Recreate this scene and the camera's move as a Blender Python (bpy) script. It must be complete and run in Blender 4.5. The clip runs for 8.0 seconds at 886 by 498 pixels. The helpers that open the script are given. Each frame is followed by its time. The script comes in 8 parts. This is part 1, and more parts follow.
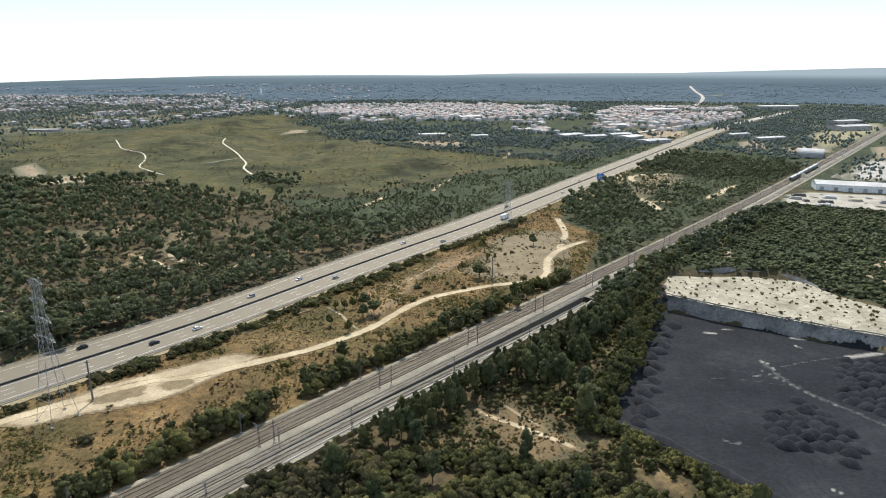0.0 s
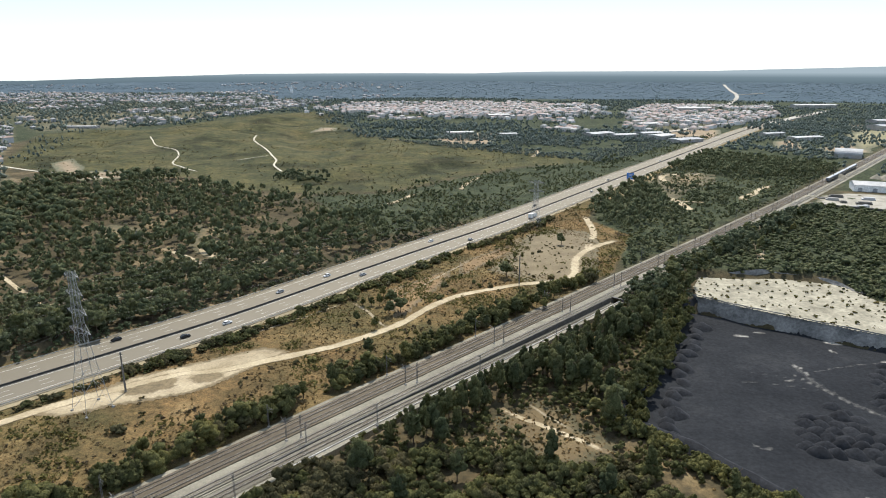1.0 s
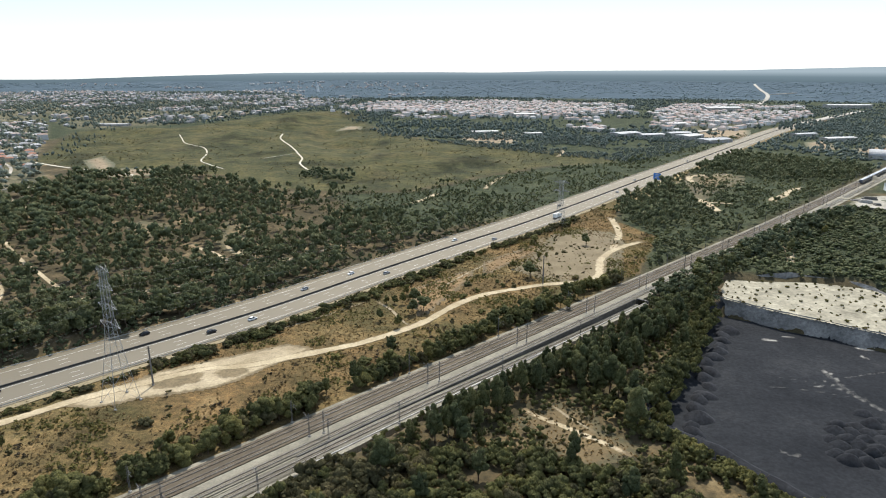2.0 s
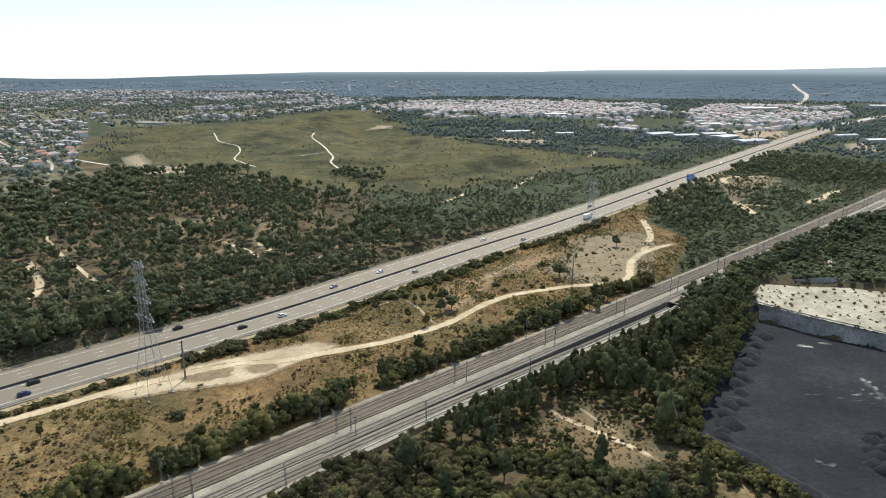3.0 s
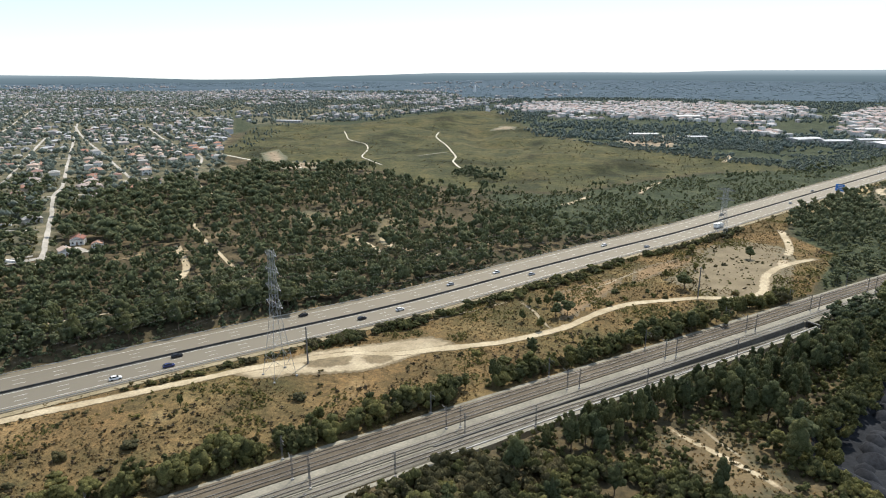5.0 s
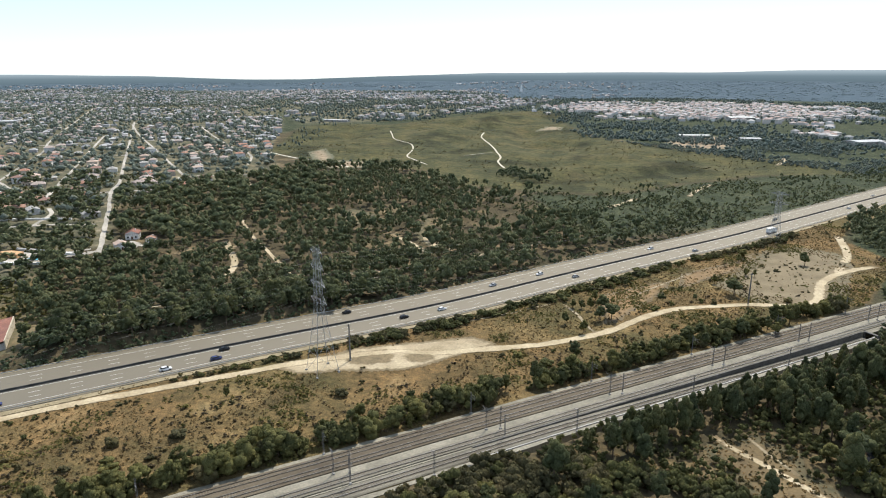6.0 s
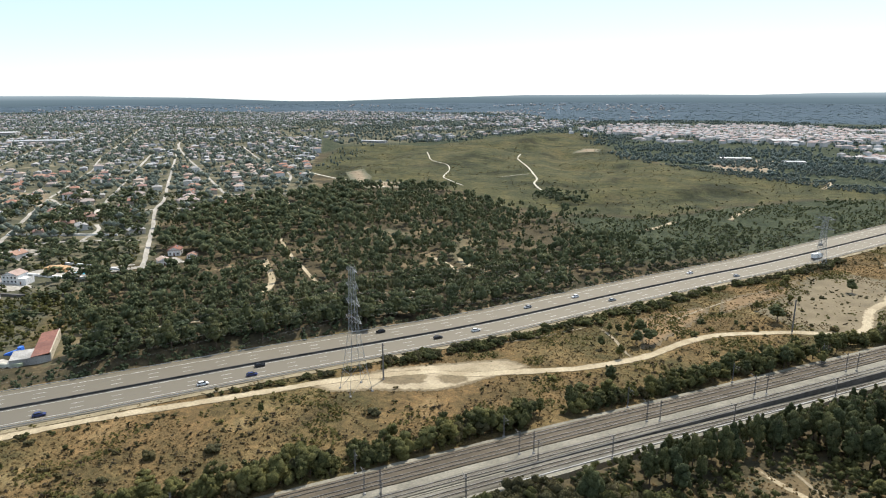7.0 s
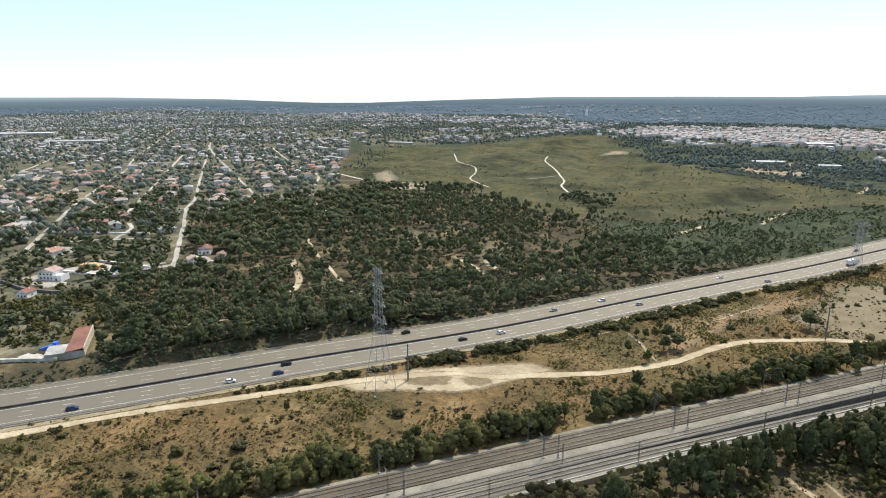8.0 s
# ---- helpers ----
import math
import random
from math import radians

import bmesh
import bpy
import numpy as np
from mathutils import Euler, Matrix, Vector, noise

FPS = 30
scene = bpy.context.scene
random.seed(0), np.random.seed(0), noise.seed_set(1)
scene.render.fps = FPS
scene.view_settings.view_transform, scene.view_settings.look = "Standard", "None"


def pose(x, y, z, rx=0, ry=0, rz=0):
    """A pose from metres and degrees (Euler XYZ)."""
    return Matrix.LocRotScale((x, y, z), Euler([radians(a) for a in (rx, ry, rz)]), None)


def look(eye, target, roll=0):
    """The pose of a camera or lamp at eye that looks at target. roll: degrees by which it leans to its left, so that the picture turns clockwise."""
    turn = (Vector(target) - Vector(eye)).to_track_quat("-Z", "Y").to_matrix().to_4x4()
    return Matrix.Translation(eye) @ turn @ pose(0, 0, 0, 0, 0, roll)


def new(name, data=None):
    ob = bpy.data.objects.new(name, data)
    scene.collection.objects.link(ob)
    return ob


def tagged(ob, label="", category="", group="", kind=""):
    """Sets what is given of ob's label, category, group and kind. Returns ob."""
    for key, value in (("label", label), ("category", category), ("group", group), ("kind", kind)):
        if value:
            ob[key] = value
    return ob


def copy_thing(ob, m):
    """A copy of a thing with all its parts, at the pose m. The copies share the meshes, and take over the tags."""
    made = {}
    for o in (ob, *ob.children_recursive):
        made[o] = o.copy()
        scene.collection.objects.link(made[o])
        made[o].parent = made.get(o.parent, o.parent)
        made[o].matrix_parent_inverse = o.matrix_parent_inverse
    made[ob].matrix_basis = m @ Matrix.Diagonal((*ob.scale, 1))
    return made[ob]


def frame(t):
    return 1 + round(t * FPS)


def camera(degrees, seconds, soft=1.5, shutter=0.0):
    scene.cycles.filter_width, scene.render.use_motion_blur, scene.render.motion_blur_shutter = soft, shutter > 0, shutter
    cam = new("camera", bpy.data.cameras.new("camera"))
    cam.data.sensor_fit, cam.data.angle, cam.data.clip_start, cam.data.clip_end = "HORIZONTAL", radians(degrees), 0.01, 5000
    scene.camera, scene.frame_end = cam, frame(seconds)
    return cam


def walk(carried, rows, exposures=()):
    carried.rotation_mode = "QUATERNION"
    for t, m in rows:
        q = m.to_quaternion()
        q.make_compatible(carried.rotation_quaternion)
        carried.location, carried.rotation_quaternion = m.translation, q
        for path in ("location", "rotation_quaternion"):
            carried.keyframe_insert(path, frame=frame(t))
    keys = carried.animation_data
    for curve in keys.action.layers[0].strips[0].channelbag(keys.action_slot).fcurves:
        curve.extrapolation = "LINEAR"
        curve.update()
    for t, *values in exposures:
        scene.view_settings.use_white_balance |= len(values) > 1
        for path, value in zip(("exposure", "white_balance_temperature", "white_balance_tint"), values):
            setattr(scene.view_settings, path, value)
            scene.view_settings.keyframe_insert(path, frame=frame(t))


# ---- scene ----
cam = camera(68.93, 8.0, soft=1.05)
EYE_HEIGHT = 110.0


def eye(yaw, pitch, roll):
    return pose(0, 0, EYE_HEIGHT, 0, 0, yaw) @ pose(0, 0, 0, pitch) @ pose(0, 0, 0, 0, roll) @ pose(0, 0, 0, 90)


PATH = [(0.0, 0.0, -15.5, 0.0), (0.5, 1.289, -15.59, 0.025), (1.0, 2.499, -15.659, 0.016), (1.5, 3.653, -15.708, -0.009),
        (1.7, 4.07, -15.72, -0.01), (2.8, 6.64, -15.77, -0.01), (3.0, 7.33, -15.778, -0.01), (3.5, 10.034, -15.799, 0.041),
        (4.0, 12.885, -15.801, 0.099), (4.5, 15.573, -15.748, 0.172), (4.7, 16.66, -15.73, 0.18), (5.8, 21.36, -15.69, 0.23),
        (6.0, 22.107, -15.681, 0.232), (6.5, 23.951, -15.028, 0.225), (7.0, 25.307, -13.84, 0.188), (7.5, 26.458, -13.695, 0.148),
        (8.0, 27.669, -13.679, 0.135)]
walk(cam, [(t, eye(y, p, r)) for t, y, p, r in PATH])

# ---- light: a high sun ahead of the camera, hazy summer sky ----
SUN_ELEVATION, SUN_AZIMUTH = radians(57.0), radians(4.4)
world = bpy.data.worlds.new("world")
scene.world = world
world.use_nodes = True
wn, wl = world.node_tree.nodes, world.node_tree.links
sky = wn.new("ShaderNodeTexSky")
sky.sky_type = "NISHITA"
sky.sun_disc = False
sky.sun_elevation, sky.sun_rotation = SUN_ELEVATION, SUN_AZIMUTH
sky.air_density, sky.dust_density, sky.ozone_density = 0.65, 0.4, 1.0
sky.altitude = 100
veil = wn.new("ShaderNodeMix")  # thin bright summer haze over the whole sky
veil.data_type = "RGBA"
veil.inputs[0].default_value = 0.37
veil.inputs[7].default_value = (6.4, 7.5, 8.4, 1)
wl.new(sky.outputs[0], veil.inputs[6])
wl.new(veil.outputs[2], wn["Background"].inputs[0])
wn["Background"].inputs[1].default_value = 0.13
sun_data = bpy.data.lights.new("sun", "SUN")
sun_data.energy, sun_data.angle, sun_data.color = 4.1, radians(0.53), (1.0, 0.95, 0.87)
sun = new("sun", sun_data)
sun.matrix_world = look((0, 0, 0), (-math.sin(SUN_AZIMUTH) * math.cos(SUN_ELEVATION), -math.cos(SUN_AZIMUTH) * math.cos(SUN_ELEVATION), -math.sin(SUN_ELEVATION)))
scene.view_settings.exposure = 0.43

# ---- materials ----


def nodes_of(name):
    m = bpy.data.materials.new(name)
    m.use_nodes = True
    n, l = m.node_tree.nodes, m.node_tree.links
    b = n["Principled BSDF"]
    return m, n, l, b


def noise_node(n, l, scale, detail=4, rough=0.6, coord=None):
    tx = n.new("ShaderNodeTexNoise")
    tx.inputs["Scale"].default_value = scale
    tx.inputs["Detail"].default_value = detail
    tx.inputs["Roughness"].default_value = rough
    if coord is None:
        coord = n.new("ShaderNodeNewGeometry").outputs["Position"]
    l.new(coord, tx.inputs["Vector"])
    return tx.outputs["Fac"]


def ramp(n, l, fac, stops):
    r = n.new("ShaderNodeValToRGB")
    e = r.color_ramp.elements
    while len(e) < len(stops):
        e.new(0.5)
    for k, (p, c) in zip(e, stops):
        k.position, k.color = p, (*c, 1)
    l.new(fac, r.inputs[0])
    return r.outputs[0]


def mixed(n, l, fac, a, b, kind="MIX"):
    m = n.new("ShaderNodeMix")
    m.data_type, m.blend_type = "RGBA", kind
    for sock, v in ((m.inputs[0], fac), (m.inputs[6], a), (m.inputs[7], b)):
        if isinstance(v, (int, float)):
            sock.default_value = v
        elif isinstance(v, tuple):
            sock.default_value = (*v, 1)
        else:
            l.new(v, sock)
    return m.outputs[2]


def bumped(n, l, b, fac, strength, distance):
    k = n.new("ShaderNodeBump")
    k.inputs["Strength"].default_value, k.inputs["Distance"].default_value = strength, distance
    l.new(fac, k.inputs["Height"])
    l.new(k.outputs[0], b.inputs["Normal"])


def rough_material(name, dark, light, big=0.05, small=1.2, rough=0.9, bump=0.0, metal=0.0, spread=(0.35, 0.65), gloss=0.4, ior=1.5, tint=(1, 1, 1)):
    """A weathered surface: coarse patches and fine grain between two colours."""
    m, n, l, b = nodes_of(name)
    c1 = ramp(n, l, noise_node(n, l, big, 5), [(spread[0], dark), (spread[1], light)])
    c2 = ramp(n, l, noise_node(n, l, small, 4), [(0.3, (0.7, 0.7, 0.7)), (0.7, (1.25, 1.25, 1.25))])
    l.new(mixed(n, l, 1.0, c1, c2, "MULTIPLY"), b.inputs["Base Color"])
    b.inputs["Roughness"].default_value, b.inputs["Metallic"].default_value = rough, metal
    b.inputs["Specular IOR Level"].default_value = gloss
    b.inputs["IOR"].default_value = ior
    b.inputs["Specular Tint"].default_value = (*tint, 1)
    if bump:
        bumped(n, l, b, noise_node(n, l, small, 6), 0.8, bump)
    return m


def varied_material(name, colours, rough=0.8, small=0.8, by="island"):
    """One of several colours for each piece, with fine staining."""
    m, n, l, b = nodes_of(name)
    if by == "island":
        rnd = n.new("ShaderNodeNewGeometry").outputs["Random Per Island"]
    else:
        rnd = n.new("ShaderNodeObjectInfo").outputs["Random"]
    r = n.new("ShaderNodeValToRGB")
    r.color_ramp.interpolation = "CONSTANT"
    e = r.color_ramp.elements
    while len(e) < len(colours):
        e.new(0.5)
    for i, c in enumerate(colours):
        e[i].position, e[i].color = i / len(colours), (*c, 1)
    l.new(rnd, r.inputs[0])
    stain = ramp(n, l, noise_node(n, l, small, 5), [(0.3, (0.75, 0.74, 0.72)), (0.65, (1.05, 1.05, 1.05))])
    l.new(mixed(n, l, 1.0, r.outputs[0], stain, "MULTIPLY"), b.inputs["Base Color"])
    b.inputs["Roughness"].default_value = rough
    return m


def leaf_material(name, dark, light, dry, translucent=0.25):
    m, n, l, b = nodes_of(name)
    g = n.new("ShaderNodeNewGeometry")
    per_leaf = ramp(n, l, g.outputs["Random Per Island"], [(0.0, (0.82, 0.84, 0.82)), (1.0, (1.2, 1.17, 1.12))])
    per_tree = ramp(n, l, noise_node(n, l, 0.11, 2, 0.5), [(0.33, dark), (0.52, light), (0.72, dry)])
    col = mixed(n, l, 1.0, per_tree, per_leaf, "MULTIPLY")
    rnd = ramp(n, l, n.new("ShaderNodeObjectInfo").outputs["Random"], [(0.0, (0.8, 0.85, 0.85)), (1.0, (1.2, 1.15, 1.0))])
    col = mixed(n, l, 1.0, col, rnd, "MULTIPLY")
    sprays = noise_node(n, l, 2.3, 4, 0.72)
    col = mixed(n, l, 1.0, col, ramp(n, l, sprays, [(0.34, (0.6, 0.61, 0.6)), (0.5, (1.0, 1.0, 1.0)), (0.66, (1.45, 1.42, 1.34))]), "MULTIPLY")
    l.new(col, b.inputs["Base Color"])
    b.inputs["Roughness"].default_value = 0.65
    b.inputs["Specular IOR Level"].default_value = 0.12
    bumped(n, l, b, sprays, 0.8, 0.5)
    tr = n.new("ShaderNodeBsdfTranslucent")
    l.new(col, tr.inputs["Color"])
    mx = n.new("ShaderNodeMixShader")
    mx.inputs[0].default_value = translucent
    l.new(b.outputs[0], mx.inputs[1])
    l.new(tr.outputs[0], mx.inputs[2])
    l.new(mx.outputs[0], n["Material Output"].inputs[0])
    return m


def plain(name, colour, rough=0.5, metal=0.0):
    m, n, l, b = nodes_of(name)
    f = ramp(n, l, noise_node(n, l, 0.9, 4), [(0.3, tuple(c * 0.8 for c in colour)), (0.7, colour)])
    l.new(f, b.inputs["Base Color"])
    b.inputs["Roughness"].default_value, b.inputs["Metallic"].default_value = rough, metal
    return m


PINE = leaf_material("pine_foliage", (0.0851, 0.108, 0.0672), (0.118, 0.137, 0.0809), (0.158, 0.16, 0.0936), 0.3)
MIDPINE = leaf_material("young_pine_foliage", (0.104, 0.123, 0.0794), (0.135, 0.154, 0.0939), (0.176, 0.177, 0.108), 0.3)
OLIVE = leaf_material("broadleaf_foliage", (0.0904, 0.0956, 0.0452), (0.133, 0.133, 0.0556), (0.191, 0.172, 0.0695), 0.34)
MAQUIS = leaf_material("maquis_foliage", (0.114, 0.131, 0.0685), (0.151, 0.163, 0.0832), (0.192, 0.188, 0.101), 0.3)
SCRUB = leaf_material("scrub_foliage", (0.09, 0.084, 0.046), (0.13, 0.114, 0.06), (0.185, 0.148, 0.08), 0.35)
DRYBUSH = leaf_material("dry_bush", (0.14, 0.1, 0.052), (0.22, 0.152, 0.076), (0.3, 0.215, 0.11), 0.35)
# farthest woods: blue of the haze is part of this leaf colour
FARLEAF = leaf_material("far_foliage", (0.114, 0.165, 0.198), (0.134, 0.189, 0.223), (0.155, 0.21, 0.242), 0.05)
# belt trees: pale blue-grey of distance haze mixed into the leaf colour
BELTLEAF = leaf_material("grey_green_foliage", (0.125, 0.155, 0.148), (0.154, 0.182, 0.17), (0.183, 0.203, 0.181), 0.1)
YOUNG = leaf_material("yellow_scrub", (0.115, 0.11, 0.042), (0.17, 0.15, 0.058), (0.24, 0.185, 0.08), 0.4)
NEARPINE = leaf_material("warm_pine_foliage", (0.0764, 0.0905, 0.0495), (0.106, 0.117, 0.0587), (0.145, 0.144, 0.0693), 0.34)
BARK = rough_material("bark", (0.07, 0.05, 0.035), (0.16, 0.11, 0.075), 0.8, 6.0, 0.95)
ASPHALT = rough_material("worn_asphalt", (0.009, 0.0083, 0.0055), (0.017, 0.0157, 0.0105), 0.03, 1.6, 0.82, gloss=1.0, ior=2.0, tint=(1.0, 0.9, 0.72))
SHOULDER = rough_material("shoulder_asphalt", (0.02, 0.0175, 0.0105), (0.032, 0.028, 0.017), 0.04, 1.6, 0.82, gloss=1.0, ior=1.95, tint=(1.0, 0.9, 0.72))
PAINT = rough_material("road_paint", (0.42, 0.41, 0.37), (0.66, 0.64, 0.59), 0.3, 1.4, 0.6)
CONCRETE = rough_material("weathered_concrete", (0.26, 0.25, 0.23), (0.42, 0.40, 0.37), 0.15, 2.5, 0.9)
DARKCONC = rough_material("stained_concrete", (0.085, 0.08, 0.072), (0.155, 0.147, 0.135), 0.2, 2.5, 0.9)
BARRIER = rough_material("barrier_concrete", (0.035, 0.033, 0.03), (0.08, 0.076, 0.07), 0.2, 2.5, 0.9)
SLEEPER = rough_material("dusty_sleeper", (0.1, 0.084, 0.062), (0.17, 0.145, 0.11), 0.3, 2.0, 0.95)
BALLAST_BROWN = rough_material("rusty_ballast", (0.076, 0.06, 0.04), (0.122, 0.098, 0.066), 0.06, 2.2, 0.95, 0.05)
BALLAST_GREY = rough_material("grey_ballast", (0.125, 0.113, 0.087), (0.19, 0.173, 0.134), 0.06, 2.2, 0.95, 0.05)
GRAVEL = rough_material("pale_gravel", (0.175, 0.16, 0.122), (0.265, 0.242, 0.188), 0.08, 1.8, 0.95, 0.04)
RAILSTEEL = rough_material("rail_steel", (0.2, 0.18, 0.16), (0.36, 0.34, 0.31), 0.5, 4.0, 0.34, 0.0, 0.85)
GALVANISED = plain("galvanised_steel", (0.34, 0.35, 0.35), 0.5, 0.3)
LATTICE = plain("bright_lattice_steel", (0.33, 0.34, 0.34), 0.6, 0.2)
MASTGREY = plain("painted_mast", (0.16, 0.155, 0.15), 0.6, 0.2)


def dirt_material(name, low, high, edge_low, edge_high, cut=0.75):
    """Pale trodden sand that thins out into what lies at its edges."""
    m, n, l, b = nodes_of(name)
    sand = ramp(n, l, noise_node(n, l, 0.08, 5), [(0.35, low), (0.65, high)])
    turf = ramp(n, l, noise_node(n, l, 0.3, 5), [(0.35, edge_low), (0.65, edge_high)])
    at = n.new("ShaderNodeAttribute")
    at.attribute_name = "middle"
    k = n.new("ShaderNodeMath")
    k.operation = "MULTIPLY_ADD"
    l.new(noise_node(n, l, 0.35, 5, 0.7), k.inputs[0])
    k.inputs[1].default_value = 1.6
    l.new(at.outputs["Fac"], k.inputs[2])
    mr = n.new("ShaderNodeMapRange")
    l.new(k.outputs[0], mr.inputs["Value"])
    mr.inputs["From Min"].default_value, mr.inputs["From Max"].default_value = cut, cut + 0.4
    grain = ramp(n, l, noise_node(n, l, 1.3, 5), [(0.3, (0.72, 0.72, 0.72)), (0.7, (1.2, 1.2, 1.18))])
    l.new(mixed(n, l, 1.0, mixed(n, l, mr.outputs["Result"], turf, sand), grain, "MULTIPLY"), b.inputs["Base Color"])
    b.inputs["Roughness"].default_value = 0.95
    bumped(n, l, b, noise_node(n, l, 1.0, 6), 0.8, 0.08)
    return m


DIRT = dirt_material("pale_dirt", (0.32, 0.255, 0.155), (0.47, 0.39, 0.26), (0.12, 0.09, 0.046), (0.2, 0.145, 0.078), 0.72)
VERGE = dirt_material("verge_grass", (0.2, 0.162, 0.092), (0.3, 0.245, 0.15), (0.11, 0.092, 0.05), (0.17, 0.135, 0.074), 0.7)
STREET = rough_material("pale_street", (0.26, 0.24, 0.2), (0.46, 0.42, 0.36), 0.03, 0.5, 0.9)


def slag_material():
    """Dark slag with dusty lighter drifts, and pale sand where it was spilled."""
    m, n, l, b = nodes_of("dark_slag")
    base = ramp(n, l, noise_node(n, l, 0.03, 6, 0.65), [(0.35, (0.0175, 0.0192, 0.022)), (0.55, (0.0255, 0.0275, 0.0308)), (0.72, (0.042, 0.0436, 0.046))])
    at = n.new("ShaderNodeAttribute")
    at.attribute_name = "spill"
    k = n.new("ShaderNodeMath")
    k.operation = "MULTIPLY_ADD"
    l.new(noise_node(n, l, 0.3, 6, 0.75), k.inputs[0])
    k.inputs[1].default_value = 0.7
    l.new(at.outputs["Fac"], k.inputs[2])
    mr = n.new("ShaderNodeMapRange")
    l.new(k.outputs[0], mr.inputs["Value"])
    mr.inputs["From Min"].default_value, mr.inputs["From Max"].default_value = 0.62, 1.45
    col = mixed(n, l, mr.outputs["Result"], base, (0.42, 0.4, 0.36))
    grain = ramp(n, l, noise_node(n, l, 0.8, 5), [(0.3, (0.75, 0.75, 0.75)), (0.7, (1.25, 1.25, 1.25))])
    l.new(mixed(n, l, 1.0, col, grain, "MULTIPLY"), b.inputs["Base Color"])
    b.inputs["Roughness"].default_value = 0.95
    b.inputs["Specular IOR Level"].default_value = 0.08
    bumped(n, l, b, noise_node(n, l, 0.6, 6), 0.9, 0.25)
    return m


COAL = slag_material()
COALPILE = rough_material("piled_slag", (0.0165, 0.018, 0.021), (0.034, 0.0362, 0.041), 0.2, 1.2, 0.9, 0.12, gloss=0.1)
SAND = rough_material("white_sand", (0.225, 0.205, 0.15), (0.375, 0.345, 0.262), 0.07, 0.5, 0.95, 0.2)
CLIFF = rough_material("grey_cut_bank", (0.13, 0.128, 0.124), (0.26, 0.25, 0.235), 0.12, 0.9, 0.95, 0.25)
ROOFRED = varied_material("clay_roof", [(0.28, 0.235, 0.215), (0.35, 0.29, 0.262), (0.25, 0.243, 0.243), (0.42, 0.4, 0.39), (0.3, 0.305, 0.315), (0.42, 0.42, 0.425), (0.28, 0.205, 0.175), (0.2, 0.205, 0.215)], 0.85, 1.5)
TOWNROOF = varied_material("pale_clay_roof", [(0.33, 0.265, 0.245), (0.38, 0.32, 0.3), (0.27, 0.235, 0.23), (0.44, 0.42, 0.41), (0.31, 0.305, 0.31), (0.33, 0.23, 0.2)], 0.85, 1.5)
ROOFONE = varied_material("clay_tile", [(0.3, 0.15, 0.1), (0.34, 0.2, 0.14), (0.24, 0.14, 0.11), (0.42, 0.32, 0.26), (0.33, 0.27, 0.24), (0.32, 0.31, 0.29)], 0.85, 1.5, "object")
WALLS = varied_material("rendered_walls", [(0.76, 0.75, 0.73), (0.68, 0.62, 0.58), (0.82, 0.81, 0.8), (0.6, 0.56, 0.53), (0.7, 0.6, 0.54), (0.58, 0.57, 0.57)], 0.85, 0.8)
SUBWALLS = varied_material("grey_rendered_walls", [(0.46, 0.46, 0.46), (0.4, 0.39, 0.38), (0.52, 0.52, 0.52), (0.34, 0.33, 0.32), (0.42, 0.38, 0.34), (0.32, 0.32, 0.33)], 0.85, 0.8)
WALLONE = varied_material("house_render", [(0.66, 0.64, 0.6), (0.56, 0.52, 0.46), (0.7, 0.69, 0.67), (0.46, 0.41, 0.35), (0.56, 0.48, 0.39)], 0.85, 0.8, "object")
WHITEWALL = rough_material("whitewash", (0.68, 0.67, 0.64), (0.82, 0.81, 0.79), 0.2, 1.2, 0.85)
SHEETROOF = rough_material("pale_sheet_roof", (0.34, 0.34, 0.34), (0.54, 0.53, 0.51), 0.05, 1.0, 0.6)
GREYROOF = rough_material("grey_sheet_roof", (0.25, 0.26, 0.27), (0.42, 0.42, 0.42), 0.05, 1.0, 0.6)
BRICKRED = rough_material("red_tile_roof", (0.17, 0.075, 0.055), (0.26, 0.115, 0.08), 0.2, 1.5, 0.85)
ORANGE = rough_material("ochre_render", (0.42, 0.25, 0.12), (0.54, 0.34, 0.18), 0.2, 1.5, 0.85)
GLASS = plain("dark_glass", (0.02, 0.025, 0.03), 0.08)
RUBBER = plain("tyre_rubber", (0.02, 0.02, 0.02), 0.8)
BLUEPANEL = plain("blue_sign_panel", (0.03, 0.19, 0.62), 0.5)
BLUEPLASTIC = plain("blue_plastic", (0.05, 0.2, 0.75), 0.4)
WATERBLUE = plain("pool_water", (0.08, 0.36, 0.45), 0.05)


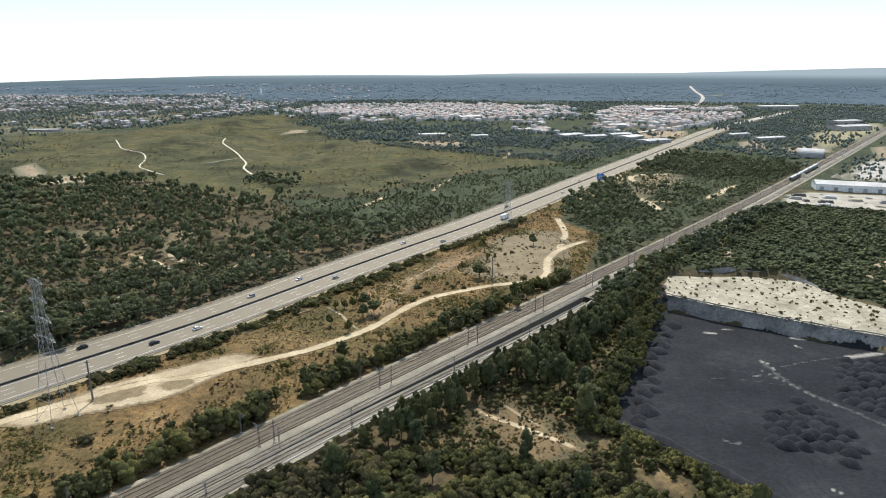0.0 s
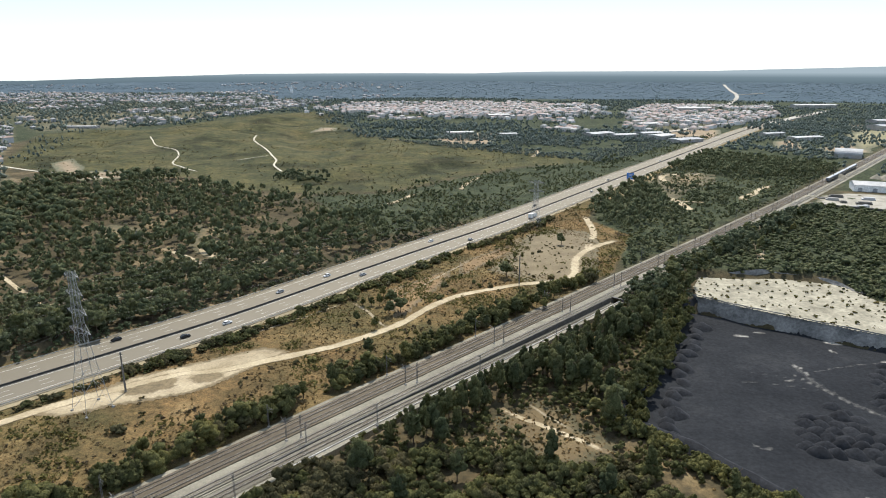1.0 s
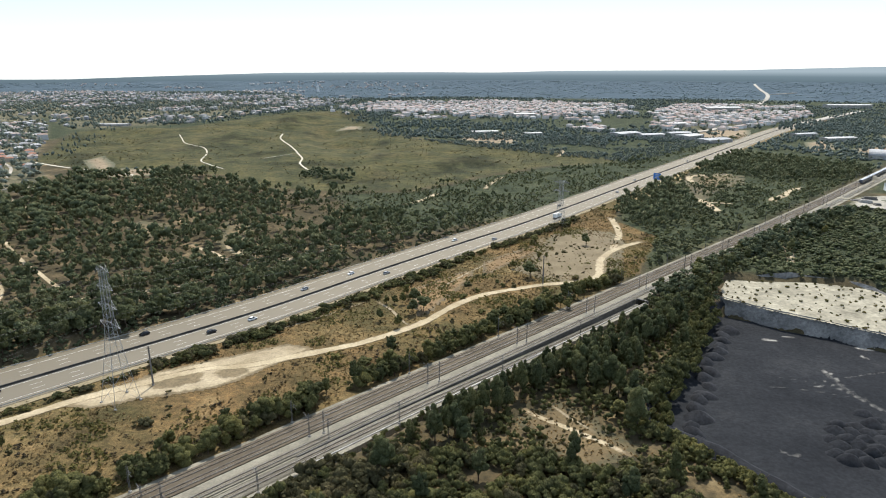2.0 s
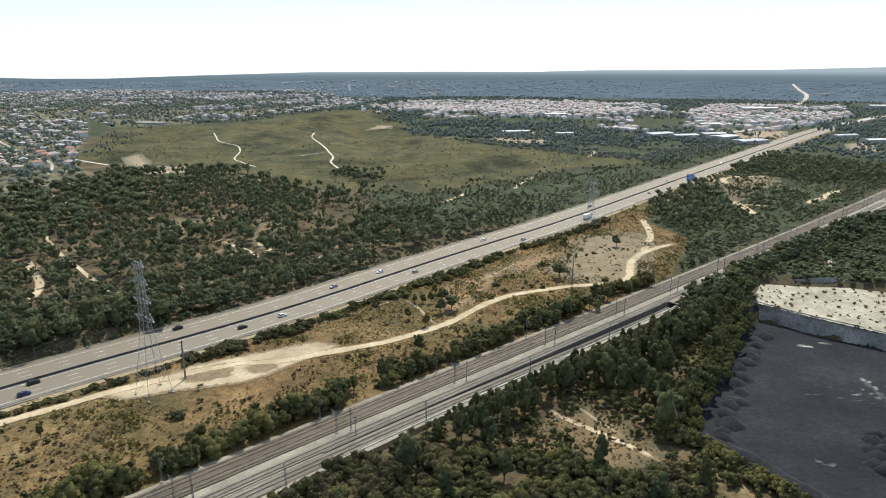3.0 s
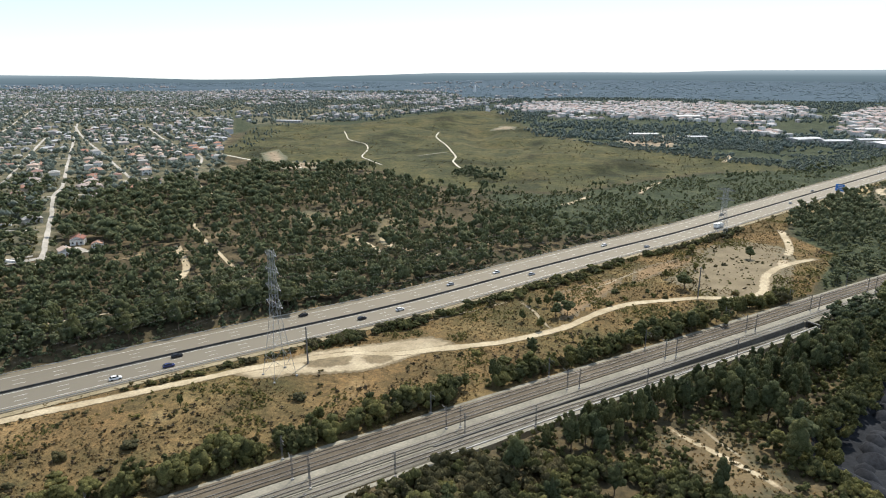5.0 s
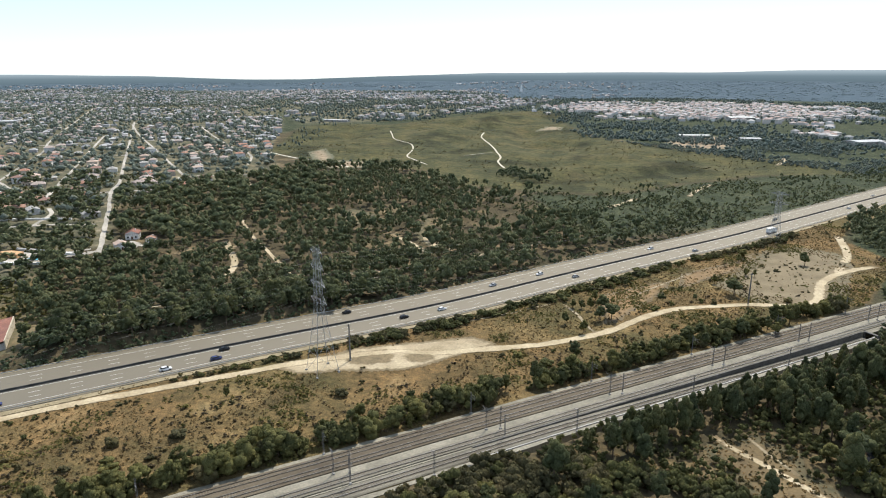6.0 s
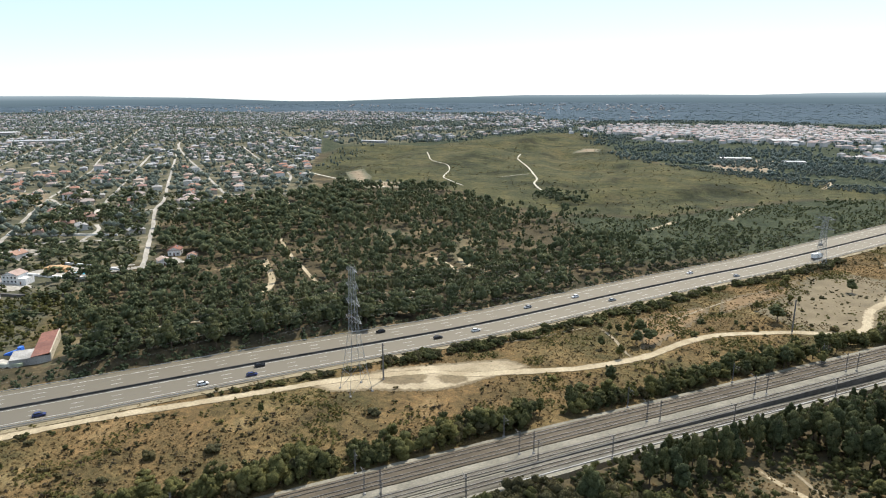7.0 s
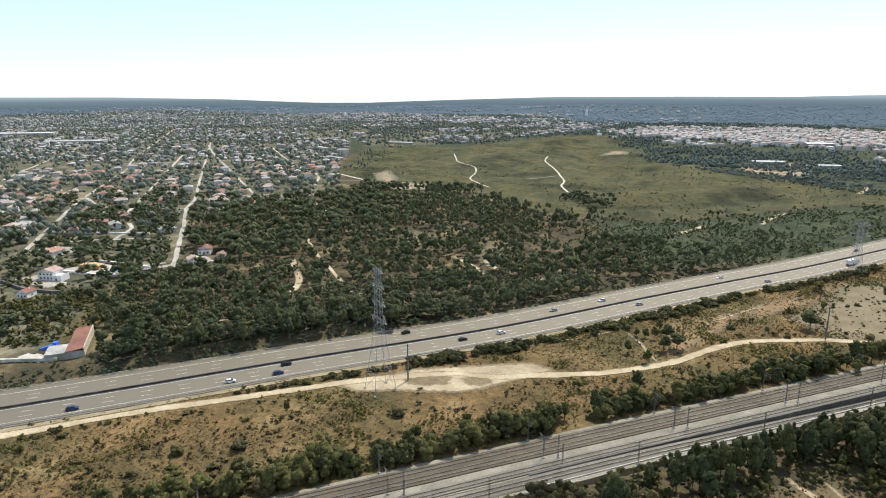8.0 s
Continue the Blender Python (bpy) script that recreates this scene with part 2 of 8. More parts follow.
def ground_material():
    """Heath, dry grass, house plots, woodland floor and a haze-blued far plain, blended by the zones of the ground."""
    m, n, l, b = nodes_of("ground_cover")
    pos = n.new("ShaderNodeNewGeometry").outputs["Position"]

    def zone(name, lo=0.35, hi=0.65):
        a = n.new("ShaderNodeAttribute")
        a.attribute_name = name
        add = n.new("ShaderNodeMath")
        add.operation = "MULTIPLY_ADD"
        l.new(noise_node(n, l, 0.09, 5, 0.7, pos), add.inputs[0])
        add.inputs[1].default_value = 0.7
        l.new(a.outputs["Fac"], add.inputs[2])
        mr = n.new("ShaderNodeMapRange")
        l.new(add.outputs[0], mr.inputs["Value"])
        mr.inputs["From Min"].default_value, mr.inputs["From Max"].default_value = lo + 0.35, hi + 0.35
        return mr.outputs["Result"]

    patch, fine, broad = noise_node(n, l, 0.045, 6, 0.65, pos), noise_node(n, l, 0.5, 6, 0.7, pos), noise_node(n, l, 0.012, 4, 0.6, pos)
    wood = ramp(n, l, patch, [(0.34, (0.045, 0.042, 0.025)), (0.52, (0.078, 0.063, 0.037)), (0.61, (0.15, 0.115, 0.066)), (0.71, (0.32, 0.25, 0.155))])
    heath_a = ramp(n, l, broad, [(0.36, (0.045, 0.05, 0.028)), (0.48, (0.074, 0.075, 0.036)), (0.56, (0.09, 0.084, 0.041)), (0.66, (0.118, 0.1, 0.054))])
    heath = mixed(n, l, 0.5, heath_a, ramp(n, l, patch, [(0.38, (0.036, 0.04, 0.023)), (0.52, (0.08, 0.078, 0.038)), (0.7, (0.145, 0.124, 0.062))]))
    dry_a = ramp(n, l, patch, [(0.34, (0.062, 0.053, 0.027)), (0.45, (0.112, 0.083, 0.043)), (0.57, (0.185, 0.122, 0.06)), (0.7, (0.29, 0.208, 0.112))])
    dry = mixed(n, l, 0.35, dry_a, ramp(n, l, broad, [(0.42, (0.09, 0.088, 0.04)), (0.58, (0.185, 0.115, 0.056))]))
    clods = ramp(n, l, noise_node(n, l, 0.28, 6, 0.75, pos), [(0.34, (0.46, 0.5, 0.46)), (0.48, (0.84, 0.88, 0.83)), (0.6, (1.04, 1.02, 0.94)), (0.72, (1.42, 1.36, 1.26))])
    dry = mixed(n, l, 0.85, dry, clods, "MULTIPLY")
    stalks = ramp(n, l, noise_node(n, l, 2.1, 5, 0.75, pos), [(0.36, (0.5, 0.5, 0.48)), (0.5, (1.0, 1.0, 1.0)), (0.64, (1.5, 1.46, 1.38))])
    dry = mixed(n, l, 0.85, dry, stalks, "MULTIPLY")
    plots = ramp(n, l, patch, [(0.36, (0.062, 0.065, 0.044)), (0.5, (0.1, 0.096, 0.062)), (0.6, (0.165, 0.145, 0.094)), (0.72, (0.3, 0.258, 0.18))])
    # far plain: blue of aerial haze put into the base colour
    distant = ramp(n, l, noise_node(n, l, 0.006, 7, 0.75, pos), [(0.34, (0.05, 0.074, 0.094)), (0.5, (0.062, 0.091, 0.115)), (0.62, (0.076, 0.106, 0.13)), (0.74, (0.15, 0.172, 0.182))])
    speck = ramp(n, l, noise_node(n, l, 0.16, 6, 0.75, pos), [(0.38, (0.5, 0.52, 0.5)), (0.5, (1.0, 1.0, 1.0)), (0.68, (1.3, 1.22, 1.05))])
    # dark patches: shade of hollows painted in, together with darker shrub cover
    gully_shade = ramp(n, l, noise_node(n, l, 0.011, 5, 0.6, pos), [(0.36, (0.42, 0.46, 0.44)), (0.49, (0.95, 0.97, 0.95)), (0.63, (1.12, 1.06, 0.98))])
    heath = mixed(n, l, 1.0, mixed(n, l, 0.9, heath, speck, "MULTIPLY"), gully_shade, "MULTIPLY")
    thicket = mixed(n, l, 0.9, ramp(n, l, patch, [(0.36, (0.036, 0.046, 0.028)), (0.52, (0.056, 0.066, 0.039)), (0.66, (0.084, 0.09, 0.054)), (0.78, (0.155, 0.142, 0.09))]), speck, "MULTIPLY")
    leafy = ramp(n, l, noise_node(n, l, 0.33, 6, 0.8, pos), [(0.36, (0.35, 0.4, 0.38)), (0.47, (0.75, 0.78, 0.75)), (0.56, (1.15, 1.15, 1.1)), (0.68, (1.5, 1.45, 1.35))])
    thicket = mixed(n, l, 1.0, thicket, leafy, "MULTIPLY")
    col = mixed(n, l, zone("heath"), wood, heath)
    col = mixed(n, l, zone("thicket"), col, thicket)
    col = mixed(n, l, zone("dry"), col, dry)
    col = mixed(n, l, zone("plots"), col, plots)
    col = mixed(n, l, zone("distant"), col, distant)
    grain = ramp(n, l, fine, [(0.28, (0.62, 0.62, 0.62)), (0.5, (1.0, 1.0, 1.0)), (0.75, (1.4, 1.36, 1.25))])
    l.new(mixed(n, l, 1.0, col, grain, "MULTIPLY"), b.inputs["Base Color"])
    b.inputs["Roughness"].default_value = 1.0
    b.inputs["Specular IOR Level"].default_value = 0.1
    bumped(n, l, b, fine, 1.0, 0.5)
    return m


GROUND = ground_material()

# ---- geometry helpers ----
rng = np.random.default_rng(7)


def fast_mesh(name, verts, faces, mats, index=None, smooth=False):
    """A mesh from arrays: verts (n, 3) and faces (m, k) with k corners each."""
    me = bpy.data.meshes.new(name)
    verts, faces = np.asarray(verts, np.float32), np.asarray(faces, np.int32)
    me.vertices.add(len(verts))
    me.vertices.foreach_set("co", verts.ravel())
    k = faces.shape[1]
    me.loops.add(faces.size)
    me.loops.foreach_set("vertex_index", faces.ravel())
    me.polygons.add(len(faces))
    me.polygons.foreach_set("loop_start", np.arange(0, faces.size, k, dtype=np.int32))
    for m in mats if isinstance(mats, (list, tuple)) else [mats]:
        me.materials.append(m)
    if index is not None:
        me.polygons.foreach_set("material_index", np.asarray(index, np.int32))
    me.polygons.foreach_set("use_smooth", np.full(len(faces), smooth))
    me.update(calc_edges=True)
    me.validate()
    return me


def part(name, me, parent, label="", m=None):
    ob = new(name, me)
    ob.parent = parent
    if m is not None:
        ob.matrix_basis = m
    if label:
        tagged(ob, label)
    return ob


def thing(name, label, category, m=None, group="", kind="", data=None):
    ob = new(name, data)
    if m is not None:
        ob.matrix_basis = m
    return tagged(ob, label, category, group, kind)


class Build:
    """Collects boxes, bars and prisms into one mesh."""

    def __init__(self):
        self.v, self.f = [], []

    def add(self, pts, faces):
        o = len(self.v)
        self.v += [tuple(p) for p in pts]
        self.f += [tuple(o + i for i in q) for q in faces]
        return self

    def box(self, x0, y0, z0, x1, y1, z1, taper=0.0):
        t = taper
        return self.add([(x0, y0, z0), (x1, y0, z0), (x1, y1, z0), (x0, y1, z0), (x0 + t, y0 + t, z1), (x1 - t, y0 + t, z1), (x1 - t, y1 - t, z1), (x0 + t, y1 - t, z1)],
                        [(3, 2, 1, 0), (4, 5, 6, 7), (0, 1, 5, 4), (1, 2, 6, 5), (2, 3, 7, 6), (3, 0, 4, 7)])

    def bar(self, a, b, r, r2=None, sides=4):
        a, b = Vector(a), Vector(b)
        d = (b - a).normalized()
        s = d.cross(Vector((0, 0, 1)) if abs(d.z) < 0.95 else Vector((1, 0, 0))).normalized()
        u = s.cross(d)
        r2 = r if r2 is None else r2
        ring = [(math.cos(2 * math.pi * (i + 0.5) / sides), math.sin(2 * math.pi * (i + 0.5) / sides)) for i in range(sides)]
        pts = [a + r * (c * s + e * u) for c, e in ring] + [b + r2 * (c * s + e * u) for c, e in ring]
        faces = [(i, (i + 1) % sides, sides + (i + 1) % sides, sides + i) for i in range(sides)]
        return self.add(pts, faces + [tuple(reversed(range(sides))), tuple(range(sides, 2 * sides))])

    def mesh(self, name, mat, smooth=False):
        me = bpy.data.meshes.new(name)
        me.from_pydata(self.v, [], self.f)
        me.materials.append(mat)
        if smooth:
            me.polygons.foreach_set("use_smooth", np.full(len(me.polygons), True))
        me.update()
        return me


class Line:
    """A smooth way over the ground through a few points; at(s, u): s metres along, u metres to its right."""

    def __init__(self, pts, step=4.0):
        p = np.array(pts, float)
        q = np.vstack([2 * p[0] - p[1], p, 2 * p[-1] - p[-2]])
        out = []
        for i in range(1, len(q) - 2):
            t = np.linspace(0, 1, 40, endpoint=False)[:, None]
            a, b, c, d = q[i - 1], q[i], q[i + 1], q[i + 2]
            out.append(0.5 * (2 * b + (c - a) * t + (2 * a - 5 * b + 4 * c - d) * t ** 2 + (3 * b - a - 3 * c + d) * t ** 3))
        self.p = np.vstack(out + [p[-1:]])
        self.s = np.concatenate([[0], np.cumsum(np.linalg.norm(np.diff(self.p, axis=0), axis=1))])
        self.length = self.s[-1]

    def at(self, s, u=0.0):
        s = np.asarray(s, float)
        x, y = np.interp(s, self.s, self.p[:, 0]), np.interp(s, self.s, self.p[:, 1])
        h = 6.0
        dx = np.interp(s + h, self.s, self.p[:, 0]) - np.interp(s - h, self.s, self.p[:, 0])
        dy = np.interp(s + h, self.s, self.p[:, 1]) - np.interp(s - h, self.s, self.p[:, 1])
        k = np.hypot(dx, dy) + 1e-9
        return np.stack([x + u * dy / k, y - u * dx / k], -1)

    def heading(self, s):
        a, b = self.at(s - 3), self.at(s + 3)
        return math.degrees(math.atan2(b[1] - a[1], b[0] - a[0]))

    def near(self, x, y):
        """Signed distance to the right of the way, and the metres along it, for arrays of points."""
        x, y = np.atleast_1d(x), np.atleast_1d(y)
        ss = np.linspace(0, self.length, max(4, int(self.length / 8)))
        c = self.at(ss)
        best, su, sl = np.full(len(x), 1e9), np.zeros(len(x)), np.zeros(len(x))
        for lo in range(0, len(x), 20000):
            k = slice(lo, lo + 20000)
            d = (x[k, None] - c[None, :, 0]) ** 2 + (y[k, None] - c[None, :, 1]) ** 2
            i = np.clip(d.argmin(1), 0, len(ss) - 2)
            i = np.where((i > 0) & (d[np.arange(len(i)), i - 1] < d[np.arange(len(i)), i + 1]), i - 1, i)
            a, b = c[i], c[i + 1]
            e = b - a
            L = np.hypot(e[:, 0], e[:, 1])
            t = np.clip(((x[k] - a[:, 0]) * e[:, 0] + (y[k] - a[:, 1]) * e[:, 1]) / L ** 2, 0, 1)
            ox, oy = x[k] - a[:, 0] - t * e[:, 0], y[k] - a[:, 1] - t * e[:, 1]
            su[k] = np.hypot(ox, oy) * np.sign(ox * e[:, 1] - oy * e[:, 0] + 1e-12)
            sl[k] = ss[i] + t * L
        return su, sl


def inside(poly, x, y):
    x, y = np.asarray(x, float), np.asarray(y, float)
    hit = np.zeros(x.shape, bool)
    for (x0, y0), (x1, y1) in zip(poly, poly[1:] + poly[:1]):
        if y0 != y1:
            hit ^= ((y0 > y) != (y1 > y)) & (x < (x1 - x0) * (y - y0) / (y1 - y0) + x0)
    return hit


def edge_distance(poly, x, y):
    d = np.full(np.shape(x), 1e9)
    for (x0, y0), (x1, y1) in zip(poly, poly[1:] + poly[:1]):
        ex, ey = x1 - x0, y1 - y0
        t = np.clip(((x - x0) * ex + (y - y0) * ey) / (ex * ex + ey * ey), 0, 1)
        d = np.minimum(d, np.hypot(x - x0 - t * ex, y - y0 - t * ey))
    return np.where(inside(poly, x, y), d, -d)


def step01(x):
    x = np.clip(x, 0, 1)
    return x * x * (3 - 2 * x)


TABLE = np.random.default_rng(3).random((256, 256))


def value_noise(x, y, size, octaves=3):
    total, amp, norm = 0, 1.0, 0.0
    for o in range(octaves):
        fx, fy = np.asarray(x) / size + 17.3 * o, np.asarray(y) / size + 5.1 * o
        ix, iy = np.floor(fx).astype(int), np.floor(fy).astype(int)
        tx, ty = step01(fx - ix), step01(fy - iy)
        g = lambda a, b: TABLE[(ix + a) % 256, (iy + b) % 256]
        total = total + amp * ((g(0, 0) * (1 - tx) + g(1, 0) * tx) * (1 - ty) + (g(0, 1) * (1 - tx) + g(1, 1) * tx) * ty)
        norm, amp, size = norm + amp, amp * 0.5, size * 0.5
    return total / norm


# ---- the plan: ways and zones ----
MOTORWAY = Line([(-420, -105), (-330, 4), (-238, 113), (-173, 195), (-112, 270), (-59, 348), (-20, 404), (33, 480), (151, 668), (277, 867), (490, 1202), (600, 1352), (700, 1500)])
RAILWAY = Line([(-330, -131), (-205, 15), (-116, 118), (-54, 190), (-18, 231), (47, 305), (65, 326), (202, 484), (375, 690), (888, 1312), (1250, 1752)])
TRACK_PATH = Line([(-300, 5), (-219, 102), (-192, 135), (-158, 170), (-131, 198), (-109, 213), (-91, 220), (-68, 234), (-52, 246), (-33, 263), (-20, 285), (-6, 305), (22, 321), (46, 331), (57, 342), (60, 356), (64, 374), (76, 396), (96, 416)])
YARD = [(113, 306), (139, 287), (168, 267), (190, 255), (262, 205), (300, 120), (130, 95), (96, 138), (81, 157), (71, 169), (62, 181), (52, 186), (59, 205), (81, 247), (95, 280)]
TERRACE = [(113, 308), (138, 288.5), (169, 269), (192, 256.5), (232, 230), (240, 262), (212, 287), (198, 304), (192, 327), (165, 335), (143, 335), (124, 337), (116, 322)]
HEATH = [(-560, 740), (-741, 1090), (-700, 1180), (-591, 1175), (-502, 1560), (-383, 1640), (-300, 1500), (-271, 1312), (-170, 1063), (-52, 938), (88, 867), (151, 790), (60, 752), (-20, 668), (-74, 590), (-142, 574), (-230, 592), (-291, 664), (-360, 655), (-450, 680)]
SUBURB = [(-585, 302), (-520, 130), (-900, 150), (-2600, 900), (-3300, 1700), (-3100, 2555), (-1917, 2580), (-1100, 1500), (-797, 1107), (-560, 740), (-429, 585), (-463, 493), (-452, 383), (-350, 294), (-371, 267), (-319, 203), (-275, 150), (-330, 90)]
TOWN = [(-345, 1680), (-319, 2060), (120, 2180), (330, 1960), (290, 1600), (-29, 1560)]
TOWN_EAST = [(274, 1191), (416, 1756), (549, 2027), (896, 2027), (720, 1580), (528, 1330), (391, 1150)]
TOWN_WEST = [(-765, 1115), (-2150, 2700), (-1956, 2926), (-958, 2926), (-496, 2196), (-543, 1645), (-630, 1249)]
FOREST = [(-240, 152), (-313, 206), (-371, 267), (-350, 294), (-442, 375), (-451, 480), (-430, 560), (-435, 627), (-360, 648), (-291, 660), (-230, 588), (-142, 570), (-74, 588), (-14, 667), (75, 745), (151, 790), (300, 960), (420, 1150), (440, 1120), (33, 490), (-110, 285)]
EAST_WOOD = [(-110, 60), (-58, 148), (-16, 199), (73, 299), (139, 385), (150, 375), (120, 335), (110, 310), (93, 280), (77, 240), (57, 203), (48, 182), (58, 172), (78, 150), (95, 120), (60, 40)]
EAST_SCRUB = [(116, 343), (137, 361), (150, 398), (235, 488), (320, 590), (420, 540), (364, 430), (300, 320), (243, 262), (213, 291), (200, 308), (193, 332), (160, 342)]
DRY_AREA = [(-300, 10), (-230, 100), (-155, 190), (-54, 316), (-8, 388), (44, 470), (90, 560), (120, 590), (88, 480), (110, 430), (78, 345), (-18, 230), (-54, 190), (-116, 118), (-200, 20)]
SCRUBLAND = [(-150, 560), (-60, 420), (33, 500), (160, 700), (300, 920), (430, 1150), (280, 1200), (-29, 1433), (-345, 1645), (-260, 1330), (-170, 1063), (-52, 938), (88, 867), (60, 752), (-20, 668), (-74, 590)]
ORCHARD = [(-292, 143), (-276, 170), (-275, 196), (-322, 226), (-350, 216), (-372, 196), (-372, 165), (-340, 140)]
STORAGE = [(284, 538), (315, 584), (345, 596), (460, 560), (440, 500), (354, 506)]
CLEARING = [(47, 430), (68, 430), (76, 395), (60, 352), (34, 341), (24, 361), (40, 398)]


FARLINE = [(760, 2027), (901, 2312), (1097, 2803), (1314, 3461), (1478, 3978)]
FARSPUR = [(1097, 2803), (1291, 2993)]
HEATH_TRACKS = [Line(p) for p in (
    [(-540, 1075), (-515, 1029), (-459, 931), (-411, 883), (-381, 827), (-355, 753), (-331, 723), (-301, 695)],
    [(-361, 1082), (-344, 1017), (-305, 936), (-278, 879), (-255, 821), (-240, 786), (-231, 746), (-217, 717), (-207, 698)])]


def skyline(az):
    """Height of the far country, in degrees above the eye's level, by the direction in degrees right of +y."""
    return np.interp(az, [-180, -75, -61, -54, -46, -38.5, -34, -27, -18, 0, 5.5, 19, 33, 60, 180], [-0.35, -0.3, -0.32, -0.37, -0.55, -0.86, -0.88, -0.67, -0.43, -0.41, -0.27, -0.23, 0.17, 0.2, -0.35])


def ground_height(x, y):
    x, y = np.asarray(x, float), np.asarray(y, float)
    r = np.hypot(x, y)
    z = 5 * np.exp(-((x + 400) / 190) ** 2 - ((y - 1480) / 260) ** 2)
    z = z + 5 * np.exp(-((x + 120) / 120) ** 2 - ((y - 900) / 150) ** 2)
    gullies = step01(edge_distance(HEATH, x, y) / 120)
    shape = x.shape
    for ln in HEATH_TRACKS:
        gullies = gullies * (0.15 + 0.85 * step01((np.abs(ln.near(x.ravel(), y.ravel())[0]).reshape(shape) - 12) / 70))
    z = z + gullies * (value_noise(x, y, 150, 3) - 0.5) * 30
    ridges = 1 - np.abs(2 * value_noise(x + 90, y * 0.8, 95, 2) - 1)
    z = z + gullies * (ridges - 0.75) * 13
    side, along = (q.reshape(shape) for q in MOTORWAY.near(x.ravel(), y.ravel()))
    mu = np.abs(side)
    # bank on the far side of the motorway
    z = z + 3.6 * step01((-side - 19) / 5.5) * step01((75 + side) / 40) * step01((along - 300) / 25) * step01((470 - along) / 50)
    ru = RAILWAY.near(x.ravel(), y.ravel())[0].reshape(shape)
    free = step01((mu - 19) / 14) * step01((np.abs(ru - 11.5) - 15) / 10)
    z = z + free * (value_noise(x, y, 26, 3) - 0.5) * 1.8
    z = z + 8 * step01((r - 1500) / 900) * (value_noise(x, y, 420, 2) - 0.5)
    # bank of spoil behind the sand terrace, and the sunken yard
    z = z + 4.5 * np.exp(-(edge_distance([(120, 345), (157, 349), (176, 342), (196, 334), (198, 342), (178, 350), (157, 356), (122, 352)], x, y).clip(-60, 0) / 7) ** 2) * step01(free + 0.4)
    z = np.where(inside(TERRACE, x, y), np.minimum(z, -0.6), z)
    rs = RAILWAY.near(x.ravel(), y.ravel())[1].reshape(shape)
    z = z - 3.8 * step01((ru - 13.5) / 3) * step01((27.2 - ru) / 2.5) * step01((rs - 380) / 40) * step01((606 - rs) / 8)
    yd = edge_distance(YARD, x, y)
    z = z + np.where(yd > -4, (-8.6 - z) * step01((yd + 4) / 5.0), 0)
    z = z + (20 * step01((r - 3300) / 1400))
    return z


# ---- the large structure ----
MESHED = {}


def meshed_height(x, y):
    """Height of the ground's own facets, for what must lie on them without a gap."""
    az, rad, Z = MESHED["az"], MESHED["rad"], MESHED["Z"]
    a, r = np.arctan2(x, y), np.hypot(x, y)
    i = np.clip(np.searchsorted(rad, r) - 1, 0, len(rad) - 2)
    j = np.clip(np.searchsorted(az, a) - 1, 0, len(az) - 2)
    u, v = np.clip((r - rad[i]) / (rad[i + 1] - rad[i]), 0, 1), np.clip((a - az[j]) / (az[j + 1] - az[j]), 0, 1)
    return (Z[i, j] * (1 - v) + Z[i, j + 1] * v) * (1 - u) + (Z[i + 1, j] * (1 - v) + Z[i + 1, j + 1] * v) * u


def build_ground():
    az = np.radians(np.concatenate([np.arange(-180, -78, 4.0), np.arange(-78, 48, 0.5), np.arange(48, 180, 4.0)]))
    rad = np.concatenate([[0.02, 4, 12, 22, 34, 46], 58 * 1.015 ** np.arange(0, 300)])
    rad = np.append(rad[rad < 4780], 4780)
    A, Rr = np.meshgrid(az, rad)
    X, Y = Rr * np.sin(A), Rr * np.cos(A)
    Z = ground_height(X, Y)
    MESHED.update(az=az, rad=rad, Z=Z)
    nr, na = A.shape
    i = np.arange(nr - 1)[:, None] * na
    j = np.arange(na)[None, :]
    k = (j + 1) % na
    F = np.stack([i + j, i + na + j, i + na + k, i + k], -1).reshape(-1, 4)
    cap = np.array([[0, 0, ground_height(np.zeros(1), np.zeros(1))[0]]])
    V = np.concatenate([np.stack([X, Y, Z], -1).reshape(-1, 3), cap])
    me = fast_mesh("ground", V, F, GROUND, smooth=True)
    x, y = V[:, 0], V[:, 1]
    r = np.hypot(x, y)

    def weight(name, w):
        at = me.attributes.new(name, "FLOAT", "POINT")
        at.data.foreach_set("value", np.asarray(w, np.float32))

    soft = lambda poly, d: step01(0.5 + edge_distance(poly, x, y) / d)
    strip = [(84, 345), (202, 484), (888, 1312), (490, 1202), (151, 668), (92, 500)]
    right = [(330, 600), (700, 700), (1500, 1500), (1300, 1800), (900, 1320), (390, 690)]
    weight("heath", soft(HEATH, 50))
    weight("thicket", np.maximum.reduce([0.95 * soft(SCRUBLAND, 60), 0.9 * soft(EAST_SCRUB, 20), 0.85 * soft(strip, 40), 0.95 * soft(right, 60), 0.95 * step01((r - 1050) / 250)]) * (1 - soft(HEATH, 50)))
    weight("dry", np.maximum.reduce([soft(DRY_AREA, 14), 0.4 * soft(EAST_WOOD, 16), 0.8 * soft(ORCHARD, 12), step01((np.where(MOTORWAY.near(x, y)[0] > 0, 26, 20.5) - np.abs(MOTORWAY.near(x, y)[0])) / 4)]))
    weight("plots", np.maximum.reduce([soft(SUBURB, 40), 0.6 * soft(TOWN, 90), 0.55 * soft(TOWN_EAST, 90), 0.75 * soft(TOWN_WEST, 150)]))
    # haze-blue ground colour sets in from 2250 m outwards
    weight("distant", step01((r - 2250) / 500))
    return tagged(new("ground", me), "rolling ground of dry grass, olive heath and woodland floor", "ground", kind="structure")


build_ground()


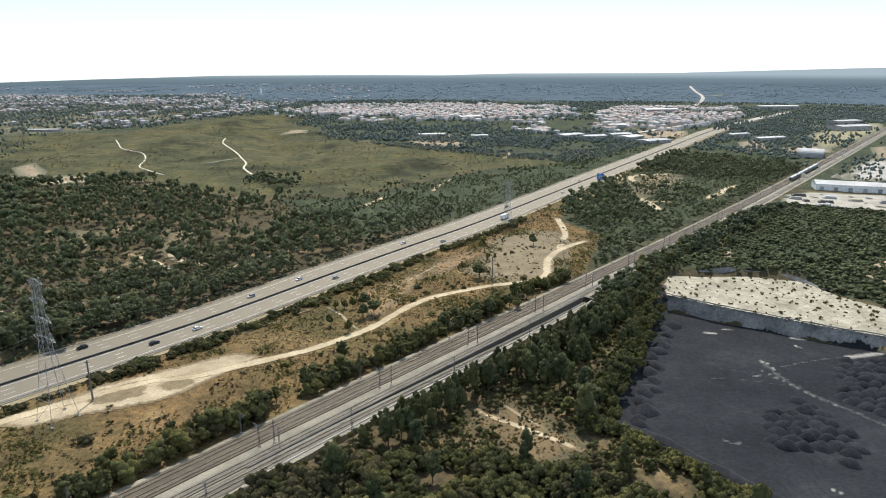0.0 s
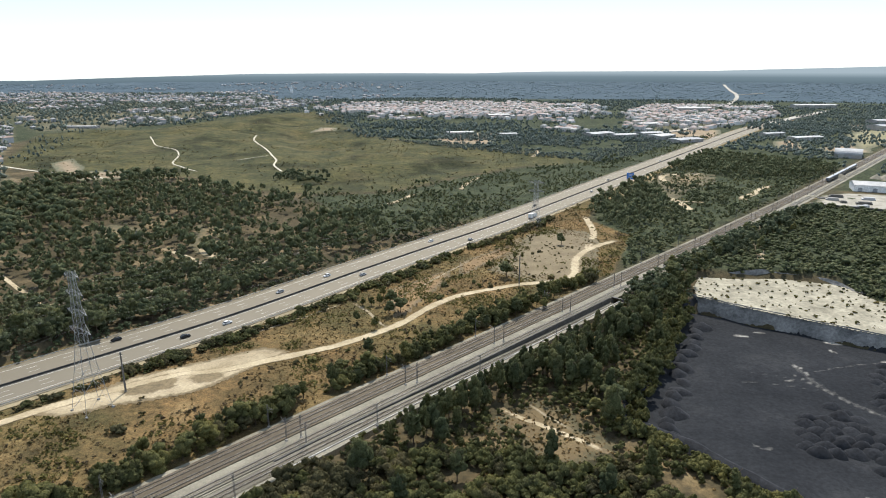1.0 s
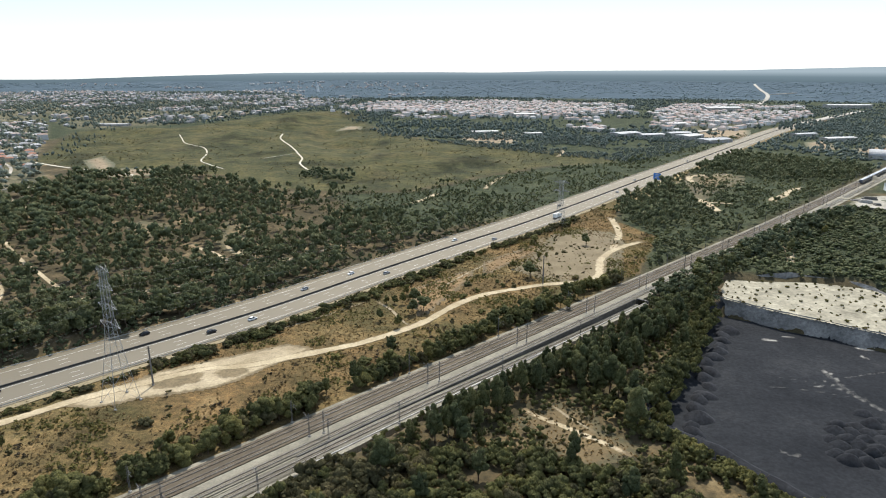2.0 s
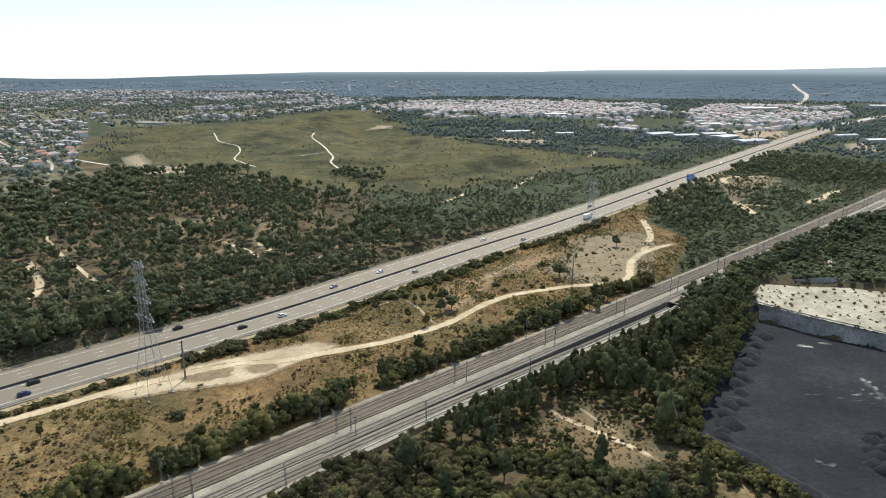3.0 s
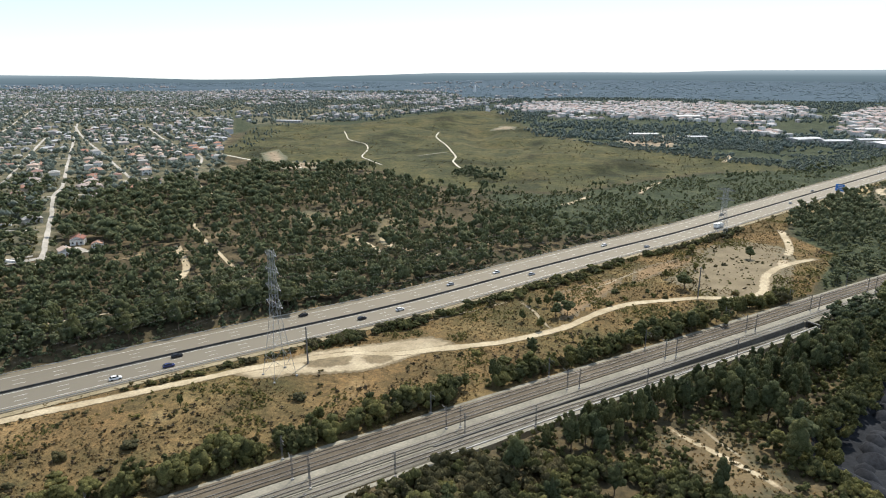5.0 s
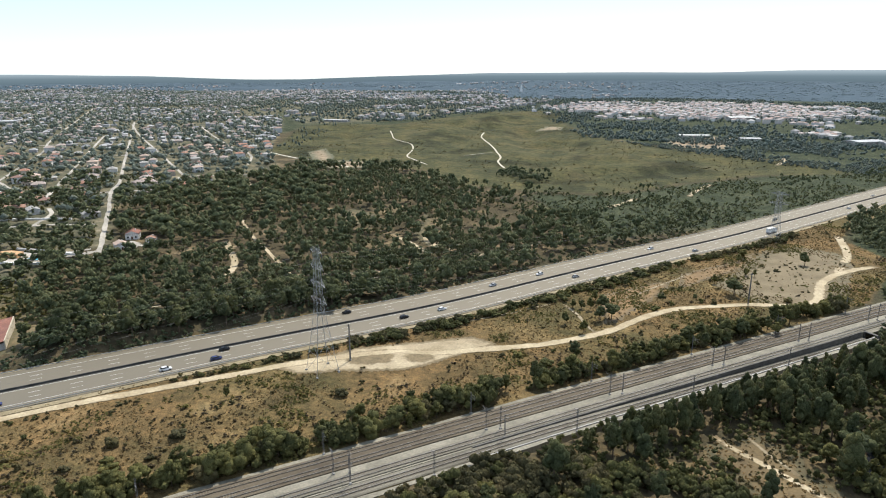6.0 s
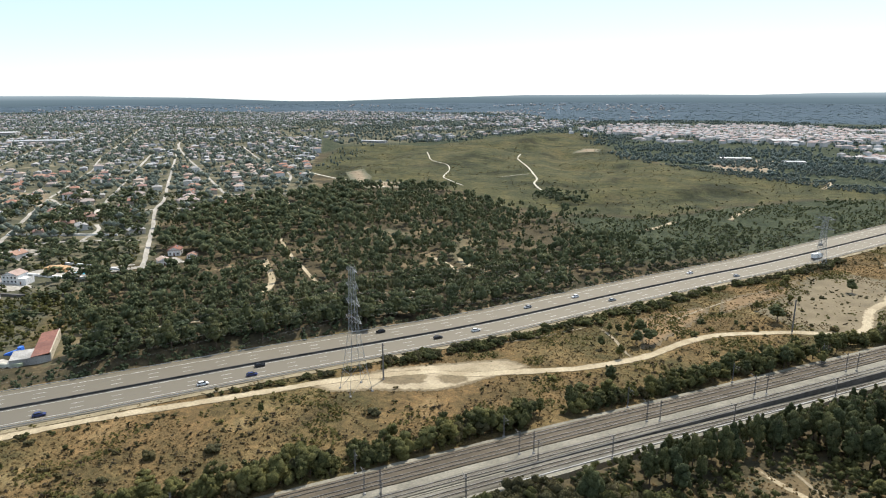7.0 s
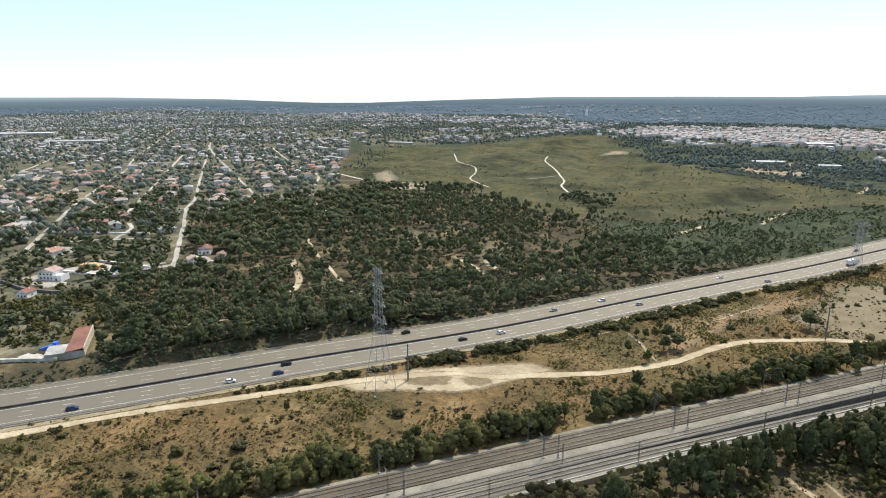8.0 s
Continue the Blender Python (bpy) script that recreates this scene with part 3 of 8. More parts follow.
def build_backdrop():
    az = np.radians(np.arange(-180, 180.1, 1.0))
    deg = np.degrees(az)
    top = skyline(deg) + 0.05 * (value_noise(deg, deg * 0 + 3, 9, 3) - 0.5)
    rows = []
    for k in np.linspace(0, 1, 5):
        el = -1.45 + k * (top + 1.45)
        rr = 4800 + 60 * k
        rows.append(np.stack([rr * np.sin(az), rr * np.cos(az), EYE_HEIGHT + rr * np.tan(np.radians(el))], -1))
    V = np.concatenate(rows)
    n = len(az)
    F = [(i * n + j, i * n + j + 1, (i + 1) * n + j + 1, (i + 1) * n + j) for i in range(4) for j in range(n - 1)]
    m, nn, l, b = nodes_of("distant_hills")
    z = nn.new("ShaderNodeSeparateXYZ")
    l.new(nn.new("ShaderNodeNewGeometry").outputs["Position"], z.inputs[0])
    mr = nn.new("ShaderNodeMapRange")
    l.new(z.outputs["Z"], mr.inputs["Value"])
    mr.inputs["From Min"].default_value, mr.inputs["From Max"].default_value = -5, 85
    # haze as a glowing colour gradient, mostly paler with height
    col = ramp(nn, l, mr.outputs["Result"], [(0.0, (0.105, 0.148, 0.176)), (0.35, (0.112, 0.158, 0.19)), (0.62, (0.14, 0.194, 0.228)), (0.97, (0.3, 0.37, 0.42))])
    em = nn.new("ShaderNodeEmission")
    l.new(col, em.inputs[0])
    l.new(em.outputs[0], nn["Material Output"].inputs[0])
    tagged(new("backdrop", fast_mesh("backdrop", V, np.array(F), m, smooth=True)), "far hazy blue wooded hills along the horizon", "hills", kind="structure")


build_backdrop()


def ribbon_mesh(name, line, u0, u1, s0, s1, z, mat, step=6.0, follow=0.0, wobble=0.0, cross=2, thick=0.25):
    """A strip along a way from u0 to u1 metres right of it, with a skirt at both edges."""
    s = np.linspace(s0, s1, max(2, int((s1 - s0) / step) + 1))
    us = np.linspace(u0, u1, cross)
    rows = []
    for i, u in enumerate(us):
        w = wobble * (value_noise(s, s * 0 + 31.7 * i, 9, 3) - 0.5) if i in (0, cross - 1) else 0
        sh = np.stack([np.interp(s, line.s, line.p[:, 0]), np.interp(s, line.s, line.p[:, 1])], -1)
        p = line.at(s, u)
        p = p + (p - sh) / (np.linalg.norm(p - sh, axis=1, keepdims=True) + 1e-6) * np.reshape(w, (-1, 1))
        zz = z + (meshed_height(p[:, 0], p[:, 1]) * follow if follow else np.zeros(len(s)))
        rows.append(np.column_stack([p, zz]))
    rows = [rows[0] - [0, 0, thick]] + rows + [rows[-1] - [0, 0, thick]]
    V = np.concatenate(rows)
    n = len(s)
    F = [(i * n + j, (i + 1) * n + j, (i + 1) * n + j + 1, i * n + j + 1) for i in range(len(rows) - 1) for j in range(n - 1)]
    me = fast_mesh(name, V, np.array(F), mat)
    across = np.concatenate([[0], 1 - np.abs(np.linspace(-1, 1, cross)), [0]])
    at = me.attributes.new("middle", "FLOAT", "POINT")
    ends = np.clip(np.minimum(s - s0, s1 - s) / 9.0, 0, 1)
    at.data.foreach_set("value", (across[:, None] * ends[None, :] - 0.35 * (1 - ends[None, :])).ravel().astype(np.float32))
    return me


def build_motorway():
    L = MOTORWAY.length
    road = thing("road", "six-lane grey asphalt motorway with white lane markings", "road", kind="structure", data=ribbon_mesh("road", MOTORWAY, -13.3, 13.3, 0, L, 0.30, ASPHALT, cross=7, thick=0.6))
    for a, b in ((-16.4, -13.3), (13.3, 16.4)):
        part("shoulder", ribbon_mesh("shoulder", MOTORWAY, a, b, 0, L, 0.285, SHOULDER, thick=0.6), road)
    for u in (-12.9, -1.45, 1.45, 12.9):
        part("edge_line", ribbon_mesh("edge_line", MOTORWAY, u - 0.11, u + 0.11, 0, L, 0.312, PAINT, thick=0.008), road, "white painted edge line")
    for a, b in ((16.6, 19.6), (-18.4, -16.6)):
        part("verge_strip", ribbon_mesh("verge_strip", MOTORWAY, a, b, 0, L, 0.24, VERGE, 4.0, 0.0, 0.7, 4, 0.6), road, "sandy straw-coloured verge")
    dash = Build().box(-2.0, -0.08, 0, 2.0, 0.08, 0.010).mesh("lane_dash", PAINT)
    far = Build()
    for u in (-9.15, -5.4, 5.4, 9.15):
        for s in np.arange(20, L - 20, 13.0):
            x, y = MOTORWAY.at(s, u)
            m = pose(x, y, 0.303, 0, 0, MOTORWAY.heading(s))
            if 120 < s < 900:
                part("lane_dash", dash, road, m=m)
            else:
                far.add([m @ Vector(v.co) for v in dash.vertices], [tuple(p.vertices) for p in dash.polygons])
    tagged(part("far_lane_dashes", far.mesh("far_lane_dashes", PAINT), road), kind="stuff")
    # median barrier: a low wall of dark concrete with its foot
    s = np.linspace(0, L, int(L / 6))
    prof = [(-0.3, 0.28), (-0.17, 0.45), (-0.13, 1.05), (0.13, 1.05), (0.17, 0.45), (0.3, 0.28)]
    V = np.concatenate([np.column_stack([MOTORWAY.at(s, u), np.full(len(s), z)]) for u, z in prof])
    n = len(s)
    F = [(i * n + j, (i + 1) * n + j, (i + 1) * n + j + 1, i * n + j + 1) for i in range(5) for j in range(n - 1)]
    tagged(new("median_barrier", fast_mesh("median_barrier", V, np.array(F), BARRIER)), "dark concrete barrier between the carriageways", "barrier", kind="structure")
    part("median_strip", ribbon_mesh("median_strip", MOTORWAY, -0.95, 0.95, 0, L, 0.308, BARRIER, thick=0.008), road, "dark strip under the barrier")
    for u, name in ((-16.0, "guard_rail"), (16.0, "guard_rail")):
        g = thing(name, "galvanised steel guard rail along the motorway shoulder", "guard rail", group="guard rails")
        part("beam", ribbon_mesh("beam", MOTORWAY, u - 0.06, u + 0.06, 60, 1500, 1.05, GALVANISED, thick=0.32), g)
        post = Build().box(-0.06, -0.06, 0.1, 0.06, 0.06, 0.9).mesh("post", GALVANISED)
        for q in np.arange(100, 1260, 4.0):
            x, y = MOTORWAY.at(q, u)
            part("post", post, g, m=pose(float(x), float(y), 0))


build_motorway()


def drop(s):
    """How far the outermost track has sunk at s metres along the railway."""
    return -2.1 * step01((np.asarray(s) - 400) / 190)


def sunk_mesh(name, us, zs, s0, s1, mat, step=5.0):
    s = np.linspace(s0, s1, int((s1 - s0) / step))
    V = np.concatenate([np.column_stack([RAILWAY.at(s, u), z + (drop(s) if sink else 0 * s)]) for u, (z, sink) in zip(us, zs)])
    n = len(s)
    F = [(i * n + j, (i + 1) * n + j, (i + 1) * n + j + 1, i * n + j + 1) for i in range(len(us) - 1) for j in range(n - 1)]
    return fast_mesh(name, V, np.array(F), mat)


PORTAL = 592.0
TRACKS = (3.3, 7.6, 14.9, 20.4)


def build_railway():
    L = RAILWAY.length
    bed = thing("railway_bed", "pale gravel railway formation with four tracks", "railway", kind="structure", data=ribbon_mesh("railway_bed", RAILWAY, -0.6, 17.5, 0, L, 0.22, GRAVEL, cross=5, wobble=0.5, thick=3.0))
    part("ballast", ribbon_mesh("ballast", RAILWAY, 1.3, 9.7, 0, L, 0.5, BALLAST_BROWN, cross=4, wobble=0.5, thick=0.4), bed, "rust-brown ballast")
    part("ballast", ribbon_mesh("ballast", RAILWAY, 13.0, 16.8, 0, L, 0.5, BALLAST_GREY, cross=3, wobble=0.4, thick=0.4), bed, "grey ballast")
    part("sunken_ballast", sunk_mesh("sunken_ballast", (17.75, 18.0, 22.6, 23.0), ((0.2, 1), (0.45, 1), (0.45, 1), (0.2, 1)), 0, PORTAL, BALLAST_GREY), bed, "grey ballast of the descending track")
    for u in TRACKS:
        end = PORTAL if u > 18 else L
        for side in (-0.87, 0.87):
            s = np.linspace(0, end, int(end / 5))
            rows = []
            for du, dz in ((-0.09, 0.52), (-0.09, 0.76), (0.09, 0.76), (0.09, 0.52)):
                rows.append(np.column_stack([RAILWAY.at(s, u + side + du), dz + (drop(s) if u > 18 else 0 * s)]))
            n = len(s)
            F = [(i * n + j, (i + 1) * n + j, (i + 1) * n + j + 1, i * n + j + 1) for i in range(3) for j in range(n - 1)]
            part("rail", fast_mesh("rail", np.concatenate(rows), np.array(F), RAILSTEEL), bed, "worn steel rail")
    sl = Build()
    for u in TRACKS:
        for s in np.arange(110, 560, 0.75):
            x, y = RAILWAY.at(s, u)
            h = math.radians(RAILWAY.heading(s))
            c, d = math.cos(h), math.sin(h)
            z = 0.5 + (float(drop(s)) if u > 18 else 0)
            q = [(0.13, 1.3), (-0.13, 1.3), (-0.13, -1.3), (0.13, -1.3)]
            sl.add([(x + a * c - b * d, y + a * d + b * c, z) for a, b in q] + [(x + a * c - b * d, y + a * d + b * c, z + 0.06) for a, b in q],
                   [(4, 5, 6, 7), (0, 1, 5, 4), (1, 2, 6, 5), (2, 3, 7, 6), (3, 0, 4, 7)])
    tagged(part("sleepers", sl.mesh("sleepers", SLEEPER), bed), kind="stuff")
    # retaining walls beside the descending track and the portal that it runs into
    for name, u0, u1 in (("retaining_wall", 17.3, 17.75), ("retaining_wall", 23.0, 23.45)):
        s = np.linspace(400, PORTAL, 40)
        top = 0.75 if u0 < 20 else 0.5
        rows = [np.column_stack([RAILWAY.at(s, u), z]) for u, z in ((u0, 0 * s - 5), (u0, 0 * s + top), (u1, 0 * s + top), (u1, 0 * s - 5))]
        n = len(s)
        F = [(i * n + j, (i + 1) * n + j, (i + 1) * n + j + 1, i * n + j + 1) for i in range(3) for j in range(n - 1)]
        # left wall's sunless face: shade put in by the darker concrete
        tagged(new(name, fast_mesh(name, np.concatenate(rows), np.array(F), CONCRETE if u0 > 20 else DARKCONC)), "concrete retaining wall beside the descending railway track", "wall", kind="structure")
    b = Build()
    x, y = RAILWAY.at(PORTAL + 3, 20.4)
    m = pose(x, y, 0, 0, 0, RAILWAY.heading(PORTAL))
    for q in ((-0.6, -3.2, -5, 0.6, -2.4, 0.45), (-0.6, 2.4, -5, 0.6, 3.2, 0.45), (-0.6, -2.4, 0.1, 0.6, 2.4, 0.45)):
        b.box(*q)
    tagged(new("tunnel_portal", b.mesh("tunnel_portal", DARKCONC)), "concrete portal where the sunken track ends", "portal", kind="structure").matrix_basis = m
    part("far_gravel", ribbon_mesh("far_gravel", RAILWAY, 17.4, 19.5, 595, L, 0.18, GRAVEL, wobble=0.8, thick=1.0), bed)
    part("verge_strip", ribbon_mesh("verge_strip", RAILWAY, 23.4, 25.2, 0, PORTAL, 0.2, GRAVEL, wobble=0.9, cross=3, thick=6.0), bed, "sandy verge")


build_railway()


def build_paths():
    tagged(new("dirt_track", ribbon_mesh("dirt_track", TRACK_PATH, -2.3, 2.3, 0, TRACK_PATH.length, 0.16, DIRT, 2.0, 1.0, 1.4, 7, 0.4)), "pale sandy dirt track with worn edges", "track", kind="structure")
    ways = [
        ([(72, 392), (78, 410), (86, 443), (88, 490)], 1.6),
        ([(171, 590), (175, 568), (177, 544), (178, 512)], 2.2),
        ([(177, 552), (188, 548), (200, 548)], 1.4),
        ([(250, 706), (238, 702), (212, 697), (200, 683), (194, 645)], 2.2),
        ([(235, 560), (240, 571), (255, 588), (283, 625), (296, 628)], 2.2),
        ([(189, 422), (182, 400), (172, 372)], 1.5),
        ([(275, 372), (262, 365), (247, 354), (237, 341), (238, 325)], 2.0),
        ([(11, 195), (15, 191), (21, 187), (29, 181), (36, 175), (42, 170)], 0.75),
        ([(20, 200), (21, 198), (25, 192), (30, 186), (33, 182)], 0.42),
        ([(-258, 190), (-243, 208), (-230, 224), (-214, 241), (-203, 248), (-194, 256), (-180, 276), (-167, 289), (-155, 302)], 0.85),
        ([(-320, 385), (-305, 369), (-270, 336), (-251, 321), (-230, 304), (-215, 291), (-195, 275), (-184, 267)], 0.85),
        ([(-470, 563), (-448, 545), (-406, 506), (-372, 480), (-343, 456), (-320, 440)], 1.2),
        ([(-189, 381), (-174, 370), (-160, 357), (-150, 348)], 1.2),
        ([(-128, 348), (-124, 354), (-116, 366), (-110, 376)], 1.5),
        ([(-95, 252), (-78, 270), (-62, 290)], 0.5),
        ([(-34, 305), (-28, 316), (-18, 334), (-8, 352), (0, 366)], 0.45),
        ([(-36, 262), (-40, 268), (-48, 282), (-56, 292)], 0.5),
        ([(-10, 600), (-2, 640), (8, 668)], 1.5),
        ([(-75, 520), (-62, 545), (-52, 575)], 1.6),
        ([(-215, 272), (-195, 290), (-170, 300), (-150, 320)], 1.4),
        ([(-235, 262), (-250, 290), (-290, 330)], 1.4),
        ([(-175, 400), (-160, 372), (-140, 362)], 1.8),
        ([(-110, 372), (-100, 395), (-92, 405)], 1.4),
        ([(78, 838), (88, 866), (90, 905)], 1.7),
    ]
    faint = dirt_material("faint_path", (0.22, 0.175, 0.11), (0.32, 0.265, 0.175), (0.12, 0.094, 0.05), (0.18, 0.138, 0.076), 0.75)
    for pts, half in ways:
        ln = Line(pts)
        tagged(new("footpath", ribbon_mesh("footpath", ln, -half * 1.5, half * 1.5, 0, ln.length, 0.09, DIRT if half > 0.6 else faint, 2.0, 1.0, half * 0.6, 5, 0.5)), "pale trodden sandy path through scrub", "path", kind="structure")
    sandy = dirt_material("heath_sand", (0.44, 0.4, 0.31), (0.6, 0.55, 0.45), (0.12, 0.11, 0.055), (0.18, 0.16, 0.09), 0.62)
    for pts, half in (*((ln.p, w) for ln, w in zip(HEATH_TRACKS, (0.72, 0.9))),
                      ([(-300, 800), (-277, 812), (-262, 830)], 0.8),
                      ([(-560, 735), (-480, 690), (-420, 668), (-372, 640)], 1.3)):
        ln = Line(pts) if len(pts) < 20 else Line(pts[::40])
        tagged(new("heath_track", ribbon_mesh("heath_track", ln, -half * 1.3, half * 1.3, 0, ln.length, 0.5, sandy, 2.0, 1.0, 0.5, 5, 1.4)), "winding white sand track over the heath", "track", kind="structure")


build_paths()


def patch_mesh(name, poly, z, mat, cell=2.0, relief=None, skirt=1.0):
    """A level patch of ground inside an outline, on a fine grid."""
    p = np.array(poly)
    xs, ys = np.arange(p[:, 0].min(), p[:, 0].max() + cell, cell), np.arange(p[:, 1].min(), p[:, 1].max() + cell, cell)
    X, Y = np.meshgrid(xs, ys)
    keep = edge_distance(poly, X, Y) > -cell * 0.7
    Z = np.full(X.shape, float(z)) if relief is None else z + relief(X, Y)
    n = len(xs)
    idx = np.arange(X.size).reshape(X.shape)
    cells = keep[:-1, :-1] & keep[1:, :-1] & keep[:-1, 1:] & keep[1:, 1:]
    F = np.stack([idx[:-1, :-1], idx[:-1, 1:], idx[1:, 1:], idx[1:, :-1]], -1)[cells]
    used = np.unique(F)
    remap = np.full(X.size, -1)
    remap[used] = np.arange(len(used))
    V = np.stack([X, Y, Z], -1).reshape(-1, 3)[used]
    return fast_mesh(name, V, remap[F], mat, smooth=True)


def soft_patch(name, poly, mat, label, category, fade=9.0, z=0.08, islands=(), cell=2.0):
    """A patch of worn ground that thins out towards its outline."""
    me = patch_mesh(name, poly, z, mat, cell, ground_height)
    co = np.zeros(len(me.vertices) * 3, np.float32)
    me.vertices.foreach_get("co", co)
    at = me.attributes.new("middle", "FLOAT", "POINT")
    x, y = co[0::3].astype(float), co[1::3].astype(float)
    depth = edge_distance(poly, x, y)
    for hole in islands:
        depth = np.minimum(depth, -edge_distance(hole, x, y))
    at.data.foreach_set("value", np.clip(depth / fade - 0.3, -0.6, 1).astype(np.float32))
    return tagged(new(name, me), label, category, kind="structure")


BARE = dirt_material("bare_earth", (0.14, 0.108, 0.058), (0.205, 0.162, 0.094), (0.1, 0.085, 0.045), (0.165, 0.128, 0.07), 0.75)
STRAW = dirt_material("straw_bank", (0.24, 0.18, 0.08), (0.34, 0.26, 0.12), (0.09, 0.085, 0.04), (0.15, 0.125, 0.06), 0.7)
KHAKI = dirt_material("khaki_grass", (0.112, 0.086, 0.04), (0.19, 0.143, 0.07), (0.065, 0.06, 0.028), (0.12, 0.098, 0.046), 0.95)
OUTER = [(-146, 184), (-138, 195), (-130, 203), (-125, 212), (-117, 217), (-110, 222), (-102, 227.5), (-94, 233), (-84, 239), (-72, 236), (-77, 227), (-86, 216), (-91, 207), (-97, 200.5), (-107, 196), (-120, 191), (-134, 182)]
ISLE = [(-122.5, 202.5), (-121, 207.5), (-115, 210), (-108, 209.5), (-107, 205), (-112, 201.5), (-119, 200)]
ISLET = [(-100.5, 211.5), (-99.5, 215.5), (-95, 216.8), (-92.7, 214), (-94.5, 210.5), (-98.5, 209.5)]
soft_patch("turning_place", OUTER, dirt_material("trodden_sand", (0.27, 0.215, 0.13), (0.42, 0.345, 0.228), (0.13, 0.1, 0.054), (0.2, 0.15, 0.082), 0.86), "wide pale turning place with two grass islands", "turning place", 3.2, 0.13, (ISLE, ISLET), 1.0)
soft_patch("clearing", [(58, 326), (34, 326), (10, 348), (26, 385), (40, 432), (60, 448), (82, 440), (84, 410), (78, 385), (72, 352)], BARE, "bare brown earth clearing beside the track", "clearing", 15.0)
RUST = dirt_material("rusty_grass", (0.16, 0.1, 0.044), (0.24, 0.155, 0.07), (0.1, 0.08, 0.042), (0.17, 0.122, 0.064), 0.7)
soft_patch("rusty_slope", [(-41, 313), (-28, 330), (-15, 345), (-10, 342), (-18, 313), (-24, 295), (-29, 277), (-34, 274), (-38, 292)], RUST, "slope of rust-brown dry grass above the track", "slope", 5.0)
soft_patch("rusty_slope", [(-6, 361), (24, 401), (34, 424), (27, 387), (7, 356), (-5, 337)], RUST, "slope of rust-brown dry grass by the motorway", "slope", 5.0)
soft_patch("grass_bank", [(110, 548), (140, 612), (190, 698), (208, 706), (198, 676), (160, 612), (128, 560)], STRAW, "bank of dry yellow grass above the motorway", "bank", 6.0)
soft_patch("bare_ground", [(196, 700), (240, 715), (262, 700), (240, 640), (205, 610), (180, 560), (168, 575), (180, 630)], KHAKI, "pale sandy clearing in the scrub", "clearing", 22.0)


soft_patch("sandy_gap", [(-160, 366), (-180, 390), (-200, 455), (-176, 448), (-160, 400), (-148, 372)], KHAKI, "sandy yellow gap in the pine wood", "clearing", 9.0)
soft_patch("brown_clearing", [(-246, 402), (-262, 428), (-262, 446), (-236, 440), (-222, 412), (-233, 400)], KHAKI, "bare brown clearing in the pine wood", "clearing", 12.0)
soft_patch("footpath_clearing", [(7, 187), (23, 201), (34, 194), (36, 183), (46, 174), (31, 162), (22, 164), (17, 172)], dirt_material("straw_grass", (0.105, 0.074, 0.033), (0.155, 0.11, 0.05), (0.06, 0.054, 0.025), (0.105, 0.082, 0.038), 0.95), "clearing of straw-coloured grass below pines", "clearing", 5.0)
soft_patch("dry_slope", [(-300, 195), (-270, 190), (-256, 186), (-250, 170), (-248, 154), (-256, 152), (-266, 166), (-280, 178)], KHAKI, "slope of dry khaki grass below the barn", "slope", 5.0)
OCHRE = dirt_material("ochre_earth", (0.2, 0.148, 0.088), (0.3, 0.228, 0.142), (0.08, 0.085, 0.045), (0.13, 0.12, 0.065), 0.7)
for outline in ([(-500, 745), (-488, 772), (-440, 715), (-405, 645), (-440, 668)], [(-432, 686), (-380, 696), (-356, 650), (-397, 630)], [(-60, 1015), (-30, 1130), (0, 1160), (45, 1130), (30, 965), (-30, 945)], [(305, 1065), (360, 1235), (460, 1230), (400, 1060)], [(464, 1025), (520, 1075), (475, 940), (415, 895)], [(495, 950), (605, 1025), (540, 895), (470, 875)],
                [(759, 1355), (815, 1350), (735, 1196), (680, 1196)], [(628, 955), (670, 975), (565, 805), (540, 805)], [(-288, 1150), (-282, 1222), (-250, 1222), (-244, 1160)], [(-780, 425), (-700, 465), (-605, 399), (-664, 358)]):
    soft_patch("bare_field", outline, OCHRE, "bare ochre ground between sheds and trees", "field", 18.0, 0.25)


PASTURE = dirt_material("pale_pasture", (0.17, 0.155, 0.08), (0.27, 0.24, 0.13), (0.09, 0.09, 0.05), (0.14, 0.13, 0.07), 0.7)
GRASSLAND = [(637, 1138), (813, 1354), (945, 1413), (860, 1274), (668, 1045), (529, 911)]
soft_patch("pasture", GRASSLAND, PASTURE, "open pale grass beside the far railway", "field", 24.0, 0.3, (), 5.0)


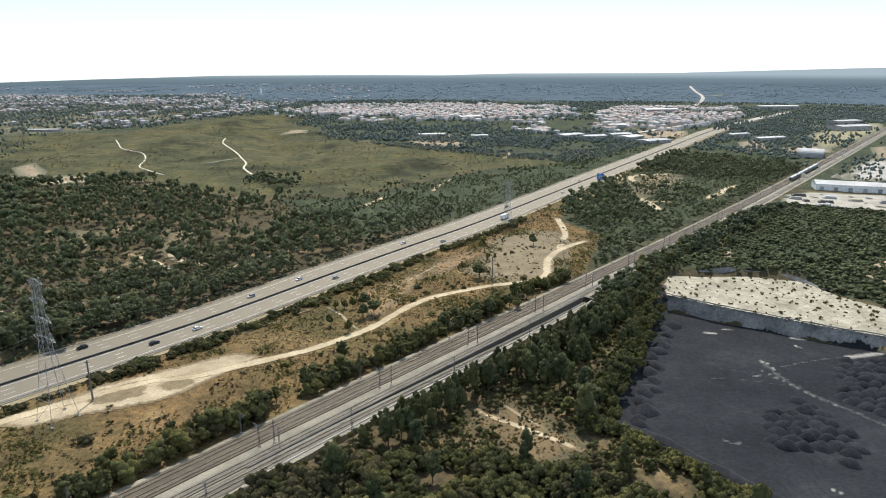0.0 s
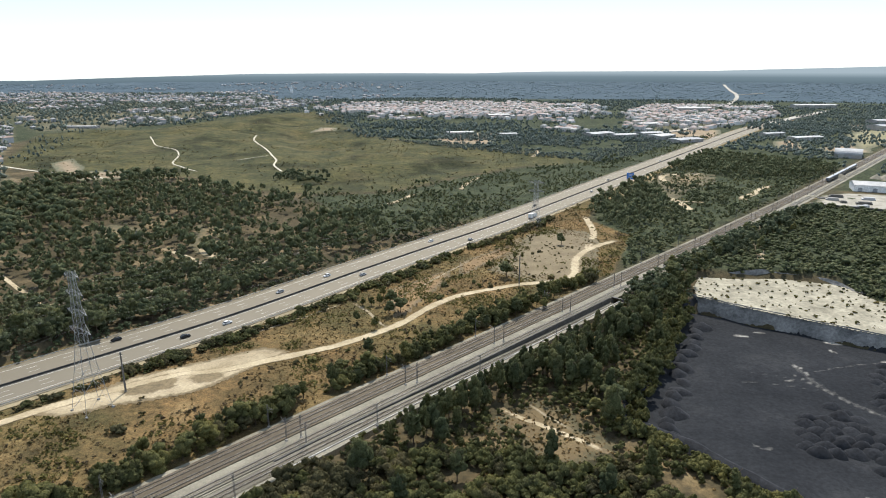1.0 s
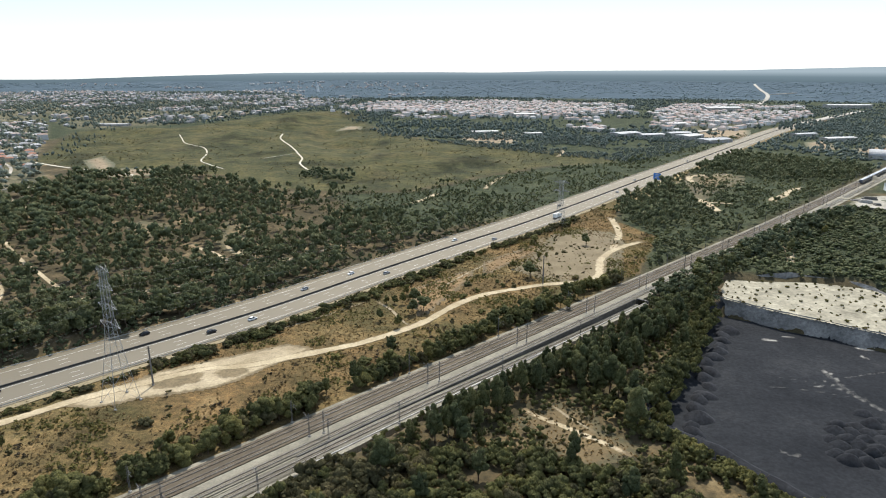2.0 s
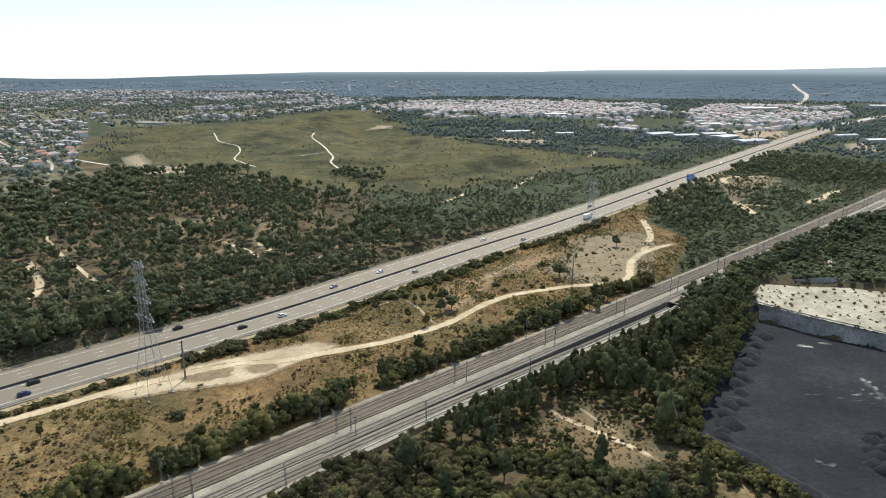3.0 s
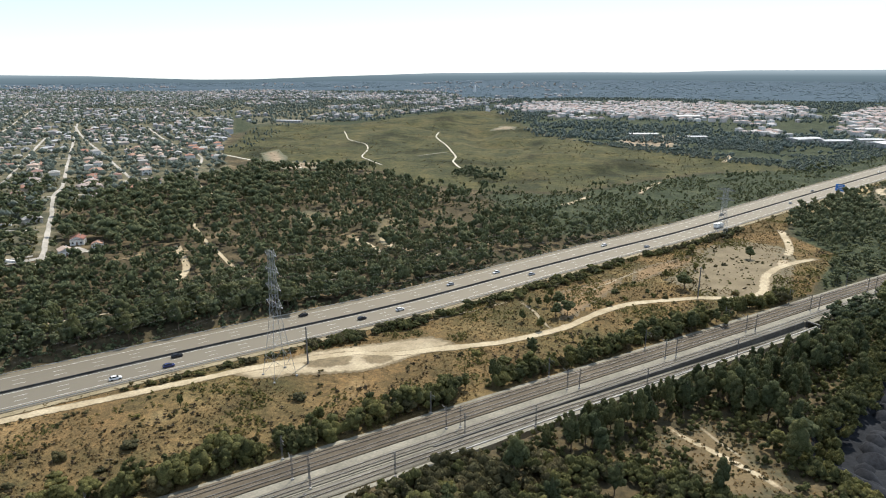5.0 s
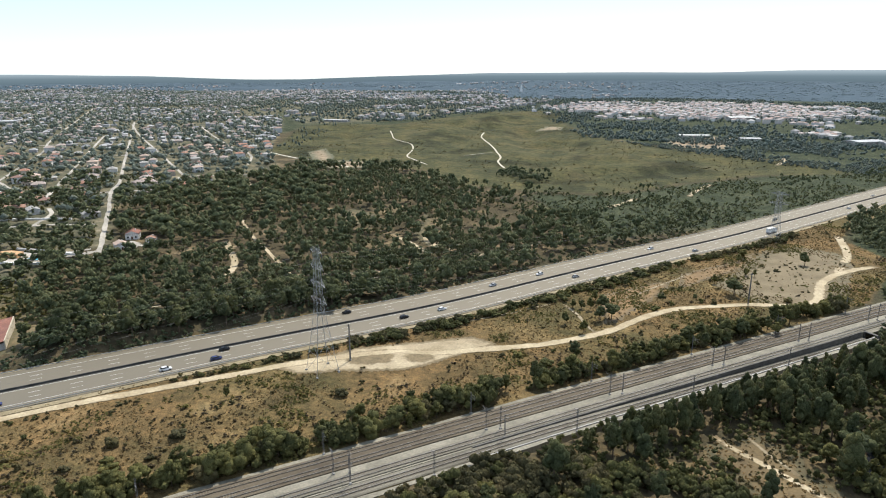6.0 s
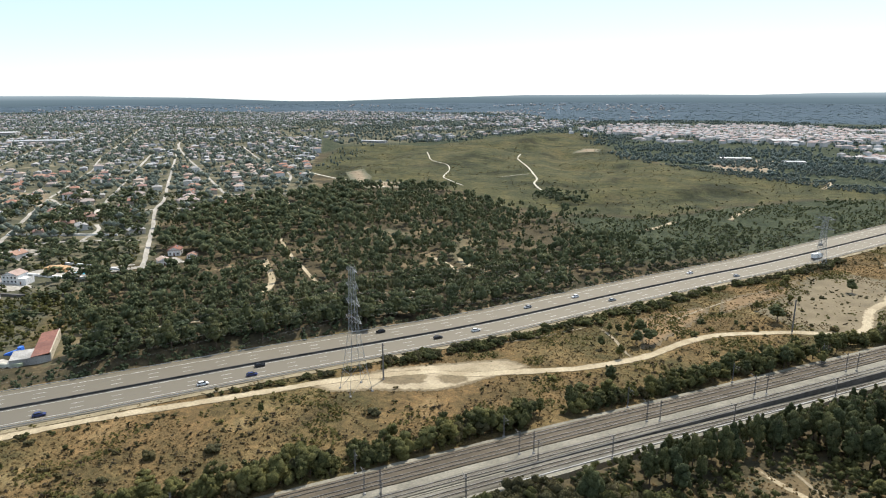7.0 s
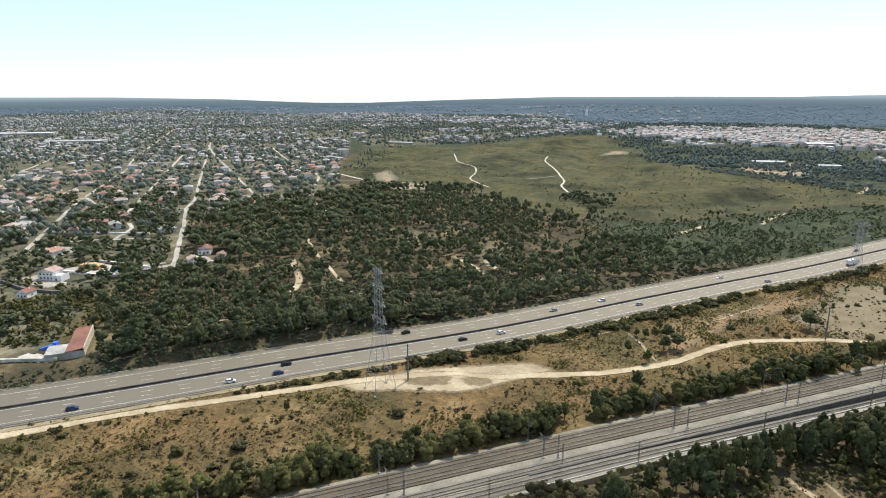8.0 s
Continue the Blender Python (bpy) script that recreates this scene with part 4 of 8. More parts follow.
def build_yard():
    yard = [tuple(q) for q in YARD]
    c = np.mean(np.array(yard), axis=0)
    grown = [(x + 5.0 * (x - c[0]) / math.hypot(x - c[0], y - c[1]), y + 5.0 * (y - c[1]) / math.hypot(x - c[0], y - c[1])) for x, y in yard]

    def relief(X, Y):
        floor = (value_noise(X, Y, 18, 3) - 0.5) * 1.1 + 3.2 * step01((5 - edge_distance(yard, X, Y)) / 9) * (value_noise(X, Y, 8, 3) - 0.2) * (Y < 250)
        return np.maximum(floor, ground_height(X, Y) + 7.0 + 0.15)

    ob = new("slag_yard", patch_mesh("slag_yard", grown, -7.0, COAL, 1.4, relief))
    co = np.zeros(len(ob.data.vertices) * 3, np.float32)
    ob.data.vertices.foreach_get("co", co)
    x, y = co[0::3].astype(float), co[1::3].astype(float)
    spill = np.zeros(len(x))
    for pts, w, k in (([(198, 257), (190, 255), (180, 252.5), (171, 250.4)], 2.0, 0.8), ([(171, 250.4), (153, 246.6), (138, 241)], 0.8, 0.42), ([(132, 246.6), (133, 232), (136.5, 222), (141.6, 214), (145.5, 205), (151, 196), (160, 182)], 2.4, 0.36),
                      ([(128, 238), (133, 228), (138, 218), (143, 209)], 0.5, 0.55), ([(121, 277), (125, 276)], 1.3, 0.95), ([(131, 281.5), (135, 281)], 1.0, 0.8), ([(158, 271), (163, 269.5)], 1.5, 1.0), ([(155, 262), (156, 260)], 0.9, 0.9),
                      ([(132, 246.5), (134, 244)], 0.9, 0.85), ([(134, 239.5), (134.6, 237.5)], 0.7, 0.8), ([(123, 233), (125.5, 232.4)], 0.5, 0.7), ([(92, 187), (95, 185), (97, 186)], 1.4, 0.45), ([(113, 162), (114, 160)], 0.7, 0.9),
                      ([(104, 232), (118, 230), (131, 226)], 0.7, 0.4), ([(112, 240), (124, 236), (133, 228)], 0.8, 0.38), ([(66, 186), (70, 180), (76, 176)], 2.0, 0.35)):
        spill = np.maximum(spill, k * np.exp(-(Line(pts).near(x, y)[0] / w) ** 2))
    at = ob.data.attributes.new("spill", "FLOAT", "POINT")
    at.data.foreach_set("value", spill.astype(np.float32))
    tagged(ob, "sunken yard floor of dark grey slag", "yard", kind="structure")
    sand = lambda X, Y: 0.9 * (value_noise(X, Y, 22, 3) - 0.5) + 0.02 * (Y - 290)
    tagged(new("sand_terrace", patch_mesh("sand_terrace", TERRACE, 0.3, SAND, 0.9, sand)), "bare white sand terrace above the yard", "terrace", kind="structure")
    face = Line([(104, 314), (113, 307), (138, 288), (169, 268), (192, 255.5), (234, 229)])
    s = np.arange(0, face.length, 0.8)
    rows = []
    for k in np.linspace(0, 1, 8):
        u = 1.2 - 2.9 * k + 1.8 * (value_noise(s, s * 0 + 9 * k, 5, 3) - 0.5) + 1.4 * (value_noise(s, s * 0, 11, 2) - 0.5)
        base = face.at(s)
        out = face.at(s, 1.0) - base
        top = 0.75 + 0.02 * (base[:, 1] - 290) + 0.5 * (value_noise(s, s * 0 + 50, 7, 2) - 0.5)
        rows.append(np.column_stack([base + out * u[:, None], -7.3 + (top + 7.3) * k]))
    n = len(s)
    F = [(i * n + j, i * n + j + 1, (i + 1) * n + j + 1, (i + 1) * n + j) for i in range(7) for j in range(n - 1)]
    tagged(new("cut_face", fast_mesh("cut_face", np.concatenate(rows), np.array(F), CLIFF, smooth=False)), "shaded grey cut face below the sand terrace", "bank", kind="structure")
    rear = Line([(112, 333), (122, 341), (143, 341), (165, 340), (186, 331), (201, 316)])
    s = np.arange(0, rear.length, 0.9)
    rows = []
    for k in np.linspace(0, 1, 6):
        u = 1.0 - 2.0 * k + 1.5 * (value_noise(s, s * 0 + 7 * k + 90, 5, 3) - 0.5) + 1.2 * (value_noise(s, s * 0 + 70, 12, 2) - 0.5)
        base = rear.at(s)
        out = rear.at(s, 1.0) - base
        top = (1.6 + 3.4 * value_noise(s, s * 0 + 33, 17, 2)) * step01(s / 14) * step01((rear.length - s) / 20) + 0.8 * (value_noise(s, s * 0 + 60, 8, 2) - 0.5)
        rows.append(np.column_stack([base + out * u[:, None], 0.2 + top * k]))
    n = len(s)
    F = [(i * n + j, i * n + j + 1, (i + 1) * n + j + 1, (i + 1) * n + j) for i in range(5) for j in range(n - 1)]
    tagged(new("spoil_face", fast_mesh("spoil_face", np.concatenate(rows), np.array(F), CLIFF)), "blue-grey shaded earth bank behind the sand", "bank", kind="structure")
    # tipped heaps of slag, row after row, each with a sharp crest where the load slid off
    def heap(x, y, z, r, h, turn, long=1.25):
        ring, pts = 12, []
        lean = rng.uniform(0.1, 0.35)
        for level, (k, q) in enumerate(((1.0, 0.0), (0.74, 0.34), (0.42, 0.76), (0.16, 0.96))):
            for i in range(ring):
                a = 6.283 * i / ring
                w = k * r * rng.uniform(0.9, 1.1)
                pts.append((w * long * math.cos(a), w * math.sin(a) + lean * q * r, h * q * rng.uniform(0.92, 1.06) if level else -0.4))
        pts.append((rng.normal(0, 0.1), lean * r, h))
        c, d = math.cos(turn), math.sin(turn)
        pts = [(x + a * c - b * d, y + a * d + b * c, z + e) for a, b, e in pts]
        fs = [(ring * v + i, ring * v + (i + 1) % ring, ring * v + ring + (i + 1) % ring, ring * v + ring + i) for v in range(3) for i in range(ring)]
        fs += [(3 * ring + i, 3 * ring + (i + 1) % ring, 4 * ring) for i in range(ring)]
        return Build().add(pts, fs).mesh("slag_mound", COALPILE, True)

    row, across = np.array([0.42, -0.91]), np.array([0.91, 0.42])
    for poly in ([(110, 200), (129, 217), (136, 213), (137, 201), (136, 186), (135, 175), (123, 171), (117, 180), (107, 181), (105, 189)], [(161, 245), (190, 252), (225, 235), (215, 190), (154, 198), (148, 204), (147, 213), (149, 224)]):
        c = np.mean(np.array(poly), axis=0)
        for i in range(-16, 17):
            for j in range(-16, 17):
                x, y = c + across * (5.0 * i + rng.normal(0, 0.45)) + row * (4.6 * j + 2.3 * (i % 2) + rng.normal(0, 0.5))
                if edge_distance(poly, np.array([x]), np.array([y]))[0] < 1.0 or rng.random() < 0.05:
                    continue
                me = heap(x, y, -7.1, rng.uniform(2.3, 3.0), rng.uniform(1.7, 2.7), math.radians(-35) + rng.normal(0, 0.35), 1.5)
                tagged(new("slag_mound", me), "tipped mound of dark slag on the yard floor", "mound", "slag mounds")
    # larger heaps pushed up along the yard's edge
    brim = Line([(63, 184), (61, 194), (66, 208), (74, 224), (82, 240), (88, 256), (96, 274), (104, 292)])
    s = 0.0
    while s < brim.length:
        x, y = brim.at(s, float(rng.uniform(2.0, 7.0)))
        me = heap(x, y, -7.3, rng.uniform(2.8, 4.6), rng.uniform(1.5, 3.2), rng.uniform(0, 3.1), 1.4)
        tagged(new("slag_mound", me), "large heap of dark slag against the yard's edge", "mound", "slag mounds")
        s += float(rng.uniform(4.5, 8.0))
    # long bank of slag along the side where the yard ends in bushes
    berm = Line([(50, 189), (55, 183), (60, 178), (64, 174), (70, 166), (76, 158), (83, 149), (92, 138)])
    s = np.arange(0, berm.length, 1.0)
    rows = []
    for u, z in ((0.5, -6.6), (3.0, -5.2), (6.2, -1.6), (8.0, -0.2), (9.6, -0.8), (12.5, -4.0), (16.0, -6.6)):
        w = 0.9 * (value_noise(s, s * 0 + 7 * u, 5, 3) - 0.5)
        p = berm.at(s) + (berm.at(s, 1.0) - berm.at(s)) * -(u + w)[:, None]
        rows.append(np.column_stack([p, z - 1.5 + 1.6 * (value_noise(s, s * 0 + 3, 9, 2) - 0.5) * (5 < u < 13)]))
    n = len(s)
    F = [(i * n + j, (i + 1) * n + j, (i + 1) * n + j + 1, i * n + j + 1) for i in range(len(rows) - 1) for j in range(n - 1)]
    tagged(new("slag_bank", fast_mesh("slag_bank", np.concatenate(rows), np.array(F), COALPILE, smooth=True)), "long bank of black slag at the yard's edge", "bank", kind="structure")


build_yard()

# ---- plants ----
import collections


def leaf_cards(r, centres, radii, per, size, squash=0.75):
    """Small leaf sprays, each a bent quad, set on the outside of several clumps."""
    V, F = [], []
    for c, rad in zip(centres, radii):
        for _ in range(per):
            d = r.normal(size=3)
            d[2] = abs(d[2]) * 0.9 if r.random() < 0.75 else d[2]
            d /= np.linalg.norm(d)
            p = c + d * rad * np.array([1, 1, squash]) * r.uniform(0.75, 1.08)
            nrm = d + r.normal(size=3) * 0.45
            nrm /= np.linalg.norm(nrm)
            a = np.cross(nrm, r.normal(size=3))
            a /= np.linalg.norm(a)
            b = np.cross(nrm, a)
            s = size * r.uniform(0.6, 1.25)
            o = len(V)
            V += [p - a * s - b * s * 0.7, p + a * s * 0.9 - b * s * 0.8, p + a * s + b * s * 0.75 - nrm * s * 0.25, p - a * s * 0.8 + b * s * 0.8]
            F.append((o, o + 1, o + 2, o + 3))
    return V, F


def core(r, centre, radii, V, F, seg=6, rings=3):
    """The dense inside of a crown, a lumpy low ball of quads."""
    o = len(V)
    for i in range(rings + 1):
        th = math.pi * (0.03 + 0.94 * i / rings)
        for j in range(seg):
            k = r.uniform(0.8, 1.15)
            ph = 2 * math.pi * (j + 0.5 * (i % 2)) / seg
            V.append(np.array(centre) + np.array([math.sin(th) * math.cos(ph) * radii[0], math.sin(th) * math.sin(ph) * radii[1], math.cos(th) * radii[2]]) * k)
    for i in range(rings):
        for j in range(seg):
            F.append((o + i * seg + j, o + (i + 1) * seg + j, o + (i + 1) * seg + (j + 1) % seg, o + i * seg + (j + 1) % seg))


def crown(seed, height, radius, low, clumps, per, size, flat=0.8, point=0.0, inner=(6, 3), lobe=None, full=1.0):
    """A crown from low*height up; point pulls its upper part in, towards a cone."""
    r = np.random.default_rng(seed)
    mid, half = height * (1 + low) / 2, height * (1 - low) / 2
    cs, rs = [], []
    for i in range(clumps):
        d = r.normal(size=3)
        d /= np.linalg.norm(d)
        q = d * r.uniform(0.45, 0.8)
        pull = 1 - point * max(0.0, (q[2] + 0.6) / 1.6)
        cs.append(np.array([q[0] * radius * pull, q[1] * radius * pull, mid + q[2] * half]))
        rs.append(radius * full * r.uniform(0.26, 0.46) * (0.6 + 0.4 * pull))
    V, F = leaf_cards(r, cs, rs, per, size, flat) if per else ([], [])
    for c, q in zip(cs, rs) if lobe else ():
        core(r, c, (q, q, q * flat * 1.05), V, F, *lobe)
    core(r, (0, 0, mid - half * 0.1), (radius * 0.62 * (1 - 0.35 * point), radius * 0.62 * (1 - 0.35 * point), half * 0.78), V, F, *inner) if inner else None
    return np.array(V), np.array(F)


def trunk(seed, height, radius):
    r = np.random.default_rng(seed + 500)
    b = Build()
    p, n = Vector((0, 0, -0.3)), 4
    for i in range(n):
        q = Vector((r.normal(0, 0.12) * (i + 1) * 0.5, r.normal(0, 0.12) * (i + 1) * 0.5, (i + 1) * height * 0.72 / n))
        b.bar(p, q, radius * (1 - 0.2 * i), radius * (1 - 0.2 * (i + 1)), 6)
        if i >= 1:
            for k in range(2):
                a = r.uniform(0, 6.28)
                b.bar(q, q + Vector((math.cos(a) * height * 0.2, math.sin(a) * height * 0.2, height * 0.14)), radius * 0.4, radius * 0.12, 4)
        p = q
    return b.mesh("trunk", BARK)


def stamped(templates, spots):
    """Copies of small template meshes at spots (x, y, z, scale, height scale, turn, template), as one set of arrays."""
    Vs, Fs, o = [], [], 0
    spots = np.asarray(spots, float).reshape(-1, 7)
    for t, (v, f) in enumerate(templates):
        q = spots[spots[:, 6] == t]
        if not len(q):
            continue
        c, s = np.cos(q[:, 5])[:, None], np.sin(q[:, 5])[:, None]
        X = (v[None, :, 0] * c - v[None, :, 1] * s) * q[:, 3:4] + q[:, 0:1]
        Y = (v[None, :, 0] * s + v[None, :, 1] * c) * q[:, 3:4] + q[:, 1:2]
        Z = v[None, :, 2] * q[:, 4:5] + q[:, 2:3]
        Vs.append(np.stack([X, Y, Z], -1).reshape(-1, 3))
        Fs.append((f[None] + (np.arange(len(q)) * len(v))[:, None, None] + o).reshape(-1, f.shape[1]))
        o += len(q) * len(v)
    return np.concatenate(Vs), np.concatenate(Fs)


WAYS = [TRACK_PATH]
STREETS = [Line(p) for p in (
    [(-509, 527), (-700, 680), (-909, 847), (-1100, 1010)],
    [(-585, 515), (-621, 549), (-882, 803), (-1150, 1063)],
    [(-540, 392), (-557, 409), (-751, 607), (-960, 820)],
    [(-440, 228), (-494, 277), (-663, 432), (-856, 629), (-993, 748), (-1544, 1281), (-1900, 1620)],
    [(-572, 394), (-509, 433), (-480, 470), (-509, 527), (-441, 567), (-400, 600)],
    [(-330, 262), (-357, 290), (-445, 374), (-509, 433), (-540, 470), (-585, 515)],
    [(-663, 432), (-600, 405), (-572, 394)],
    [(-395, 250), (-372, 262), (-356, 282)],
    [(-488, 280), (-471, 293), (-449, 311), (-432, 322), (-410, 331)],
    [(-450, 313), (-460, 328), (-476, 347), (-495, 359)],
    [(-700, 300), (-900, 480), (-1300, 850), (-1800, 1330)],
    [(-500, 620), (-560, 700), (-640, 760), (-800, 900), (-950, 1040)],
    [(-751, 607), (-690, 650), (-640, 700)],
    [(-960, 640), (-900, 700), (-840, 760), (-780, 830)],
    [(-1250, 900), (-1150, 1000), (-1050, 1100)],
)]


def clear_of(x, y, road=21.0, rail=2.0, path=3.5, street=6.0):
    mu = np.abs(MOTORWAY.near(x, y)[0])
    ru = RAILWAY.near(x, y)[0]
    ok = (mu > road) & ~((ru > -rail) & (ru < 25.5 + rail))
    for w in WAYS:
        ok &= np.abs(w.near(x, y)[0]) > path
    for w in STREETS:
        ok &= np.abs(w.near(x, y)[0]) > street
    ok &= ~inside(YARD, x, y) & ~inside(TERRACE, x, y)
    return ok


def scatter(poly, spacing, density, r):
    """Uneven spots inside an outline, kept by a density from 0 to 1 at each."""
    p = np.array(poly)
    xs, ys = np.arange(p[:, 0].min(), p[:, 0].max(), spacing), np.arange(p[:, 1].min(), p[:, 1].max(), spacing)
    X, Y = np.meshgrid(xs, ys)
    x = (X + r.uniform(-0.48, 0.48, X.shape) * spacing).ravel()
    y = (Y + r.uniform(-0.48, 0.48, X.shape) * spacing).ravel()
    k = inside(poly, x, y)
    x, y = x[k], y[k]
    k = r.random(len(x)) < density(x, y)
    return x[k], y[k]


# templates: metres high 1 unit = full size, later scaled
NEAR_PINES = [crown(s, 8.0, rad, low, 15, 26, 0.2, 0.85, pt, (6, 3), (6, 3), 1.05) for s, rad, low, pt in ((1, 2.5, 0.22, 0.35), (2, 2.8, 0.28, 0.15), (3, 2.1, 0.15, 0.6), (4, 3.1, 0.4, 0.0), (5, 2.4, 0.12, 0.45))]
NEAR_TRUNKS = [trunk(s, 8.0, 0.17) for s in range(5)]
PINE_SHAPES = ((1, 2.4, 0.18, 0.3), (2, 2.7, 0.25, 0.1), (3, 2.0, 0.12, 0.6), (4, 3.2, 0.4, 0.0), (5, 2.4, 0.2, 0.2))
MID_PINES = [crown(20 + s, 8.0, rad, low, 10, 6, 0.36, 0.8, pt, None, (5, 2), 1.05) for s, rad, low, pt in PINE_SHAPES]
MID_PINES += [crown(30 + s, 8.0, rad, low, 6, 3, 0.5, 0.8, pt, None, (4, 2), 1.35) for s, rad, low, pt in PINE_SHAPES]
NEAR_BUSH = [crown(40 + s, 3.0, rad, -0.1, 11, 20, 0.14, 0.8, 0.0, (5, 2), (6, 3), 1.1) for s, rad in ((1, 1.7), (2, 2.1), (3, 1.4), (4, 2.6))]
MID_BUSH = [crown(60 + s, 3.0, rad, -0.1, 4, 4, 0.26, 0.75, 0.0, None, (4, 2), 1.35) for s, rad in ((1, 1.7), (2, 2.1), (3, 1.5))]
SOME_BUSH = [crown(50 + s, 3.0, rad, -0.1, 8, 6, 0.2, 0.8, 0.0, None, (5, 2), 1.2) for s, rad in ((1, 1.7), (2, 2.1), (3, 1.4), (4, 2.6))]
TUFT = [crown(80 + s, 0.7, rad, -0.2, 3, 3, 0.2, 0.7, 0.0, None) for s, rad in ((1, 0.6), (2, 0.8), (3, 0.5))]
FAR_CLUMP = [crown(90 + s, 8.0, rad, 0.0, 2, 0, 0.9, 0.85, 0.0, None, (4, 2), 1.9) for s, rad in ((1, 3.6), (2, 4.6), (3, 3.0))]
FAR_TREE = [crown(95 + s, 8.0, rad, 0.0, 1, 0, 0.9, 1.0, 0.0, None, (4, 2), 2.6) for s, rad in ((1, 3.2), (2, 4.2), (3, 2.7))]
PINE_MESH = [fast_mesh("crown", v, f, NEARPINE, smooth=True) for v, f in NEAR_PINES]
LEAF_MESH = [fast_mesh("crown", v, f, OLIVE, smooth=True) for v, f in NEAR_PINES]
BUSH_MESH = [fast_mesh("shrub", v, f, OLIVE, smooth=True) for v, f in NEAR_BUSH]
SMALL_MESH = [fast_mesh("sand_shrub", v, f, YOUNG, smooth=True) for v, f in SOME_BUSH]
SCRUB_MESH = [fast_mesh("shrub", v, f, SCRUB, smooth=True) for v, f in NEAR_BUSH]
tree_models = {}


def plant_tree(x, y, h, kind=0, width=1.0, leafy=False, label="dark green maritime pine with a rounded open crown", category="pine tree", group="pines"):
    """A tree of its own: a tapered trunk with limbs and a crown of sprays."""
    z = float(ground_height(np.array([x]), np.array([y]))[0])
    k = h / 8.0
    m = pose(x, y, z - 0.05, 0, 0, float(rng.uniform(0, 360))) @ Matrix.Diagonal((k * width, k * width, k, 1))
    key = (kind, leafy, category)
    if key not in tree_models:
        ob = thing("tree" if leafy else "pine_tree", label, category, m, group)
        part("trunk", NEAR_TRUNKS[kind], ob)
        part("crown", (LEAF_MESH if leafy else PINE_MESH)[kind], ob)
        tree_models[key] = ob
        return ob
    ob = copy_thing(tree_models[key], m)
    ob.matrix_basis = m
    return tagged(ob, label)


shrub_count, more_shrubs = collections.Counter(), {True: [], False: []}


def plant_shrub(x, y, h, kind, width, dry, label):
    z = float(ground_height(np.array([x]), np.array([y]))[0])
    k = h / 3.0
    shrub_count[label] += 1
    if shrub_count[label] > 58:
        more_shrubs[dry].append((x, y, z - 0.05, k * width, k, float(rng.uniform(0, 6.28)), kind))
        return None
    ob = new("shrub", (SCRUB_MESH if dry else BUSH_MESH)[kind])
    ob.matrix_basis = pose(x, y, z - 0.05, 0, 0, float(rng.uniform(0, 360))) @ Matrix.Diagonal((k * width, k * width, k, 1))
    return tagged(ob, label, "shrub", "shrubs")


def spots_of(x, y, h_lo, h_hi, unit, kinds, wide=(0.85, 1.2), r=rng, sink=0.1):
    n = len(x)
    k = r.uniform(h_lo, h_hi, n) / unit
    z = ground_height(x, y) - sink
    return np.column_stack([x, y, z, k * r.uniform(*wide, n), k, r.uniform(0, 6.28, n), r.integers(0, kinds, n)])


def graded(spots):
    """Trees past a kilometre take the simpler templates."""
    spots = np.concatenate(spots)
    spots[:, 6] += 3 * (np.hypot(spots[:, 0], spots[:, 1]) > 1000)
    return spots


def stuff(name, templates, spots, mat, label, category):
    if templates is MID_PINES:  # simpler crowns further off
        spots = np.array(spots)
        spots[:, 6] += 5 * (np.hypot(spots[:, 0], spots[:, 1]) > 430)
    v, f = stamped(templates, spots)
    return tagged(new(name, fast_mesh(name, v, f, mat, smooth=True)), label, category, kind="stuff")


